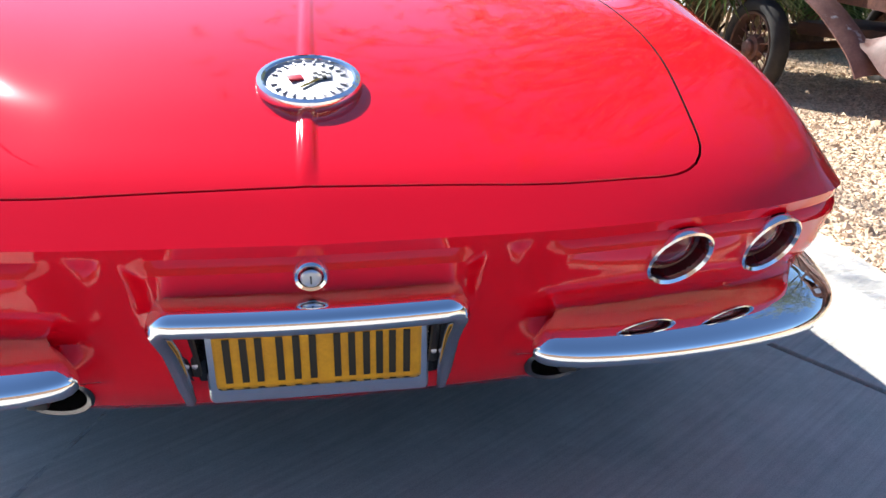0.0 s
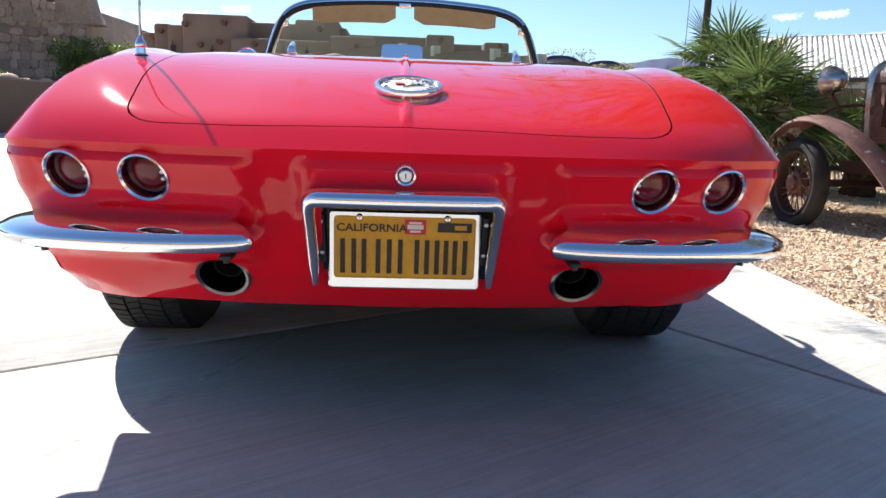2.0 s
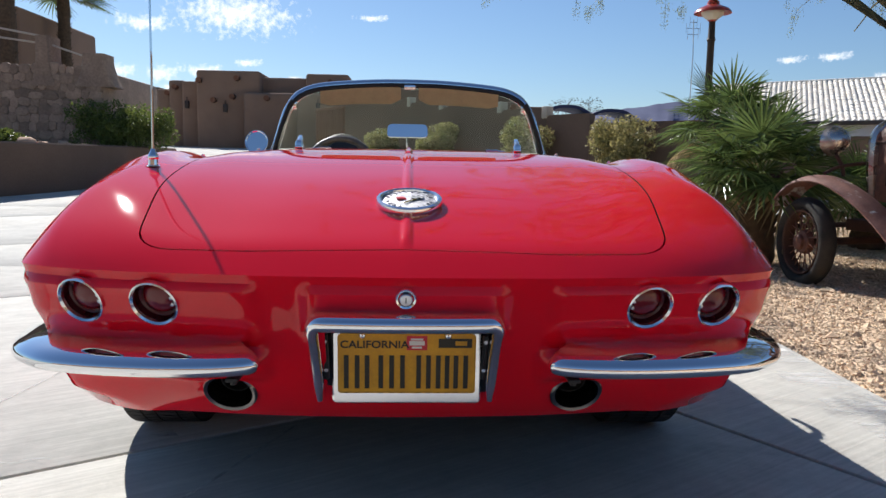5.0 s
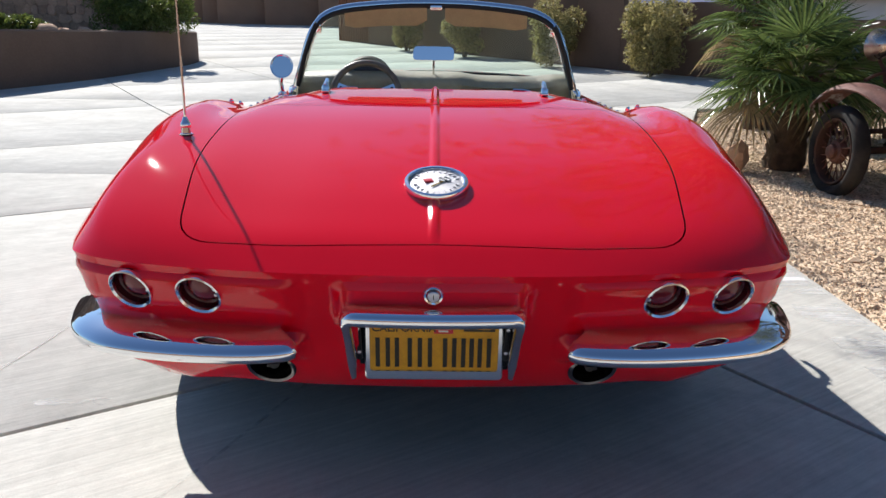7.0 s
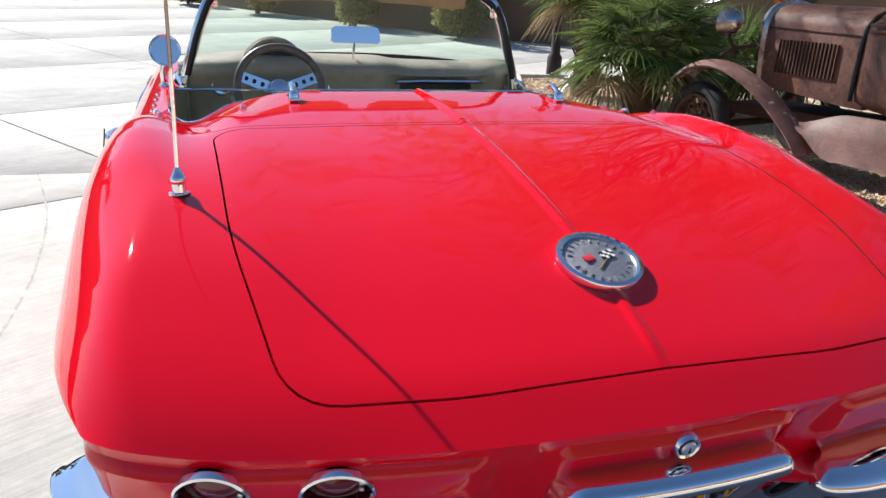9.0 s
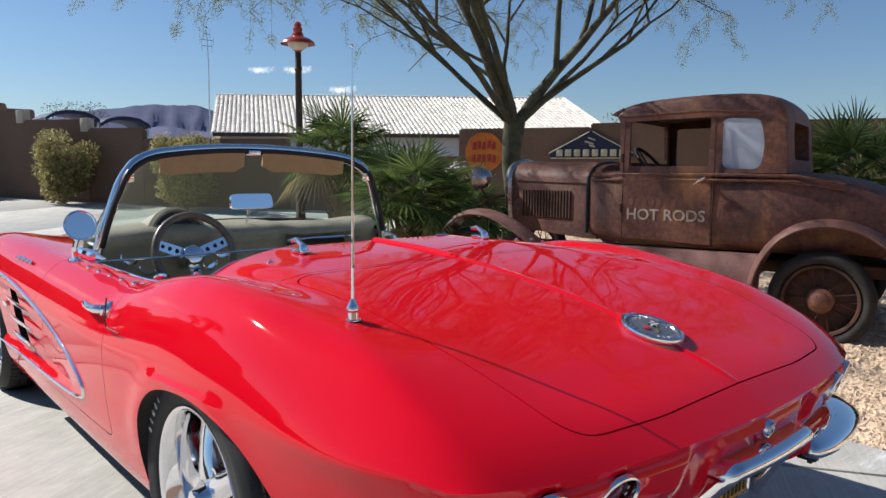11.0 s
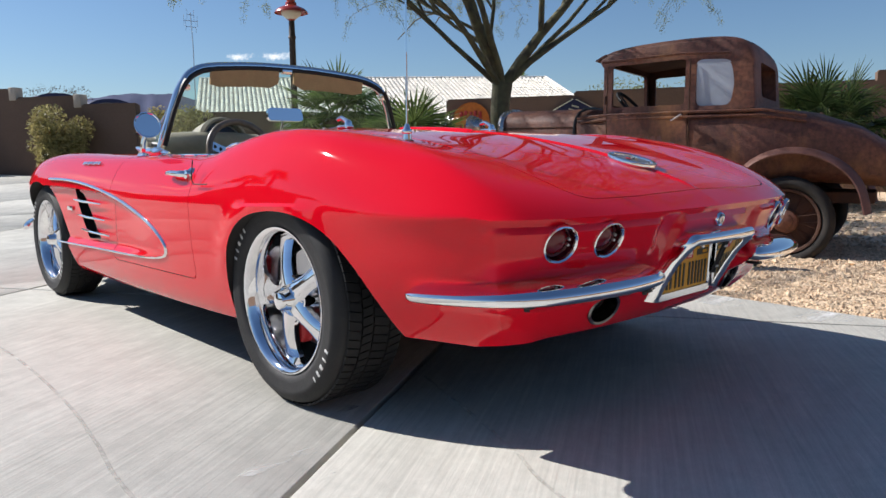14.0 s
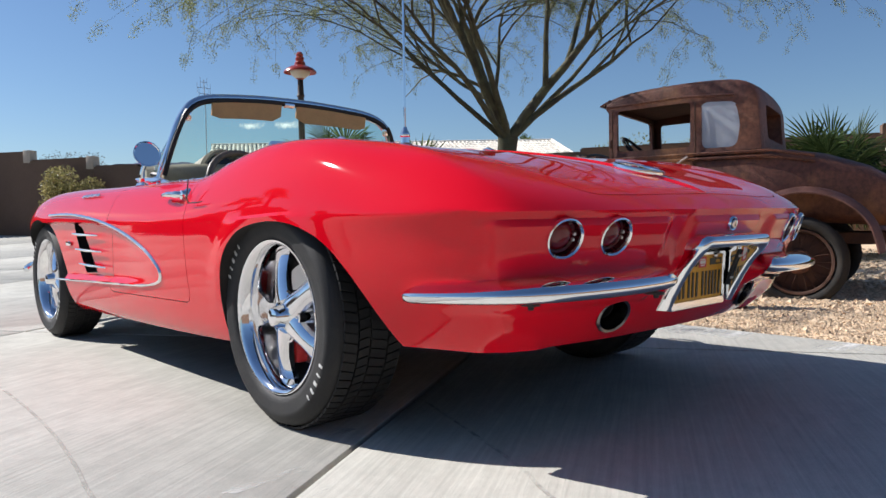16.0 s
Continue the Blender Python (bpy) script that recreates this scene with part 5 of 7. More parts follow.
def edge_x(y):
    """Where the driveway ends towards the gravel."""
    return 1.72 + 0.035 * y if y < EDGE_BEND else 1.867 + 0.387 * (y - EDGE_BEND)


driveway = thing("driveway", "pale broom-finished concrete driveway cast in large slabs", "driveway", kind="structure")
bm = B()
vs = [[bm.verts.new((x, y, rise(y) - 0.060)) for x in (-30, 16)] for y in (-14, 5, 9, 62)]
for a, b in zip(vs, vs[1:]):
    bm.faces.new((a[0], a[1], b[1], b[0]))
part("joint_bed", bm, M_JOINT, driveway)


def slab_polys(cell, centre, turn):
    """Slabs of a turned grid, cut to the driveway's outline."""
    c, s = math.cos(radians(turn)), math.sin(radians(turn))
    for i in range(-13, 14):
        for j in range(-9, 22):
            g = 0.0075
            sq = [((i + a) * cell + (g if a == 0 else -g), (j + b) * cell + (g if b == 0 else -g)) for a, b in ((0, 0), (1, 0), (1, 1), (0, 1))]
            poly = [(centre[0] + x * c - y * s, centre[1] + x * s + y * c) for x, y in sq]
            yield poly


def lay_slab(poly, name, mat, top=0.0):
    if len(poly) < 3:
        return
    bm = B()
    lip = shrink(poly, 0.009)
    rings = [[(x, y, rise(y) + z + top) for x, y in p] for p, z in ((poly, -0.05), (poly, -0.010), (shrink(poly, 0.004), -0.002), (lip, 0.0))]
    loft(bm, rings)
    bmesh.ops.triangulate(bm, faces=[f for f in bm.faces if len(f.verts) > 4])
    part(name, bm, mat, driveway, smooth=30)


for poly in slab_polys(2.78, (0.60, 1.55), 32.0):
    cx, cy = sum(p[0] for p in poly) / 4, sum(p[1] for p in poly) / 4
    if not (-28 < cx < 15 and -13 < cy < 58):
        continue
    poly = clip_poly(poly, 0, -1, 6.9)
    near = clip_poly(clip_poly(poly, 0, 1, EDGE_BEND), 1, -0.035, 1.72)
    mid = clip_poly(clip_poly(clip_poly(poly, 0, -1, -EDGE_BEND), 0, 1, 9.3), 1, -0.387, 1.867 - 0.387 * EDGE_BEND)
    far = clip_poly(clip_poly(poly, 0, -1, -9.3), 1, 0, 12.0)
    for piece in (near, mid, far):
        if len(piece) >= 3:
            area = abs(sum(piece[i - 1][0] * piece[i][1] - piece[i][0] * piece[i - 1][1] for i in range(len(piece)))) / 2
            if area > 0.02:
                lay_slab(piece, "slab", M_CONCRETE)
# lime washed out along the gravel edge and a joint
for inner, outer, y0, y1 in ((-0.26, -0.03, -2.5, 4.1),):
    ys = np.linspace(y0, y1, 30)
    part("lime_stain", loft(B(), [[(edge_x(y) + inner, y, 0.0016), (edge_x(y) + outer, y, 0.0016)] for y in ys], False), M_LIME, driveway, "white lime washed out along the edge", smooth=0)
part("lime_stain", loft(B(), [[(-0.72 - 0.0, 0.86, 0.0016), (-0.62, 0.70, 0.0016)], [(-1.20, 0.62, 0.0016), (-1.06, 0.44, 0.0016)]], False), M_LIME, driveway, smooth=0)

# rubbed tyre marks and lime stains on the slabs
for pts, w_ in (([(-1.45, 0.2), (-1.42, 0.78), (-1.38, 1.08), (-1.34, 1.47), (-1.32, 1.99), (-1.33, 2.49), (-1.42, 3.3), (-1.62, 4.2)], 0.011), ([(-0.34, 0.91), (-0.5, 0.5), (-0.61, 0.24), (-0.72, 0.02), (-0.86, -0.5)], 0.012)):
    line = spline([(x, y, 0.0022) for x, y in pts], 8)
    fr = frames_along(line, up=(0, 0, 1))
    part("tyre_mark", loft(B(), [[p - q * w_ / 2, p + q * w_ / 2] for p, d, q, w in fr], False), M_TYRE_MARK, driveway, smooth=0)

# gravel bed
bed = thing("gravel_bed", "bed of tan and brown crushed gravel beside the driveway", "gravel", kind="stuff")
bm = B()
prism(bm, [(edge_x(-11) - 0.03, -11), (30, -11), (30, 5.0), (edge_x(5.0) - 0.03, 5.0), (edge_x(EDGE_BEND) - 0.03, EDGE_BEND)], -0.073, -0.047)
prism(bm, [(edge_x(5.0) - 0.03, 5.001), (30, 5.001), (30, 9.3), (edge_x(9.3) - 0.03, 9.3)], -0.073, -0.047)
for v in bm.verts:
    v.co.z += rise(v.co.y)
part("gravel_base", bm, M_GRAVEL, bed)


def stones(count, x_range, y_range, size, seed, floor=-0.049):
    """Small rough stones scattered over the bed, in one mesh."""
    rng = np.random.default_rng(seed)
    x = rng.uniform(*x_range, count)
    y = rng.uniform(*y_range, count)
    keep = x > np.where(y < EDGE_BEND, 1.72 + 0.035 * y, 1.867 + 0.387 * (y - EDGE_BEND)) + 0.012
    x, y = x[keep], y[keep]
    n = len(x)
    base = np.array([(1, 0, 0), (-1, 0, 0), (0, 1, 0), (0, -1, 0), (0, 0, 1), (0, 0, -1)], float)
    tri = np.array([(0, 2, 4), (2, 1, 4), (1, 3, 4), (3, 0, 4), (2, 0, 5), (1, 2, 5), (3, 1, 5), (0, 3, 5)])
    s = size * rng.lognormal(0, 0.35, (n, 1, 1)) * rng.uniform(0.6, 1.25, (n, 6, 1))
    v = base[None] * s * np.array([1, 1, 0.62])
    v = v + rng.normal(0, 1, (n, 6, 3)) * s * 0.22
    a = rng.uniform(0, 2 * np.pi, n)
    c, sn = np.cos(a)[:, None], np.sin(a)[:, None]
    vx, vy = v[..., 0] * c - v[..., 1] * sn, v[..., 0] * sn + v[..., 1] * c
    v = np.stack([vx + x[:, None], vy + y[:, None], v[..., 2] + floor + size * 0.40 + 0.022 * np.maximum(0.0, y - 5.0)[:, None]], -1).reshape(-1, 3)
    f = (tri[None] + 6 * np.arange(n)[:, None, None]).reshape(-1, 3)
    me = bpy.data.meshes.new("stones")
    me.from_pydata(v.tolist(), [], f.tolist())
    me.materials.append(M_GRAVEL)
    ob = link_mesh("gravel_stones", me, bed, smooth=0)
    tagged(ob, kind="stuff")


stones(112000, (1.6, 4.9), (-1.6, 7.5), 0.0085, 3)
stones(5000, (1.6, 5.5), (-2.0, 9.0), 0.0135, 5)
stones(12000, (2.4, 6.5), (6.5, 9.4), 0.016, 6)
stones(16000, (3.0, 12.0), (-5.0, 9.2), 0.021, 4)

bm = B()
bmesh.ops.create_icosphere(bm, subdivisions=3, radius=1.0)
for v in bm.verts:
    k = 1 + 0.22 * noise.noise(v.co * 1.7) + 0.10 * noise.noise(v.co * 4.1)
    v.co = Vector((v.co.x * 0.105 * k, v.co.y * 0.10 * k, v.co.z * (0.155 if v.co.z > 0 else 0.12) * k))
rock = part("rock", bm, M_ROCK, None, "pinkish tan boulder standing in the gravel", smooth=25)
rock.matrix_world = pose(2.66, 4.95, 0.075, 0, 14, 30)
tagged(rock, category="rock")


# ---- the rusted coupe ----
old = thing("old_coupe", "rusted pre-war two-door coupe resting on the gravel", "car", (4.215, 2.63, -0.065), 14.5)


LO = 0.065
SHIFT = 0.18  # the cabin and all behind it
# body tub: rounded box section along y, from cowl to tail
secs = []
for y, hw, zt, zb in ((0.48, 0.52, 1.135, 0.56), (0.36, 0.60, 1.135, 0.54), (0.12, 0.685, 1.13, 0.52), (-0.25, 0.70, 1.13, 0.52), (-0.60, 0.70, 1.13, 0.52), (-1.0, 0.695, 1.13, 0.52), (-1.25, 0.67, 1.12, 0.52), (-1.50, 0.62, 1.08, 0.52), (-1.80, 0.55, 0.97, 0.50), (-2.05, 0.46, 0.80, 0.48), (-2.20, 0.36, 0.60, 0.46)):
    ring = []
    for a in np.linspace(0, 2 * math.pi, 28, endpoint=False):
        c, s_ = math.cos(a), math.sin(a)
        e = 0.30 if y > -1.3 else 0.5
        ring.append((hw * math.copysign(abs(c) ** e, c), y, LO + (zt + zb) / 2 + (zt - zb) / 2 * math.copysign(abs(s_) ** e, s_)))
    secs.append([(x, y + SHIFT, z) for x, y, z in ring])
part("tub", loft(B(), secs), M_RUST, old, "rusty steel lower body with sloping tail", smooth=40)
# hood and cowl
secs = []
for y, hw, zt, zb in ((0.59, 0.50, 1.195, 0.55), (0.74, 0.47, 1.21, 0.55), (1.14, 0.39, 1.215, 0.58), (1.50, 0.315, 1.22, 0.60)):
    secs.append([(-hw, y, LO + zb), (-hw, y, LO + zt - 0.15), (-hw * 0.97, y, LO + zt - 0.10), (-hw * 0.80, y, LO + zt - 0.045), (-hw * 0.5, y, LO + zt - 0.012), (0, y, LO + zt), (hw * 0.5, y, LO + zt - 0.012), (hw * 0.80, y, LO + zt - 0.045), (hw * 0.97, y, LO + zt - 0.10), (hw, y, LO + zt - 0.15), (hw, y, LO + zb)])
hood = part("hood", loft(B(), secs), M_RUST, old, "rusty hood with louvred sides", smooth=40)
for s in (1, -1):
    for k in range(17):
        y = 0.86 + k * 0.032
        hw = 0.502 - (y - 0.59) * 0.203
        bm = B()
        loft(bm, [[(s * (hw + 0.000), y, LO + z), (s * (hw + 0.016), y + 0.006, LO + z), (s * (hw + 0.002), y + 0.022, LO + z)] for z in (0.715, 0.73, 0.94, 0.955)])
        part("louver", bm, M_RUST_DARK, hood, smooth=0)
    part("hood_trim", tube(B(), [(s * 0.500, 0.60, LO + 1.02), (s * 0.318, 1.50, LO + 1.04)], 0.008, 6), M_RUST_DARK, hood)
cowl = [(0.527, 0.60), (0.527, 0.90), (0.522, 1.00), (0.50, 1.075), (0.43, 1.14), (0.30, 1.185), (0.15, 1.205)]
part("cowl_band", tube(B(), [(-x, 0.672, LO + z) for x, z in cowl] + [(0, 0.672, LO + 1.21)] + [(x, 0.672, LO + z) for x, z in cowl[::-1]], 0.016, 6), M_BLACK, hood)
shell = part("radiator_shell", tube(B(), spline([(-0.28, 1.54, LO + 0.60), (-0.315, 1.54, LO + 0.95), (-0.26, 1.54, LO + 1.14), (0, 1.54, LO + 1.20), (0.26, 1.54, LO + 1.14), (0.315, 1.54, LO + 0.95), (0.28, 1.54, LO + 0.60)], 5), 0.045, 8, up=(0, 1, 0)), M_OLD_CHROME, old, "tarnished nickel radiator shell")
part("radiator_core", box(B(), (0, 1.525, LO + 0.87), (0.54, 0.04, 0.55), 0.02), M_RUST_DARK, shell)

# cabin
ROOF = [(0.185, 1.575), (0.205, 1.640), (0.0, 1.700), (-0.45, 1.730), (-0.83, 1.722), (-1.00, 1.670), (-1.065, 1.56), (-1.080, 1.38), (-1.10, 1.12), (0.175, 1.12)]
WIN_DOOR = rounded([(0.085, 1.170), (0.085, 1.525), (-0.535, 1.54), (-0.535, 1.170)], 0.03, 3)
WIN_QUARTER = rounded([(-0.625, 1.150), (-0.625, 1.520), (-0.89, 1.505), (-0.925, 1.33), (-0.90, 1.150)], 0.06, 4)
cabin_poly = [(p.x + SHIFT, p.y + LO) for p in spline([(a, b, 0) for a, b in ROOF[:8]], 3)] + [(ROOF[8][0] + SHIFT, ROOF[8][1] + LO), (ROOF[9][0] + SHIFT, ROOF[9][1] + LO)]
lift = lambda poly: [(a + SHIFT, b + LO) for a, b in poly]
bm = B()
prof = [(1.0, 0.672), (0.5, 0.672), (0.0, 0.672)]
rings = []
for x, k in ((-0.685, 0.0), (-0.680, 0.012), (-0.665, 0.03), (-0.62, 0.05), (-0.3, 0.066), (0, 0.07), (0.3, 0.066), (0.62, 0.05), (0.665, 0.03), (0.680, 0.012), (0.685, 0.0)):
    cyy = -0.3
    rings.append([(x * (1 - 0.05 * max(0, z - 1.15) / 0.5), y + (0.02 * (1 if y < cyy else -1)) * (1 - k / 0.07), z - (0.07 - k) * (1 if z > 1.5 + LO else 0) * 0.9) for y, z in cabin_poly])
cab_me = to_mesh(loft(bm, rings), M_RUST)
inner = to_mesh(prism(B(), lift([(0.14, 1.0), (0.15, 1.585), (-0.5, 1.64), (-0.80, 1.62), (-0.94, 1.50), (-1.0, 1.2), (-1.0, 1.0)]), -0.635, 0.635, "x"), M_RUST_DARK)
cab_me = cut(cab_me, inner)
tools = B()
for poly in (WIN_DOOR, WIN_QUARTER):
    prism(tools, lift(poly), -1, 1, "x")
prism(tools, rounded([(-0.55, 1.20 + LO), (-0.55, 1.54 + LO), (0.55, 1.54 + LO), (0.55, 1.20 + LO)], 0.04, 3), 0.1 + SHIFT, 0.5 + SHIFT, "y")
prism(tools, rounded([(-0.40, 1.22 + LO), (-0.40, 1.50 + LO), (0.40, 1.50 + LO), (0.40, 1.22 + LO)], 0.06, 4), -1.4, -0.65, "y")
cab_me = cut(cab_me, to_mesh(tools, M_RUST))
cabin = link_mesh("cabin", cab_me, old, "rusty steel cabin with empty window openings", 35)
for s in (1, -1):
    part("quarter_glass", prism(B(), lift(shrink(WIN_QUARTER, -0.01)), s * 0.650, s * 0.654, "x"), M_OLD_GLASS, cabin, "pale quarter glass with the sky's reflection in its colour")
# dark rust bench below the windows: the cockpit's shade put into its colour
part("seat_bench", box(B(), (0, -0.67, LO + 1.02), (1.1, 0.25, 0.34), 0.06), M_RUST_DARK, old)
part("visor_peak", loft(B(), [[(x, 0.34, LO + 1.635), (x, 0.43, LO + 1.590), (x, 0.43, LO + 1.580), (x, 0.34, LO + 1.61)] for x in (-0.64, -0.3, 0, 0.3, 0.64)]), M_RUST, cabin)
for s in (1, -1):
    x = s * 0.705
    part("roof_rail", tube(B(), [(s * 0.672, 0.35, LO + 1.562), (s * 0.672, -0.32, LO + 1.585), (s * 0.668, -0.70, LO + 1.565)], 0.011, 6), M_RUST, cabin)
    for zz, rr in ((1.105, 0.013), (1.065, 0.011)):
        part("belt_moulding", tube(B(), [(s * 0.56, 0.62, LO + zz - 0.01), (s * 0.698, 0.31, LO + zz), (s * 0.708, -0.42, LO + zz), (s * 0.695, -0.97, LO + zz - 0.005), (s * 0.61, -1.27, LO + zz - 0.06)], rr, 6), M_RUST, old)
    me = to_mesh(prism(B(), lift([(0.115, 0.655), (0.115, 1.10), (-0.565, 1.10), (-0.575, 0.575), (0.10, 0.60)]), s * 0.690, s * 0.708, "x"), M_RUST)
    d = link_mesh("door", me, old, "rust-streaked door with faded lettering", 30)
    for y, z0, z1 in ((0.122 + SHIFT, 0.60, 1.52), (-0.58 + SHIFT, 0.56, 1.53)):
        part("door_gap", tube(B(), [(s * 0.700, y, LO + z0), (s * 0.702, y, LO + 1.0), (s * 0.683, y, LO + z1)], 0.007, 5), M_RUST_DARK, d)
    hb = tube(B(), [(s * 0.71, -0.32, LO + 1.075), (s * 0.755, -0.33, LO + 1.07)], 0.011, 8)
    tube(hb, [(s * 0.755, -0.355, LO + 1.085), (s * 0.757, -0.27, LO + 1.035)], [0.012, 0.007], 8)
    part("door_handle", hb, M_OLD_CHROME, d, "worn bright door handle")
    for z in (0.80, 1.2):
        part("hinge", tube(B(), [(s * 0.708, 0.31, LO + z), (s * 0.708, 0.31, LO + z + 0.07)], 0.012, 6), M_RUST_DARK, d)
    if s < 0:
        face = Matrix(((0, 0, -1, -0.7095), (-1, 0, 0, -0.045), (0, 1, 0, LO + 0.785), (0, 0, 0, 1)))
        letters("HOT RODS", 0.122, M_OLD_WHITE, face, d, depth=0.0015, label="faded hand-painted lettering", bold=0.002, width=1.0)
        bm = B()
        for k in range(8):
            box(bm, (-0.7105, 0.225 - k * 0.056, LO + 0.885 + 0.004 * (k % 2)), (0.002, 0.034, 0.045), 0.0)
            box(bm, (-0.7105, 0.225 - k * 0.056, LO + 0.885 + 0.004 * (k % 2)), (0.0025, 0.014, 0.060), 0.0)
        part("name_bar", bm, M_RUST_FENDER, d, "illegible faded name drawn as bars")
    # running board and sill
    rr_ = random.Random(12)
    rings = []
    for y in np.linspace(0.92, -0.76, 29):
        f = float(sstep(0.92, 0.55, y))
        low = LO + 0.40 - 0.17 * f + 0.035 * f * rr_.uniform(-1, 1) * float(sstep(0.4, -0.3, y) * 0.8 + 0.2)
        hi = LO + 0.43 + 0.10 * f
        rings.append([(s * 0.69, y, hi), (s * 0.715, y, hi - 0.02), (s * (0.74 + 0.03 * f), y, (hi + low) / 2), (s * (0.76 + 0.05 * f), y, low + 0.02), (s * (0.77 + 0.05 * f), y, low), (s * 0.74, y, low + 0.01), (s * 0.66, y, hi - 0.04)])
    part("sill", loft(B(), rings), M_RUST_FENDER, old, "rusted apron with torn lower edge")

    # wings: swept sheet over each wheel
    def wing(path, half, name, mat, s=s):
        """A crowned sheet along a path of (y, z); half gives its half width there."""
        line = spline([(0, y, z) for y, z in path], 5)
        fr = frames_along(line, up=(1, 0, 0))
        rings, n_ = [], len(line)
        for i, (p, dd, q, w) in enumerate(fr):
            up_ = q if q.z > 0 or abs(q.z) < 0.2 and q.y * (1 if i < n_ / 2 else -1) > 0 else -q
            ring = []
            for t in np.linspace(-1, 1, 11):
                drop = 0.045 * abs(t) ** 2.2
                ring.append(Vector((s * (0.735 + half * t), p.y, p.z)) - up_ * drop)
            for t in np.linspace(1, -1, 11):
                drop = 0.045 * abs(t) ** 2.2 + 0.010
                ring.append(Vector((s * (0.735 + (half - 0.003) * t), p.y, p.z)) - up_ * drop)
            rings.append(ring)
        return part(name, loft(B(), rings), mat, old, "faded primer and rust wing", smooth=50)
    wing([(2.00, 0.60), (1.96, 0.70), (1.84, 0.80), (1.68, 0.850), (1.50, 0.845), (1.32, 0.785), (1.13, 0.68), (0.96, 0.55), (0.82, 0.42), (0.74, 0.31)], 0.125, "front_wing", M_WING_FLAKE)
    wing([(-0.67, 0.30), (-0.71, 0.50), (-0.81, 0.69), (-0.97, 0.82), (-1.18, 0.872), (-1.39, 0.84), (-1.57, 0.74), (-1.69, 0.59), (-1.75, 0.38)], 0.115, "rear_wing", M_RUST_FENDER)

    # wheels
    for y, tw, steer in ((1.71, 0.065, -14), (-1.17, 0.070, 0)):
        m = pose(s * 0.735, y, 0.335 if y > 0 else 0.30, 0, 0, steer) @ pose(0, 0, 0, 0, s * 90, 0)
        R = 0.345
        wl_ = part("wheel", lathe(B(), [(0.235, -0.045), (0.228, -0.03), (0.232, 0.0), (0.228, 0.03), (0.235, 0.045), (0.250, 0.050), (0.255, 0.035), (0.255, -0.035), (0.250, -0.05)], 40, m), M_RUST_DARK, old, "rusty wire wheel with perished tyre")
        prof = [(0.250 + 0.05 + 0.048 * math.cos(a), tw * math.sin(a)) for a in np.linspace(-math.pi * 0.95, math.pi * 0.95, 16)]
        part("tyre", lathe(B(), prof, 44, m), M_OLD_TYRE, wl_, "perished old tyre")
        hubp = part("wheel_hub", lathe(B(), [(0.095, -0.02), (0.095, 0.012), (0.085, 0.03), (0.060, 0.038), (0.058, 0.06), (0.045, 0.072), (0.0005, 0.076)], 24, m), M_RUST, wl_)
        # rear disc and spokes darker: the wing's shade is put into their colour
        if y < 0:
            part("wheel_disc", lathe(B(), [(0.232, -0.03), (0.20, -0.012), (0.09, -0.02)], 32, m), M_RUST_DARK, wl_)
        for k in range(24):
            a, a2 = 2 * math.pi * k / 24, 2 * math.pi * (k + (0.7 if k % 2 else -0.7)) / 24
            part("wire_spoke", tube(B(), [m @ Vector((0.09 * math.cos(a2), 0.09 * math.sin(a2), 0.02 if k % 2 else -0.02)), m @ Vector((0.230 * math.cos(a), 0.230 * math.sin(a), 0.0))], 0.0045, 5), M_RUST if y > 0 else M_RUST_DARK, wl_, smooth=0)
    m = pose(s * 0.44, 1.81, LO + 1.055, -90, 0, 0)
    lamp = part("headlamp", lathe(B(), [(0.0005, -0.135), (0.035, -0.13), (0.085, -0.09), (0.112, -0.03), (0.118, 0.0), (0.122, 0.006), (0.116, 0.014), (0.105, 0.014)], 32, m), M_OLD_CHROME, old, "tarnished bright headlamp bowl")
    part("headlamp_glass", lathe(B(), [(0.106, 0.012), (0.06, 0.022), (0.0005, 0.026)], 28, m), M_CREAM, lamp)
    part("lamp_post", tube(B(), [(s * 0.44, 1.77, LO + 0.945), (s * 0.42, 1.72, LO + 0.86), (s * 0.42, 1.70, LO + 0.78)], 0.014, 8), M_RUST_DARK, lamp)
part("lamp_bar", tube(B(), spline([(-0.60, 1.71, LO + 0.80), (-0.42, 1.71, LO + 0.86), (0, 1.72, LO + 0.89), (0.42, 1.71, LO + 0.86), (0.60, 1.71, LO + 0.80)], 5), 0.014, 8), M_RUST_DARK, old)
bm = box(B(), (0, 0.0, LO + 0.40), (0.62, 3.5, 0.09), 0.01)
tube(bm, [(-0.7, 1.71, 0.335), (0.7, 1.71, 0.335)], 0.03, 8)
tube(bm, [(-0.7, -1.17, 0.335), (0.7, -1.17, 0.335)], 0.04, 8)
part("chassis", bm, M_RUST_DARK, old)
m = pose(-0.33, 0.18, LO + 1.17, 90 - 42, 0, 0)
sw = part("steering_wheel", tube(B(), [m @ Vector((0.20 * math.cos(2 * math.pi * k / 28), 0.20 * math.sin(2 * math.pi * k / 28), 0)) for k in range(28)], 0.014, 8, closed=True), M_BLACK, old, "black old steering wheel")
for a in (90, 210, 330):
    part("wheel_spoke", tube(B(), [m @ Vector((0, 0, -0.03)), m @ Vector((0.2 * math.cos(radians(a)), 0.2 * math.sin(radians(a)), 0))], 0.008, 6), M_BLACK, sw)
part("front_bumper", tube(B(), [(-0.62, 2.05, LO + 0.36), (0, 2.11, LO + 0.36), (0.62, 2.05, LO + 0.36)], 0.022, 8), M_RUST_DARK, old)

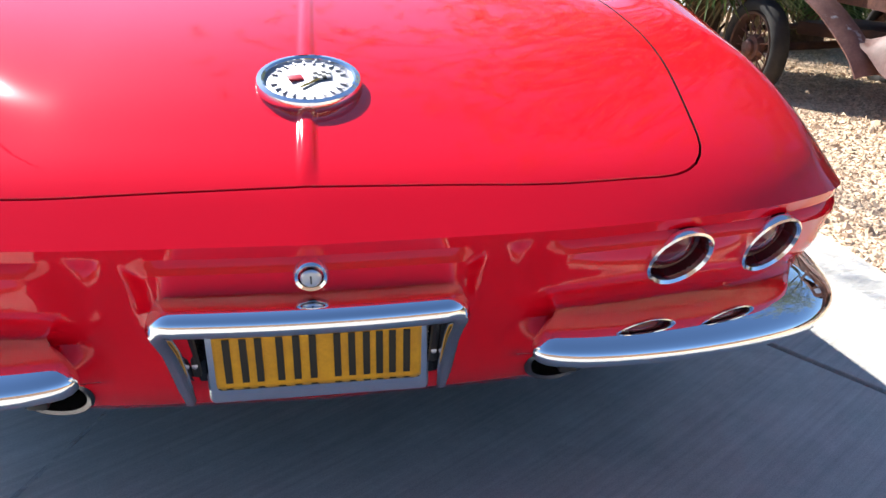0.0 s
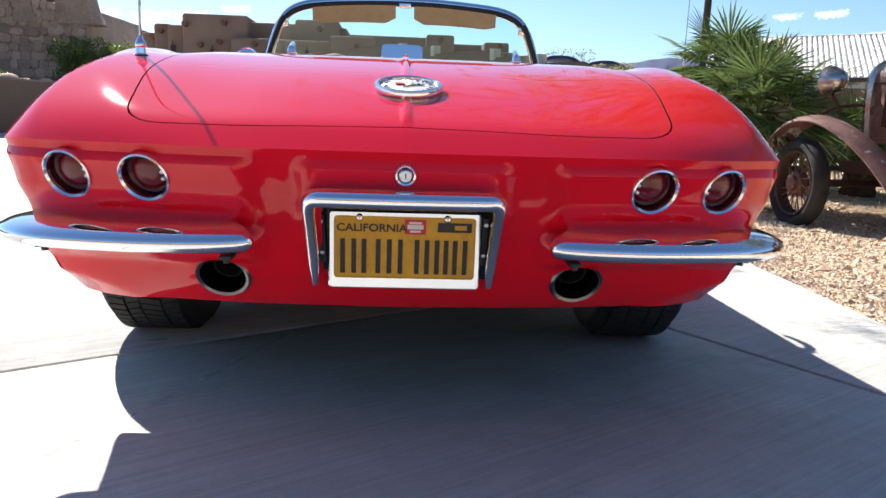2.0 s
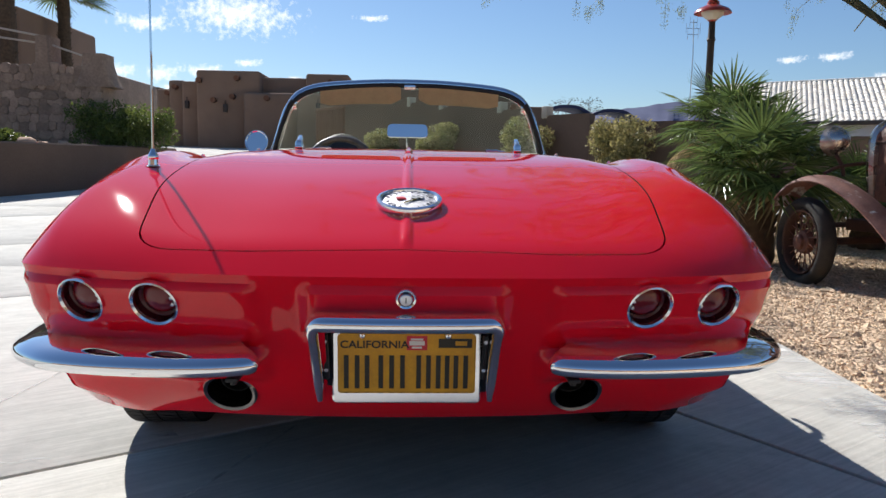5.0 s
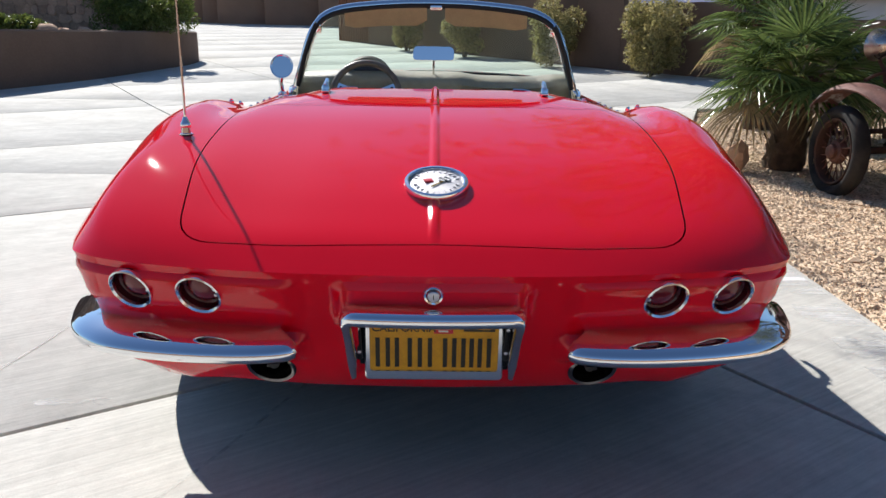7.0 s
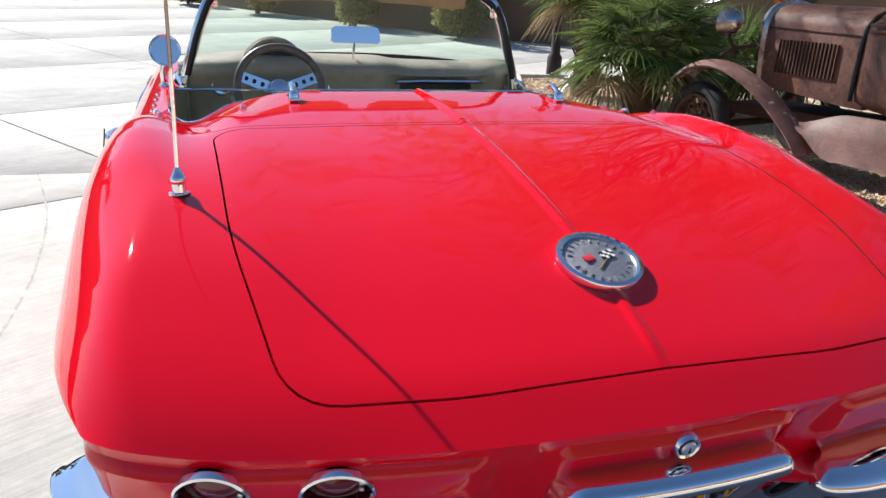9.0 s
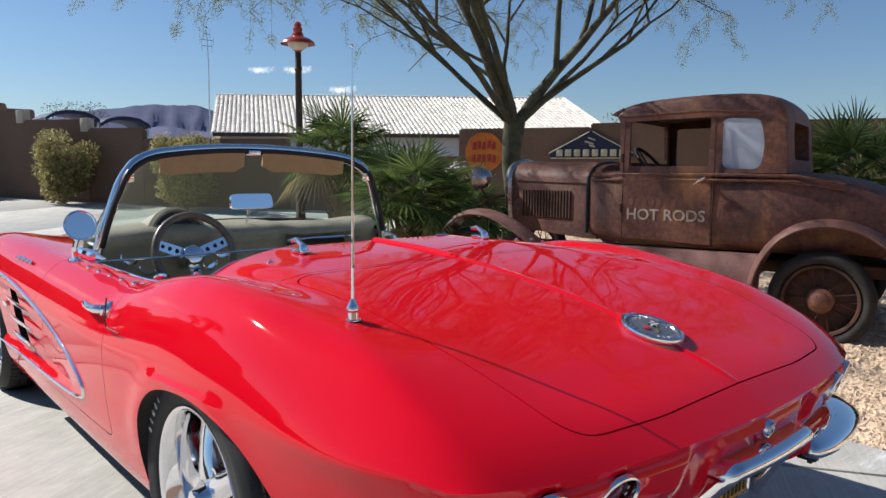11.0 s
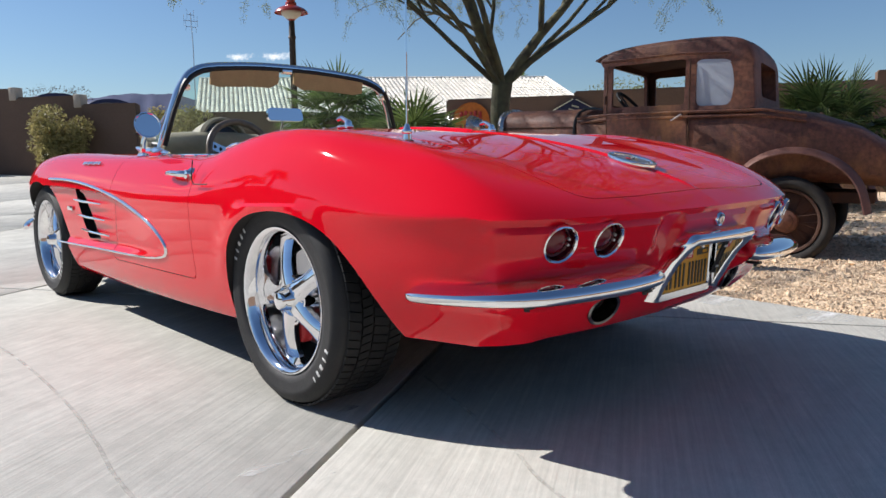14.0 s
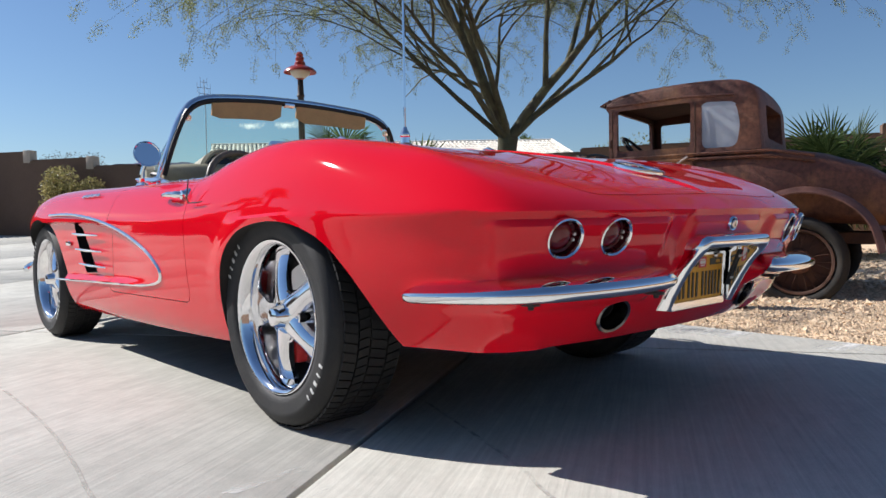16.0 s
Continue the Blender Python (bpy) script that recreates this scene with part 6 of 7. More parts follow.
# rusty can hanging behind the running board
can = thing("rusty_can", "rusty steel milk can standing on the gravel", "can", (2.95, 1.42, -0.045), 20)
part("can_body", lathe(B(), [(0.0005, 0.0), (0.088, 0.0), (0.092, 0.01), (0.092, 0.30), (0.085, 0.335), (0.062, 0.375), (0.060, 0.40), (0.072, 0.412), (0.066, 0.412), (0.056, 0.40), (0.05, 0.34)], 28), M_RUST, can, smooth=50)
part("can_handle", tube(B(), spline([(-0.07, 0, 0.40), (-0.07, 0, 0.44), (-0.03, 0, 0.47), (0.03, 0, 0.47), (0.07, 0, 0.44), (0.07, 0, 0.40)], 4), 0.006, 6), M_RUST_DARK, can)


# ---- walls and houses ----
def wall_run(name, pts, heights, thick, mat, label, base=None, cap=True):
    """A wall along pts; each stretch has its own height, so that the top goes in steps."""
    w = thing(name, label, "wall", (pts[0][0], pts[0][1], 0), kind="structure")
    for (a, b), h in zip(zip(pts, pts[1:]), heights):
        a, b = Vector((*a, 0)), Vector((*b, 0))
        d = (b - a).normalized()
        n = Vector((-d.y, d.x, 0)) * thick / 2
        z0 = (rise(min(a.y, b.y)) if base is None else base) - 0.3
        z1 = h
        bm = B()
        o = Vector((pts[0][0], pts[0][1], 0))
        loft(bm, [[a - n + Vector((0, 0, z)) - o, b - n + Vector((0, 0, z)) - o, b + n + Vector((0, 0, z)) - o, a + n + Vector((0, 0, z)) - o] for z in (z0, z1)])
        bmesh.ops.bevel(bm, geom=[e for e in bm.edges if all(v.co.z > z1 - 0.01 for v in e.verts)], offset=0.03, segments=2, affect="EDGES")
        part("wall_panel", bm, mat, w, smooth=40)
    return w


NORTH = [(-2.30, 25.57), (0.08, 21.99), (1.04, 20.54), (2.53, 18.30), (3.49, 16.84), (4.32, 15.84), (6.60, 13.50), (9.9, 11.54)]
NORTH_TOPS = [2.84, 2.67, 2.45, 2.24, 2.04, 1.81, 1.46]
north = wall_run("wall_north", NORTH, NORTH_TOPS, 0.20, M_ADOBE_WALL, "unseen brown stucco wall, added to darken the car's reflections with stepped top")
# sunlit step ends: the light is put into added blocks of paler colour
for (a, b), top in zip(zip(NORTH, NORTH[1:5]), NORTH_TOPS):
    way = (Vector(b) - Vector(a)).normalized()
    at = Vector(b) - way * 0.09 - Vector(NORTH[0])
    part("end_post", box(B(), (at.x, at.y, top - 0.13), (0.19, 0.23, 0.30), 0.012, pose(0, 0, 0, 0, 0, math.degrees(math.atan2(way.y, way.x)))), M_CAP, north, "wall step end, added in a pale colour to look sunlit")
wall_run("wall_east", [(9.9, 11.54), (11.34, 8.95), (14.2, 3.79), (16.9, -1.0), (20.2, -6.9)], [2.08, 2.16, 2.34, 2.50], 0.20, M_ADOBE_WALL, "brown stucco wall behind the old coupe")
# unseen wall, added to close the place and darken the car's reflections
wall_run("unseen_wall_south", [(20.2, -7.0), (2.0, -7.0), (-16.0, -7.0)], [2.2, 2.2], 0.2, M_ADOBE_WALL, "unseen brown stucco wall, added to darken the car's reflections")
gate = thing("garden_gate", "tan wooden slat gate beside the garden wall", "gate", (-3.0, 26.6, rise(26.6) - 0.12), -56)
part("gate_board", box(B(), (0, 0.07, 1.10), (2.5, 0.03, 2.1), 0.005), M_ADOBE, gate)
part("gate_frame", box(B(), (0, 0, 2.14), (2.5, 0.06, 0.10), 0.01), M_VIGA, gate)
for k in range(18):
    part("gate_slat", box(B(), (-1.19 + k * 0.14, 0, 1.10), (0.085, 0.04, 2.0), 0.005), M_VIGA, gate)

# planter and stone house at the far side of the drive
planter = thing("planter_wall", "brown stucco planter with low curved wall", "planter", (-5.3, 16.0, 0), kind="structure")
line = spline([(-14, 3.6, 0), (-10.5, 5.8, 0), (-7.8, 8.8, 0), (-6.4, 11.5, 0), (-5.85, 14.0, 0), (-5.63, 15.6, 0), (-6.0, 17.0, 0), (-7.6, 18.2, 0), (-10.5, 19.0, 0)], 5)
bm = B()
rings = []
for p, d, q, w in frames_along(line, up=(0, 0, 1)):
    z0 = rise(p.y) - 0.2
    o = Vector((-5.3, 16.0, 0))
    rings.append([p - q * 0.11 - o + Vector((0, 0, z0)), p + q * 0.11 - o + Vector((0, 0, z0)), p + q * 0.11 - o + Vector((0, 0, 1.02)), p + q * 0.08 - o + Vector((0, 0, 1.05)), p - q * 0.08 - o + Vector((0, 0, 1.05)), p - q * 0.11 - o + Vector((0, 0, 1.02))])
part("wall_ring", loft(bm, rings), M_ADOBE_WALL, planter, smooth=40)
bm = B()
prism(bm, [(p.x + 5.3, p.y - 16.0) for p in line], 0.5, 0.93)
part("soil", bm, M_GROUND, planter)

stone_house = thing("stone_house", "stone-faced pueblo house with broken parapet", "house", (-8.05, 14.4, 0.8))
bm = box(B(), (-3.0, 2.0, 0.72), (9.0, 3.4, 2.3), 0.12)
part("stone_core", bm, M_STONE, stone_house)
rng = random.Random(5)
for row in range(11):
    x, z = 1.45, 0.03 + row * 0.17
    while x > -3.6:
        w_ = rng.uniform(0.13, 0.36)
        h_ = rng.uniform(0.17, 0.27)
        poly = [(w_ * 0.52 * a * rng.uniform(0.82, 1.08), h_ * 0.52 * b * rng.uniform(0.82, 1.08)) for a, b in ((-1, -0.55), (-0.5, -1), (0.55, -1), (1, -0.4), (0.95, 0.6), (0.4, 1), (-0.6, 0.95), (-1, 0.45))]
        deep = rng.uniform(0.01, 0.035)
        bm = loft(B(), [[(p * k, y, q * k) for p, q in poly] for y, k in ((0.06, 1.0), (-deep * 0.6, 0.98), (-deep, 0.82))])
        bm.transform(Matrix.Translation((x - w_ / 2, 0.30, z + h_ / 2 + rng.uniform(-0.03, 0.03))))
        part("stone", bm, M_STONE, stone_house, smooth=0)
        x -= w_ * 0.96
for x, w_, h in ((1.30, 0.46, 2.2), (0.25, 0.30, 2.55), (-1.62, 0.46, 2.98), (-4.2, 0.5, 3.0)):
    bm = B()
    rings = []
    for k, z in enumerate(np.linspace(1.5, h, 9)):
        g = w_ / 2 * (1 + 0.9 * max(0.0, 1 - (z - 1.5) / 0.75) ** 2) * (1 + rng.uniform(-0.04, 0.04))
        rings.append([(x + g * c_, 0.55 + 0.30 * s_, z) for c_, s_ in ((-1, -0.8), (-0.8, -1), (0.8, -1), (1, -0.8), (1, 0.8), (0.8, 1), (-0.8, 1), (-1, 0.8))])
    loft(bm, rings)
    part("parapet_pier", bm, M_STONE, stone_house, smooth=50)
for (x0, z0), (x1, z1) in (((-1.5, 2.84), (0.2, 2.55)), ((-1.5, 2.61), (0.2, 2.40)), ((0.3, 2.4), (1.2, 2.1)), ((-4.1, 2.85), (-1.7, 2.84))):
    part("parapet_rail", tube(B(), [(x0, 0.45, z0), (x1, 0.45, z1)], 0.022, 6), M_CAP, stone_house)
part("upper_block", box(B(), (-8.9, 12.6, 2.4), (7.8, 6.0, 5.1), 0.12, seg=3), M_ADOBE, stone_house, "plain brown stucco upper block", smooth=50)
# rough stones laid on the planter's soil
rng = random.Random(17)
for x, y, size in ((-6.85, 12.0, 0.17), (-6.68, 12.25, 0.12), (-6.45, 12.55, 0.14), (-6.25, 12.9, 0.10), (-7.45, 11.0, 0.13)):
    bm = B()
    bmesh.ops.create_icosphere(bm, subdivisions=2, radius=size)
    for v in bm.verts:
        v.co = Vector((v.co.x * 1.3, v.co.y, v.co.z * 0.75)) * rng.uniform(0.86, 1.12)
    stone = thing("planter_rock", "rough pinkish tan rock on the planter's soil", "rock", (x, y, 0.93 + 0.6 * size), rng.uniform(0, 360), "rocks in the planter")
    part("rock", bm, M_ROCK, stone, smooth=25)
adobe = thing("adobe_house", "brown adobe pueblo house with stepped parapets", "house", (-6.0, 46.0, rise(46.0)))
BLOCKS = ((-12.2, 4.0, 2.0, 4.13), (-10.5, 2.5, 0.9, 3.87), (-9.46, 2.0, 1.1, 4.41), (-8.25, 1.0, 1.2, 4.26), (-5.61, 0.0, 4.04, 4.88), (-2.29, 1.0, 3.4, 4.61), (0.62, 0.5, 2.79, 4.85),
          (2.15, 1.0, 0.7, 4.48), (5.03, 2.0, 5.6, 4.21), (8.47, 0.5, 1.81, 4.27), (10.54, 2.0, 2.5, 3.88), (12.1, 0.3, 1.63, 3.91), (11.9, -1.0, 2.89, 3.21), (14.34, 1.0, 1.6, 3.09), (0.35, -2.0, 2.7, 3.35),
          (3.04, -2.5, 2.7, 3.65), (-2.75, -0.8, 3.5, 3.47))
for x, y, w_, h in BLOCKS:
    bm = box(B(), (x, y + 3.0, h / 2 - 0.3), (w_, 6.0, h + 0.6), 0.18, seg=3)
    part("wall", bm, M_ADOBE, adobe, smooth=50)
for x, y, z in ((-7.38, 0, 4.2), (-5.01, 0, 4.38), (-10.15, 2.5, 3.6), (-9.5, 2, 3.94), (-6.48, 0, 2.99), (-5.3, 0, 3.22), (-2.99, -0.8, 3.1), (0.83, 0.5, 4.3), (3.34, -2.5, 3.04), (8.51, 0.5, 3.93), (12.27, 0.3, 3.63), (12.48, -1, 2.85), (13.9, 1, 2.75)):
    part("log_end", tube(B(), [(x, y + 0.4, z), (x, y - 0.42, z)], 0.17, 12), M_VIGA, adobe)
for x, y, z in ((-8.49, 1.0, 2.75), (-5.79, 0.0, 2.49), (0.33, -2.0, 2.53)):
    bm = box(B(), (x, y - 0.10, z), (0.26, 0.2, 0.5), 0.03)
    tube(bm, [(x, y - 0.1, z + 0.2), (x, y - 0.1, z + 0.5)], 0.03, 6)
    part("wall_lantern", bm, M_POST, adobe)
tile_house = thing("tile_roof_house", "long low house with cream barrel-tile roof", "house", (34.0, 26.0, 0.0), 51.0)
# local x runs back from the drive, local y along the front
L0, L1, EAVE, RIDGE, DEEP = -1.6, 22.3, 3.25, 6.15, 7.6
bm = box(B(), (3.0, (L0 + L1) / 2, 1.3), (5.0, L1 - L0 - 1.0, 3.8), 0.02)
part("wall", bm, M_HOUSE_WHITE, tile_house)
part("garage_door", box(B(), (0.47, 11.0, 1.3), (0.10, 4.2, 2.9), 0.02), M_WHITE, tile_house, "white garage door")
part("garage_door", box(B(), (0.47, 3.5, 1.3), (0.10, 2.4, 2.4), 0.02), M_WHITE, tile_house, "white side door")
part("fascia", box(B(), (0.02, (L0 + L1) / 2, EAVE - 0.06), (0.06, L1 - L0 - 0.2, 0.20), 0.01), M_FASCIA, tile_house)
part("soffit", box(B(), (0.35, (L0 + L1) / 2, EAVE - 0.13), (0.65, L1 - L0 - 0.2, 0.04)), M_FASCIA, tile_house)
part("roof_deck", loft(B(), [[(0.0, y, EAVE), (DEEP, y, RIDGE - 0.04), (2 * DEEP, y, EAVE)] for y in (L0, L1)]), M_TILE, tile_house)
cols, rows_ = 84, 15
vv, ff = [], []
prng = np.random.default_rng(8)
for i in range(cols):
    yc = L0 + (i + 0.5) * (L1 - L0) / cols
    for j in range(rows_):
        t0, t1 = j / rows_, (j + 1.12) / rows_
        r_, o = 0.115, len(vv)
        dz = prng.normal(0, 0.006)
        for t, rr, up_ in ((t0, r_, 0.055), (min(t1, 1.0), r_ * 0.85, 0.030)):
            for k in range(6):
                a = math.pi * k / 5
                vv.append((DEEP * t, yc + rr * math.cos(a), EAVE + (RIDGE - EAVE) * t + up_ + dz + rr * 0.75 * math.sin(a) - 0.03))
        for k in range(5):
            ff.append((o + k, o + k + 1, o + 7 + k, o + 6 + k))
        ff.append(tuple(range(o + 5, o - 1, -1)))
me = bpy.data.meshes.new("tiles")
me.from_pydata(vv, [], ff)
me.materials.append(M_TILE)
tagged(link_mesh("roof_tiles", me, tile_house, smooth=0), kind="stuff")
part("ridge_cap", tube(B(), [(DEEP, L0, RIDGE + 0.03), (DEEP, L1, RIDGE + 0.03)], 0.10, 8), M_TILE, tile_house)
part("gable_cap", tube(B(), [(0.0, L0, EAVE + 0.06), (DEEP, L0, RIDGE + 0.06)], 0.10, 8), M_TILE, tile_house)
# the side walls do not run square to the front
askew = Matrix.Identity(4)
askew[1][0] = 1.6 / DEEP
for ob in tile_house.children:
    ob.data.transform(askew)

# signs on the wall
sign = thing("round_sign", "round orange enamel sign with dark red bars", "sign", (10.05, 10.92, 1.55), 29)
part("sign_disc", lathe(B(), [(0.0005, -0.02), (0.44, -0.02), (0.44, 0.02), (0.0005, 0.02)], 40, pose(0, 0, 0, 0, -90, 0)), M_SIGN_ORANGE, sign)
for z, w_ in ((0.14, 0.56), (-0.15, 0.58)):
    for k in range(5):
        part("sign_bar", box(B(), (-0.028, w_ / 2 - (k + 0.5) * w_ / 5, z + 0.02 * (k % 2)), (0.012, w_ / 5 * 0.72, 0.17), 0.01), M_SIGN_RED, sign)
sign = thing("diamond_sign", "navy diamond enamel sign with cream bars", "sign", (11.20, 8.85, 1.65), 29)
part("sign_panel", prism(B(), [(-0.90, -0.14), (-0.85, -0.25), (0.85, -0.25), (0.90, -0.14), (0.05, 0.34), (-0.05, 0.34)], -0.02, 0.02, "x"), M_SIGN_BLUE, sign)
for a, b in (((-0.885, -0.13), (-0.03, 0.325)), ((0.885, -0.13), (0.03, 0.325)), ((-0.85, -0.235), (0.85, -0.235))):
    part("sign_edge", tube(B(), [(-0.026, *a), (-0.026, *b)], 0.012, 5), M_SIGN_CREAM, sign)
for k in range(8):
    part("sign_bar", box(B(), (-0.028, 0.665 - k * 0.19, -0.125), (0.012, 0.135, 0.15), 0.01), M_SIGN_CREAM, sign)
for a, b, c in ((-0.02, 0.17, 0.16), (0.03, 0.09, 0.20), (-0.03, 0.02, 0.14)):
    part("sign_emblem", box(B(), (-0.028, a, b), (0.010, c, 0.035), 0.008, turn=pose(0, 0, 0, 18, 0, 0)), M_SIGN_CREAM, sign)
sign = thing("red_sign", "small red sign on the wall", "sign", (14.75, 2.35, 1.70), 29)
part("sign_panel", box(B(), (0, 0, 0), (0.04, 0.7, 0.9), 0.01), M_STICKER, sign)

# street lamp
lp = thing("street_lamp", "dark post with red dome lamp shade", "lamp", (4.40, 9.35, rise(9.35)))
part("post", lathe(B(), [(0.11, 0), (0.11, 0.25), (0.075, 0.30), (0.062, 0.9), (0.055, 1.0), (0.050, 2.55), (0.065, 2.58), (0.050, 2.62), (0.045, 2.86)], 20), M_POST, lp)
part("collar", lathe(B(), [(0.045, 2.84), (0.085, 2.88), (0.085, 2.95), (0.10, 2.97)], 20), M_LAMP_RED, lp)
part("globe", lathe(B(), [(0.07, 2.86), (0.15, 2.93), (0.16, 2.97), (0.14, 3.0)], 24), M_CREAM, lp)
part("shade", lathe(B(), [(0.265, 2.955), (0.255, 2.985), (0.215, 3.02), (0.14, 3.055), (0.09, 3.075), (0.085, 3.12), (0.065, 3.135), (0.075, 3.19), (0.055, 3.21), (0.062, 3.25), (0.03, 3.29), (0.0005, 3.30)], 32), M_LAMP_RED, lp, "red enamelled dome shade")

# television aerial beyond the wall
ta = thing("tv_aerial", "thin metal television aerial on a mast", "aerial", (11.9, 29.5, rise(29.5) - 0.3))
part("mast", tube(B(), [(0, 0, 0), (0.05, 0, 5.0), (0.0, 0, 6.4)], 0.025, 6), M_SATIN, ta)
for z, w_ in ((6.3, 0.3), (6.05, 0.6), (5.8, 0.45)):
    part("rod", tube(B(), [(-w_ / 2, 0, z), (w_ / 2, 0, z)], 0.012, 5), M_SATIN, ta)
    for x in (-w_ / 2, w_ / 2):
        part("rod", tube(B(), [(x, 0, z - 0.22), (x, 0, z + 0.22)], 0.009, 5), M_SATIN, ta)

# boats stored beyond the north wall
for k, (x, z) in enumerate(((7.39, 1.95), (9.54, 1.80))):
    boat = thing("stored_boat", "boat under navy canvas top behind the wall", "boat", (x, 34.0, rise(34.0)), 0, "boats behind the wall")
    part("hull", box(B(), (0, 0, z - 0.95), (2.0, 5.0, 1.3), 0.4, seg=3), M_HOUSE_WHITE, boat)
    rings = []
    for t in np.linspace(-1, 1, 11):
        zt = z + 0.62 - 0.34 * abs(t) ** 2.6
        rings.append([(1.06 * t, -1.2, zt), (1.06 * t, 1.2, zt), (1.06 * t, 1.2, zt - 0.15), (1.06 * t, -1.2, zt - 0.15)])
    part("canopy", loft(B(), rings), M_BOAT_BLUE, boat)
    for s in (-1, 1):
        part("canopy_pole", tube(B(), [(s * 1.03, -1.1, z + 0.20), (s * 0.88, -1.1, z - 0.6)], 0.05, 6), M_WHITE, boat)

# mountains
SKYLINE = curve((-14, 1.3), (5, 1.8), (12, 3.1), (16, 4.10), (18.2, 4.40), (20.6, 4.80), (22.6, 4.72), (24.4, 4.40), (28, 3.7), (34, 2.8), (48, 1.4))
for far_, share, seed in ((1500, 0.66, 1.3), (2100, 1.0, 7.7)):
    bm = B()
    n = 220
    rows_ = [[] for _ in range(7)]
    for i in range(n + 1):
        deg = -14 + 62 * i / n
        a = radians(deg)
        k = noise.fractal(Vector((i * 0.09 + seed, seed, 0)), 0.8, 2.0, 6)
        h = far_ * math.tan(radians(max(0.6, share * float(SKYLINE(deg)) + 0.22 * k)))
        dirv = Vector((math.sin(a), math.cos(a), 0))
        for r_, f in zip(rows_, (0.0, 0.18, 0.36, 0.54, 0.72, 0.88, 1.0)):
            fold = noise.fractal(Vector((i * 0.16 + seed, f * 3.0, 4.0)), 0.8, 2.0, 5) * math.sin(math.pi * min(1, f * 1.02))
            r_.append(dirv * (far_ - 330 * (1 - f) + 40 * fold) + Vector((0, 0, -6 + (h + 6) * f)))
    loft(bm, rows_, False)
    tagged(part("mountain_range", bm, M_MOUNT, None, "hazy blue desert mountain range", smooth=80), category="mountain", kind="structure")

# fair-weather clouds, far out in the sky: flat sheets that emit their sunlit white
for az_, el, w_, h in ((-18.6, 12.4, 5.5, 1.5), (-13.2, 10.9, 8.5, 3.2), (-21.8, 12.6, 1.2, 0.7), (-19.5, 9.6, 4.0, 1.2), (-17.5, 12.6, 0.8, 0.3), (27.7, 7.6, 1.7, 0.55), (30.4, 7.7, 2.2, 0.6), (33.8, 6.3, 2.2, 0.6), (41, 3.9, 3.0, 0.9), (-3.0, 10.8, 2.4, 0.5),
                       (-21.4, 6.2, 2.4, 1.0), (-18.5, 6.2, 2.2, 1.3), (-15.6, 6.5, 3.0, 1.0), (-12.4, 7.2, 2.0, 0.6), (-8.9, 6.2, 1.2, 0.4), (-17.8, 5.2, 1.4, 0.5)):
    far_ = 2600.0
    bm = B()
    rx, rz = radians(w_) * far_ * 0.75, radians(h) * far_ * 0.75
    vs = [bm.verts.new(p) for p in ((-rx, -2, -rz), (rx, -2, -rz), (rx, 2, rz), (-rx, 2, rz))]
    bm.faces.new(vs)
    cloud = tagged(part("cloud", bm, M_CLOUD, None, "small white fair-weather cloud", smooth=0), category="cloud", group="clouds", kind="structure")
    cloud.matrix_world = pose(math.sin(radians(az_)) * far_, math.cos(radians(az_)) * far_, math.tan(radians(el)) * far_, 0, 0, -az_)
    cloud.visible_shadow = False


# ---- plants ----
def leaf_cloud(name, parent, mat, centres, count, size, seed, squash=1.0):
    """Many small bent leaves strewn through balls (x, y, z, radius), in one mesh."""
    rng = np.random.default_rng(seed)
    cs = np.array(centres, float)
    pick = rng.choice(len(cs), count, p=cs[:, 3] ** 2 / np.sum(cs[:, 3] ** 2))
    d = rng.normal(0, 1, (count, 3))
    d /= np.linalg.norm(d, axis=1)[:, None]
    r = cs[pick, 3] * rng.uniform(0.45, 1.0, count) ** 0.6
    p = cs[pick, :3] + d * r[:, None] * np.array([1, 1, squash])
    ax_ = rng.normal(0, 1, (count, 3)) + d * 0.6
    ax_ /= np.linalg.norm(ax_, axis=1)[:, None]
    sd = np.cross(ax_, rng.normal(0, 1, (count, 3)))
    sd /= np.linalg.norm(sd, axis=1)[:, None]
    nn = np.cross(ax_, sd)
    s = size * rng.uniform(0.6, 1.4, (count, 1))
    v = np.stack([p - ax_ * s, p - sd * s * 0.42 + nn * s * 0.12, p + ax_ * s, p + sd * s * 0.42 + nn * s * 0.12], 1).reshape(-1, 3)
    o = 4 * np.arange(count)[:, None]
    f = np.concatenate([o + [0, 1, 2], o + [0, 2, 3]])
    me = bpy.data.meshes.new(name)
    me.from_pydata(v.tolist(), [], f.tolist())
    me.materials.append(mat)
    ob = link_mesh(name, me, parent, smooth=0)
    return tagged(ob, kind="stuff")


def shrub(x, y, w_, h, seed, label, mat=M_LEAF_BUSH, count=9000):
    rng = random.Random(seed)
    t = thing("shrub", label, "shrub", (x, y, rise(y)), rng.uniform(0, 360), "shrubs along the wall")
    balls = []
    for k in range(40):
        a, rr = rng.uniform(0, 6.28), rng.uniform(0, 1) ** 0.5
        zz = h * rng.uniform(0.20, 0.90)
        sp = w_ / 2 * (0.45 + 0.55 * min(1, zz / (0.6 * h))) * 0.74
        balls.append((math.cos(a) * rr * sp, math.sin(a) * rr * sp, zz, w_ * rng.uniform(0.13, 0.23)))
    leaf_cloud("foliage", t, mat, balls, count, 0.042, seed)
    for k in range(9):
        bx, by, bz, _ = balls[k]
        part("stem", tube(B(), spline([(rng.uniform(-0.06, 0.06), rng.uniform(-0.06, 0.06), -0.05), (bx * 0.4, by * 0.4, bz * 0.5), (bx, by, bz)], 3), [0.022, 0.02, 0.018, 0.015, 0.012, 0.009, 0.006], 5), M_TWIG, t)


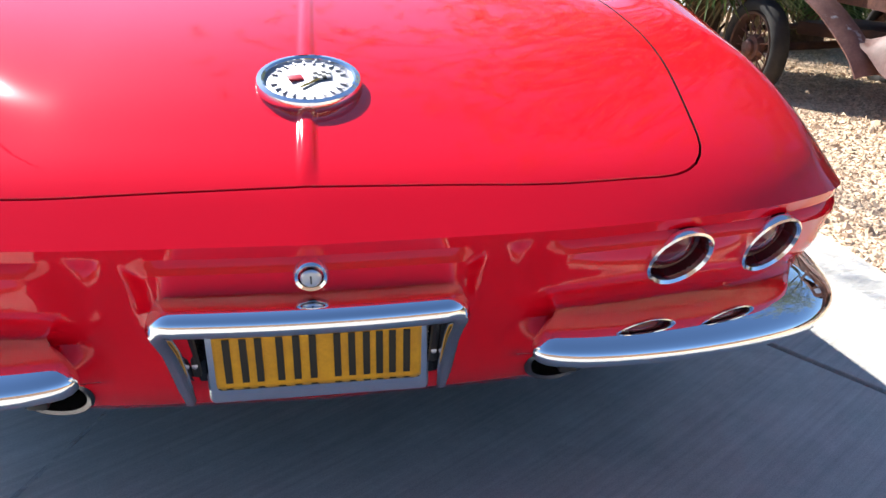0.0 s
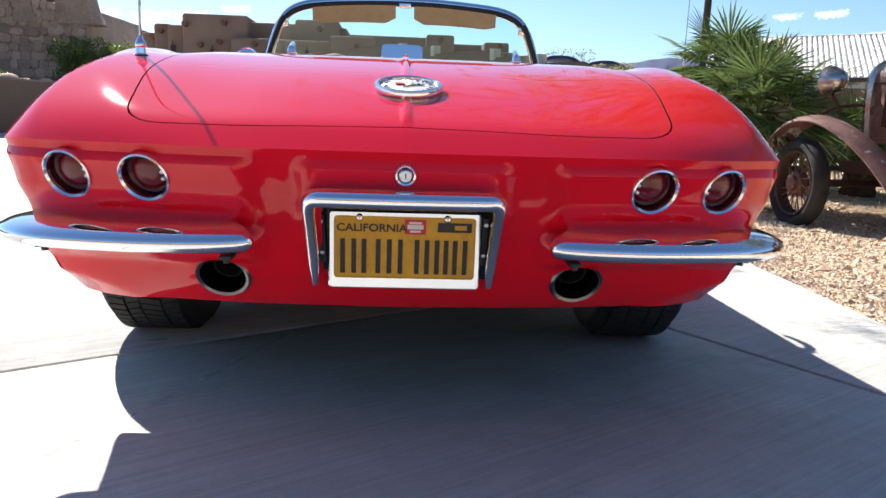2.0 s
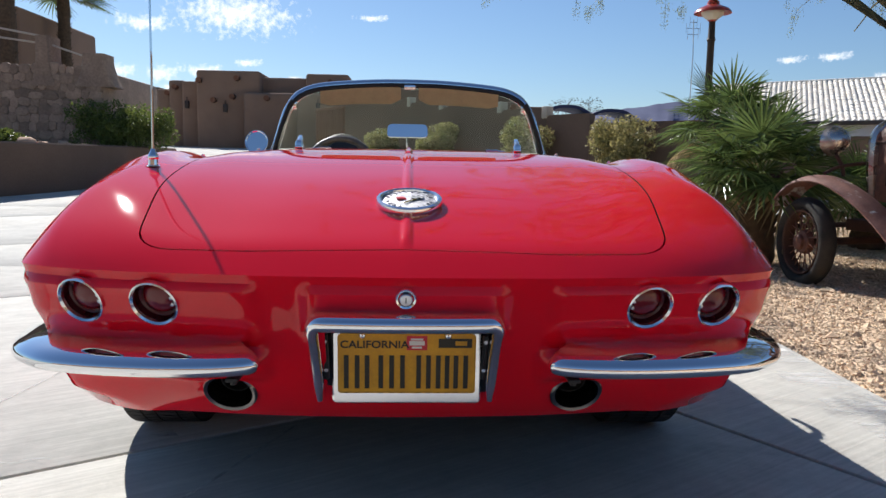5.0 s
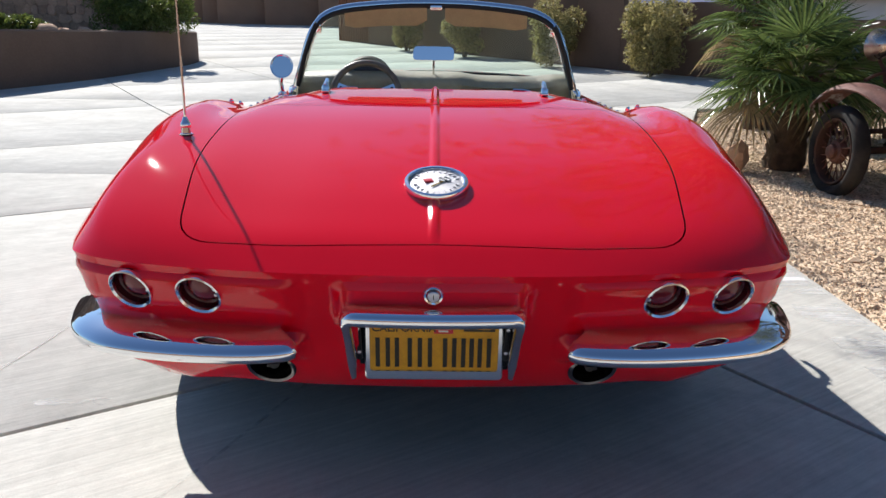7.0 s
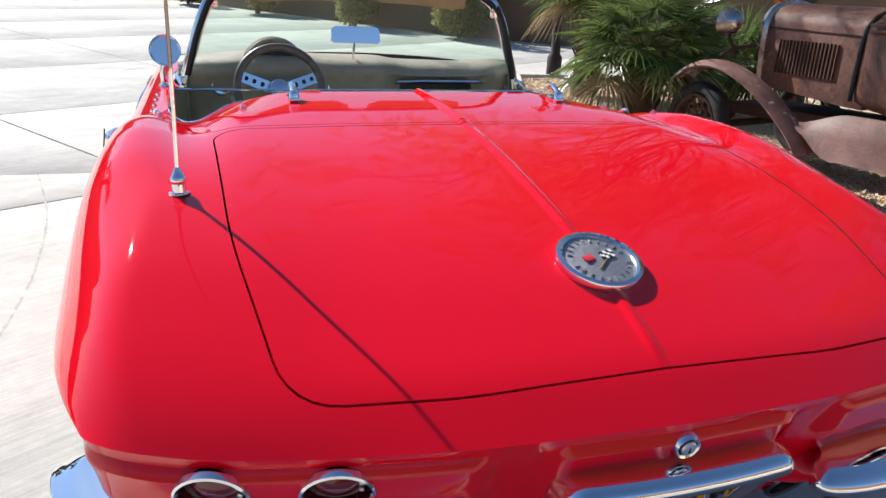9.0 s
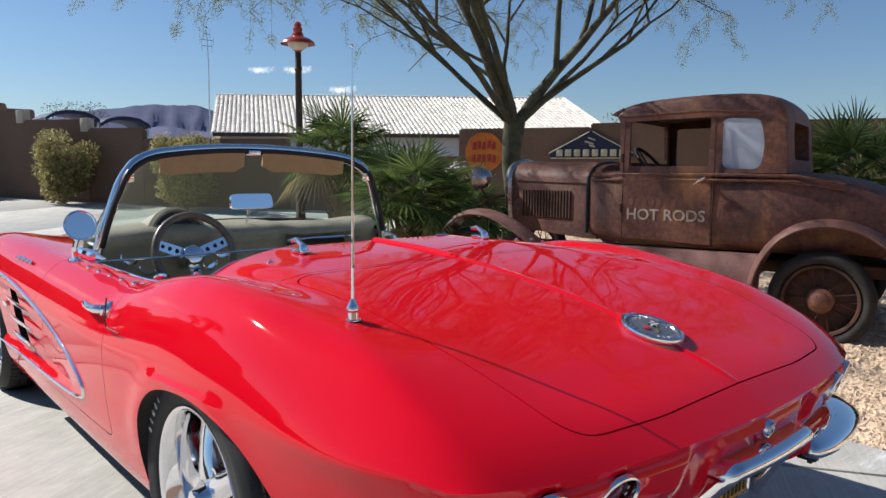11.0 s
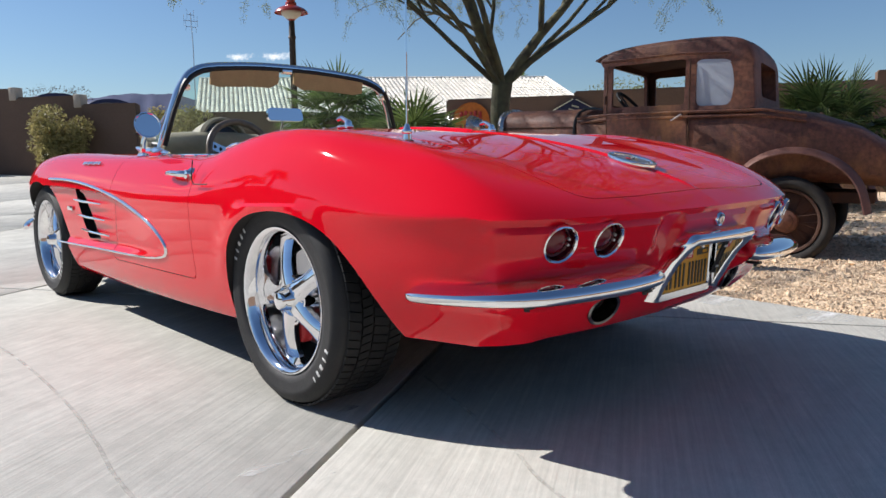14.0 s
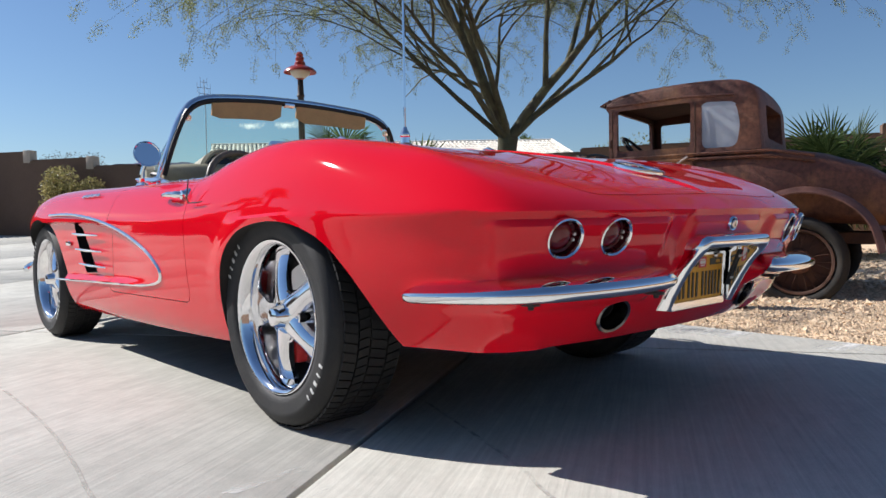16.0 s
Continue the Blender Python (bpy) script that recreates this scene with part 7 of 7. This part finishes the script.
for x, y, w_, h, sd in ((2.78, 16.6, 1.45, 1.50, 1), (4.60, 14.3, 1.50, 1.46, 2), (0.84, 19.4, 1.30, 1.42, 3), (-0.86, 21.9, 1.20, 1.25, 4)):
    shrub(x, y, w_, h, sd, "rounded yellow-green desert shrub by the brown wall")
for x, y, w_, h, sd in ((-6.42, 14.2, 0.98, 1.12, 11), (-5.95, 14.45, 0.98, 1.16, 12), (-5.60, 14.75, 0.80, 1.06, 13)):
    rng = random.Random(sd)
    t = thing("hedge_bush", "dense dark green hedge bush in the planter", "shrub", (x, y, 0.9), 0, "hedge in the planter")
    leaf_cloud("foliage", t, M_LEAF_HEDGE, [(rng.uniform(-0.45, 0.45) * w_, rng.uniform(-0.4, 0.4) * w_, h * rng.uniform(0.2, 0.8), 0.27 * w_) for _ in range(24)], 4200, 0.035, sd)


def fan_palm(x, y, trunk_h, leaf, count, seed, label, base=None, trunk_r=0.15, low=-0.45):
    """A fan palm: fibrous trunk, and leaves of many narrow folded blades on stalks."""
    rng = random.Random(seed)
    z0 = rise(y) - 0.04 if base is None else base
    t = thing("fan_palm", label, "palm", (x, y, z0), 0, "fan palms")
    bm = B()
    rings = []
    for k in range(13):
        h = trunk_h * k / 12
        rr = trunk_r * (1.12 - 0.25 * k / 12) * (1 + 0.07 * (k % 2))
        rings.append([(rr * (1 + 0.10 * rng.uniform(-1, 1)) * math.cos(a), rr * (1 + 0.10 * rng.uniform(-1, 1)) * math.sin(a), h) for a in np.linspace(0, 6.283, 15)[:-1]])
    loft(bm, rings)
    part("trunk", bm, M_PALM_TRUNK, t, smooth=60)
    bm = B()
    for k in range(int(30 + trunk_h * 40)):
        a, h = rng.uniform(0, 6.283), trunk_h * rng.uniform(0.25, 1.0)
        p = Vector((trunk_r * 0.95 * math.cos(a), trunk_r * 0.95 * math.sin(a), h))
        tube(bm, [p, p + Vector((0.06 * math.cos(a), 0.06 * math.sin(a), 0.09))], [0.018, 0.006], 4)
    tagged(part("stalk_stub", bm, M_PALM_TRUNK, t, smooth=0), kind="stuff")
    verts, faces, dry_v, dry_f, stalks = [], [], [], [], B()
    for k in range(count):
        u = (k + 0.5) / count
        az_, el = k * 2.39996 + rng.uniform(-0.2, 0.2), math.asin(max(-1, min(1, low + (1.0 - low) * u * 0.985)))
        el += rng.uniform(-0.12, 0.12)
        outv = Vector((math.cos(az_) * math.cos(el), math.sin(az_) * math.cos(el), math.sin(el)))
        stalk = leaf * rng.uniform(0.50, 0.95)
        hang = rng.uniform(0.10, 0.42)
        p0 = Vector((0.4 * trunk_r * math.cos(az_), 0.4 * trunk_r * math.sin(az_), trunk_h + 0.02))
        sag = Vector((0, 0, -0.14 * stalk * math.cos(el)))
        p1 = p0 + outv * stalk * 0.55
        p2 = p0 + outv * stalk + sag
        tube(stalks, [p0, p1, p2], [0.011, 0.009, 0.006], 4)
        fwd = (p2 - p1).normalized()
        side = fwd.cross(Vector((0, 0, 1)))
        side = side.normalized() if side.length > 0.1 else Vector((1, 0, 0))
        side = (side + Vector((rng.uniform(-0.3, 0.3),) * 3)).normalized()
        side = (side - fwd * side.dot(fwd)).normalized()
        up_ = side.cross(fwd)
        dry = el < -0.32 and rng.random() < 0.75
        vv_, ff_ = (dry_v, dry_f) if dry else (verts, faces)
        for b in range(26):
            ang = radians(-118 + 236 * b / 25) + rng.uniform(-0.03, 0.03)
            ln = leaf * (1.02 - 0.36 * abs(ang) / 2.06) * rng.uniform(0.84, 1.10)
            dirv = (fwd * math.cos(ang) + side * math.sin(ang) + up_ * (0.14 * (1 - abs(ang) / 2))).normalized()
            wv = dirv.cross(up_).normalized()
            hw = 0.0150 * leaf / 0.55
            o = len(vv_)
            droop = Vector((0, 0, -(0.55 if dry else hang) * ln))
            m1 = p2 + dirv * ln * 0.55 + droop * 0.22
            tip = p2 + dirv * ln + droop
            vv_ += [tuple(p2 + dirv * 0.03 - wv * hw * 0.35), tuple(p2 + dirv * 0.03 + wv * hw * 0.35), tuple(m1 - wv * hw), tuple(m1 + wv * hw), tuple(tip), tuple(m1 - up_ * hw * 0.5)]
            ff_ += [(o, o + 5, o + 2), (o, o + 1, o + 5), (o + 1, o + 3, o + 5), (o + 2, o + 5, o + 4), (o + 5, o + 3, o + 4)]
    tagged(part("leaf_stalk", stalks, M_LEAF_HEDGE, t, smooth=0), kind="stuff")
    for nm, vv_, ff_, mt in (("crown", verts, faces, M_LEAF_PALM), ("dry_skirt", dry_v, dry_f, M_LEAF_DRY)):
        if vv_:
            me = bpy.data.meshes.new(nm)
            me.from_pydata(vv_, [], ff_)
            me.materials.append(mt)
            tagged(link_mesh(nm, me, t, smooth=0), kind="stuff")


fan_palm(3.17, 5.10, 0.82, 0.52, 46, 1, "bushy green fan palm with thick trunk in the gravel", trunk_r=0.15)
fan_palm(3.98, 7.6, 1.30, 0.54, 42, 2, "green fan palm growing behind another in the gravel")
fan_palm(4.95, 6.2, 0.55, 0.50, 40, 3, "small green fan palm near the tree")
fan_palm(9.6, 3.0, 1.05, 0.75, 46, 4, "green fan palm by the wall behind the old coupe")
fan_palm(9.9, 0.6, 0.80, 0.75, 40, 5, "low green fan palm by the brown wall")
fan_palm(-12.4, 22.0, 7.2, 1.0, 24, 6, "tall fan palm with shaggy trunk behind the stone house", base=0.5, trunk_r=0.26, low=-0.2)
fan_palm(-12.5, 26.0, 6.0, 1.05, 20, 7, "fan palm beyond the stone house", base=0.5, trunk_r=0.22, low=-0.1)
fan_palm(66.0, 58.0, 9.4, 0.8, 26, 8, "distant fan palm above the tiled roof", base=0.5, trunk_r=0.2)


def tree(x, y, seed):
    """A palo verde: forked limbs that split to fine twigs with wisps of tiny leaves."""
    rng = random.Random(seed)
    t = thing("palo_verde_tree", "green-barked palo verde tree with feathery thin foliage", "tree", (x, y, -0.05))
    trunk, twigs, puffs = B(), B(), []

    def grow(bm, p, d, length, r, level):
        pts, rs = [p], [r]
        n_ = 5 if level < 3 else 4
        for k in range(n_):
            bend = Vector((rng.uniform(-1, 1), rng.uniform(-1, 1), rng.uniform(-0.5, 0.7))) * (0.16 if level < 2 else 0.26)
            d = (d + bend).normalized()
            if level >= 3:
                d = (d + Vector((0, 0, -0.045 * level))).normalized()
            p = p + d * length / n_
            pts.append(p)
            rs.append(r * (1 - 0.55 * (k + 1) / n_))
        low = level >= 4 and min(q.z for q in pts) < 3.1
        if not low:
            tube(bm, pts, rs, 10 if level == 0 else 7 if level < 3 else 4)
        if level >= 4:
            if not low:
                puffs.extend((q.x, q.y, q.z - 0.03, 0.12) for q in pts[1:])
            for k in (2, n_):
                a, ln = rng.uniform(0, 6.283), rng.uniform(0.15, 0.36)
                q0 = pts[k]
                q1 = q0 + Vector((0.5 * math.cos(a), 0.5 * math.sin(a), -0.35)) * ln
                q2 = q1 + Vector((0.25 * math.cos(a), 0.25 * math.sin(a), -0.6)) * ln
                if low:
                    continue
                tube(twigs, [q0, q1, q2], [0.004, 0.003, 0.0015], 3)
                for f in (0.35, 0.6, 0.8, 1.0):
                    q = q0.lerp(q1, f)
                    puffs.append((q.x, q.y, q.z, 0.075))
                    q = q1.lerp(q2, f)
                    puffs.append((q.x, q.y, q.z, 0.065))
            return
        kids = (0, 4, 5, 6, 0)[level]
        for k in range(kids):
            i = rng.randint(2, n_) if k else n_
            a = rng.uniform(0, 6.283)
            sp = (0.55, 0.60, 0.75, 0.9)[level]
            nd = (d + Vector((math.cos(a), math.sin(a), rng.uniform(-0.1, 0.35))) * sp).normalized()
            grow(twigs if level >= 2 else bm, pts[i], nd, length * rng.uniform(0.70, 0.98), rs[i] * 0.72, level + 1)

    base = [Vector((0, 0, 0)), Vector((0.05, -0.02, 0.7)), Vector((-0.02, 0.02, 1.3)), Vector((0.02, 0, 1.85))]
    tube(trunk, spline(base, 4), [0.175, 0.165, 0.155, 0.15, 0.145, 0.14, 0.135, 0.13, 0.13, 0.135, 0.14, 0.145, 0.15], 14)
    for d, ln, r in (((-0.62, 0.10, 0.95), 2.2, 0.075), ((-0.12, 0.25, 1.0), 2.0, 0.075), ((0.62, -0.38, 0.80), 2.3, 0.085), ((0.40, 0.45, 0.75), 2.0, 0.065), ((-0.60, -0.45, 0.80), 2.1, 0.06), ((-0.78, -0.12, 0.95), 2.7, 0.055), ((0.75, -0.52, 0.92), 2.5, 0.055), ((-0.95, -0.30, 0.68), 2.7, 0.050), ((0.95, -0.25, 0.66), 2.6, 0.050), ((-0.85, 0.45, 0.72), 2.4, 0.045)):
        d = Vector(d).normalized()
        grow(trunk, Vector((0.02, 0, 1.78)) + d * 0.03, d, ln, r, 1)
    part("trunk", trunk, M_BARK, t, smooth=60)
    tagged(part("fine_branching", twigs, M_BARK, t, smooth=60), kind="stuff")
    leaf_cloud("leaves", t, M_LEAF_TREE, puffs, 480000, 0.0120, seed)
    return len(puffs)


tree(5.92, 6.22, 4)
# grey shrub tops and a far tree beyond the walls
for x, y, z, w_, sd, mt, lab in ((19.5, 12.5, 2.3, 3.0, 31, M_LEAF_TREE, "far olive green tree behind the wall"), (9.4, 40.0, 3.7, 2.6, 32, M_TWIG, "bare grey bush beyond the wall"), (-7.4, 12.2, 1.0, 0.8, 33, M_LEAF_HEDGE, "small green plant in the planter")):
    rng = random.Random(sd)
    t = thing("far_tree", lab, "tree", (x, y, 0))
    part("trunk", tube(B(), [(0, 0, 0), (0.1, 0, z * 0.6), (0, 0, z)], [0.12, 0.10, 0.05], 8), M_TWIG, t)
    leaf_cloud("leaves", t, mt, [(rng.uniform(-0.4, 0.4) * w_, rng.uniform(-0.4, 0.4) * w_, z + rng.uniform(-0.15, 0.35) * w_ * 0.6, 0.2 * w_) for _ in range(22)], 2600 if mt is not M_TWIG else 1300, 0.05, sd)
